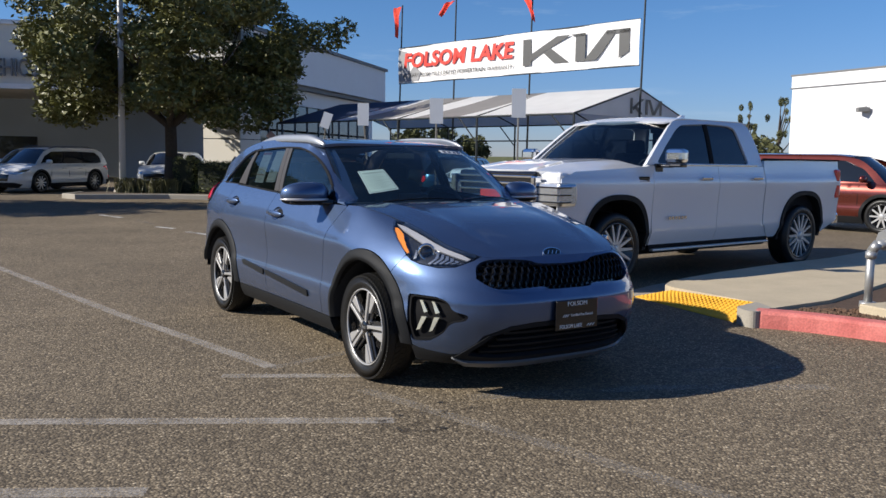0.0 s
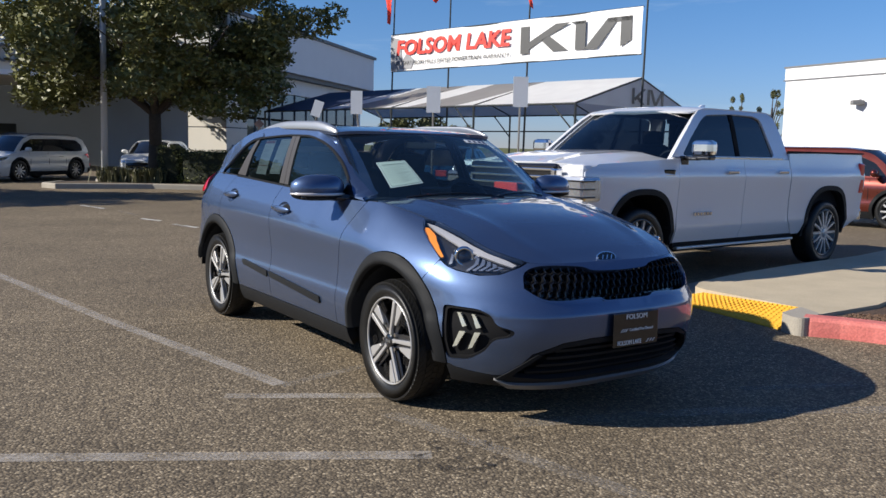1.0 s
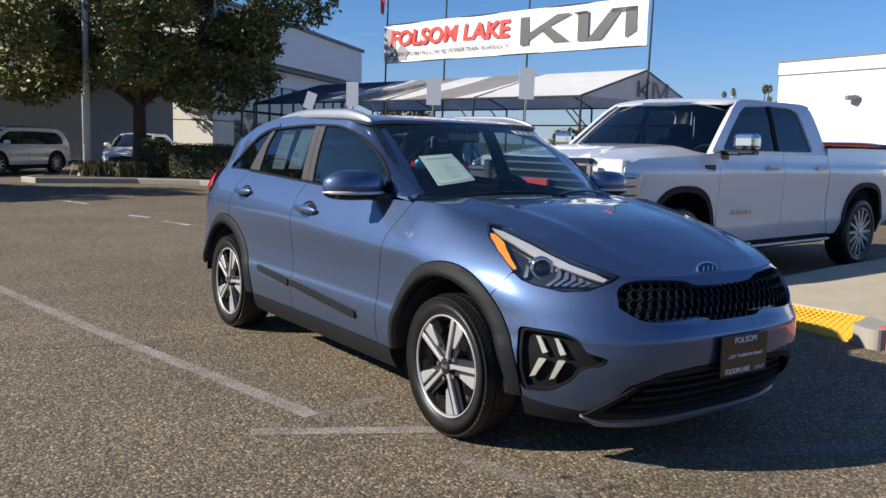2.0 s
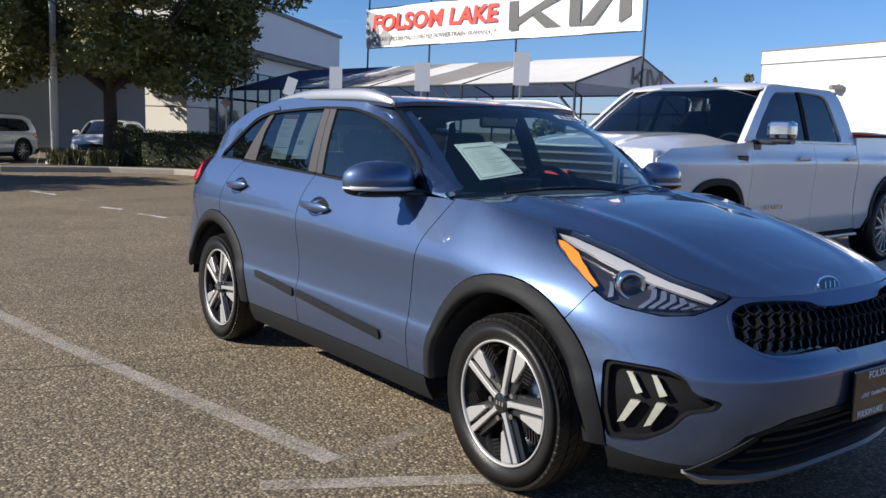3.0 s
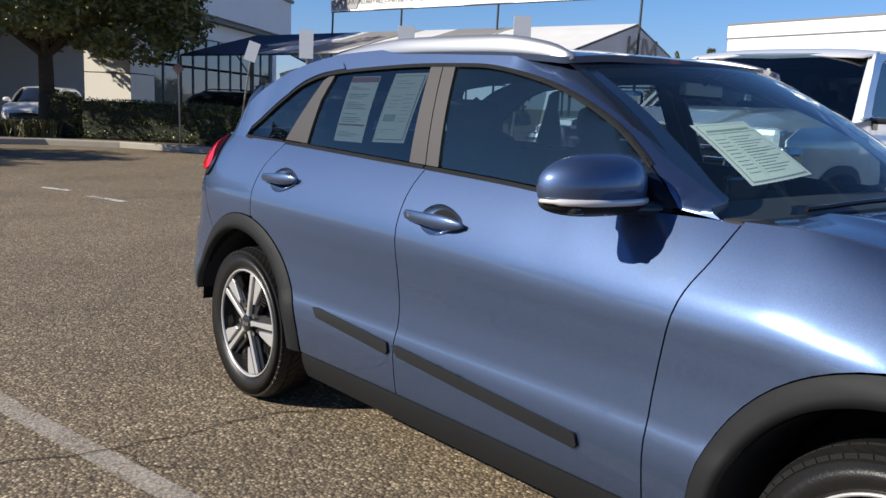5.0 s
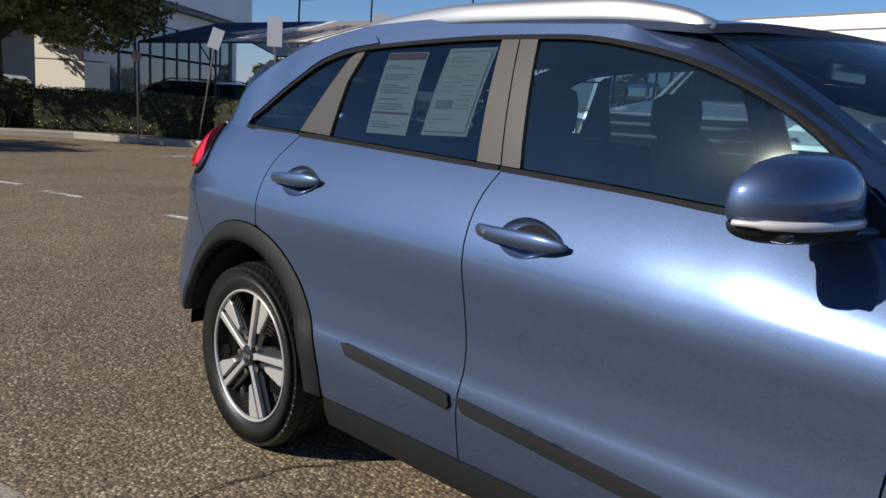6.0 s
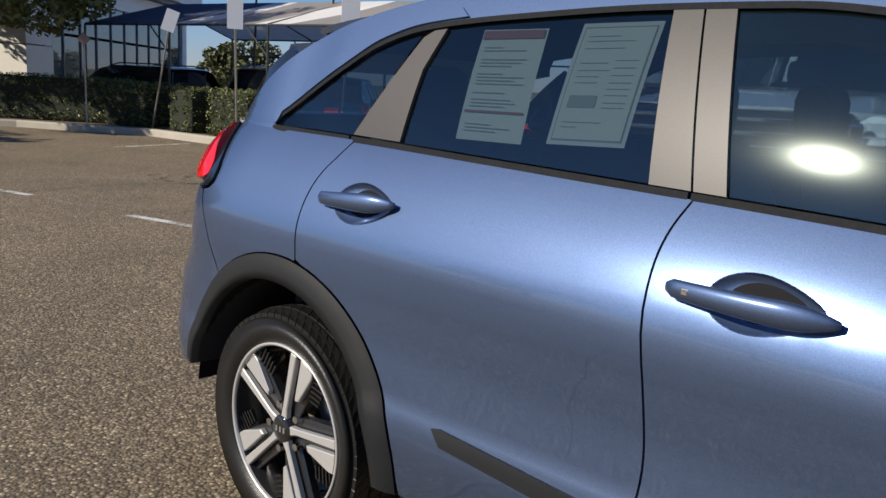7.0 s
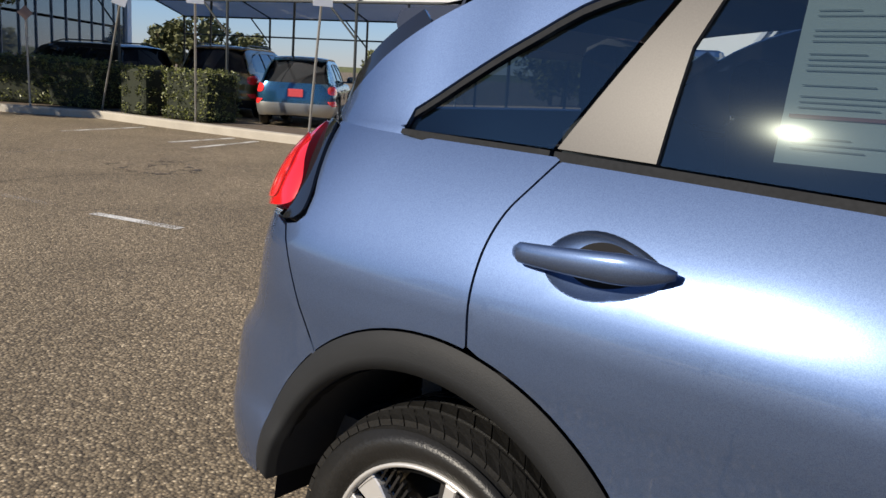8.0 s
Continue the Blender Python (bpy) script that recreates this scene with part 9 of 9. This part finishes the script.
far_tree((0.9, 56.0, 0), 2.6, 2.4, 41, LEAF_FAR, "olive green bushy tree beyond the tent")
far_tree((-7.2, 56.0, 0), 2.6, 2.6, 42, LEAF_FAR, "olive green bushy tree beyond the tent")
far_tree((-9.4, 55.0, 0), 3.4, 3.2, 43, LEAF_FAR, "olive green bushy tree beyond the tent")
far_tree((-11.2, 55.0, 0), 3.0, 2.6, 44, LEAF_FAR, "olive green bushy tree beyond the tent")
far_tree((11.2, 51.4, 0), 5.4, 2.0, 45, LEAF_FAR, "thin open pine beside the warehouse", True)
far_tree((9.6, 51.9, 0), 4.9, 1.7, 46, LEAF_FAR, "thin open pine beside the warehouse", True)
far_tree((9.9, 50.5, 0), 2.7, 4.0, 47, LEAF_FAR, "low olive shrub beside the warehouse")
# two trees out of view, added to shade the asphalt and the white car
far_tree((-18.4, 16.4, 0), 5.4, 6.0, 49, LEAF_FAR, "unseen leafy tree added to cast a shadow band on the asphalt", count=12000)
far_tree((-25.5, 25.0, 0), 7.6, 7.0, 50, LEAF_FAR, "unseen leafy tree added to shade the white car by the canopy", count=14000)
# a row of trees behind the camera, mirrored in the car's glass
for i, (x, y, h) in enumerate(((-30, -6, 6.5), (-31, -13, 7.2), (-28, -20, 6.4), (-23, -26, 7.0), (-34, 2, 6.2), (-17, -30, 6.5), (-9, -33, 6.8))):
    far_tree((x, y, 0), h, 6.5, 60 + i, LEAF_FAR, "leafy tree across the car park")
# low wooded ridge that closes the distance
bm = bmesh.new()
ring0, ring1 = [], []
for i in range(120):
    a = i * math.tau / 120
    h = 2.6 + 1.6 * noise.noise(Vector((math.cos(a) * 3, math.sin(a) * 3, 0.3))) + 0.8 * noise.noise(Vector((math.cos(a) * 17, math.sin(a) * 17, 1.3)))
    ring0.append(bm.verts.new((420 * math.cos(a), 420 * math.sin(a), -1)))
    ring1.append(bm.verts.new((435 * math.cos(a), 435 * math.sin(a), h)))
for i in range(120):
    bm.faces.new((ring0[i], ring0[(i + 1) % 120], ring1[(i + 1) % 120], ring1[i]))
tagged(part("backdrop", bm, LEAF_FAR), "low wooded ridge on the horizon", "hills", kind="structure")
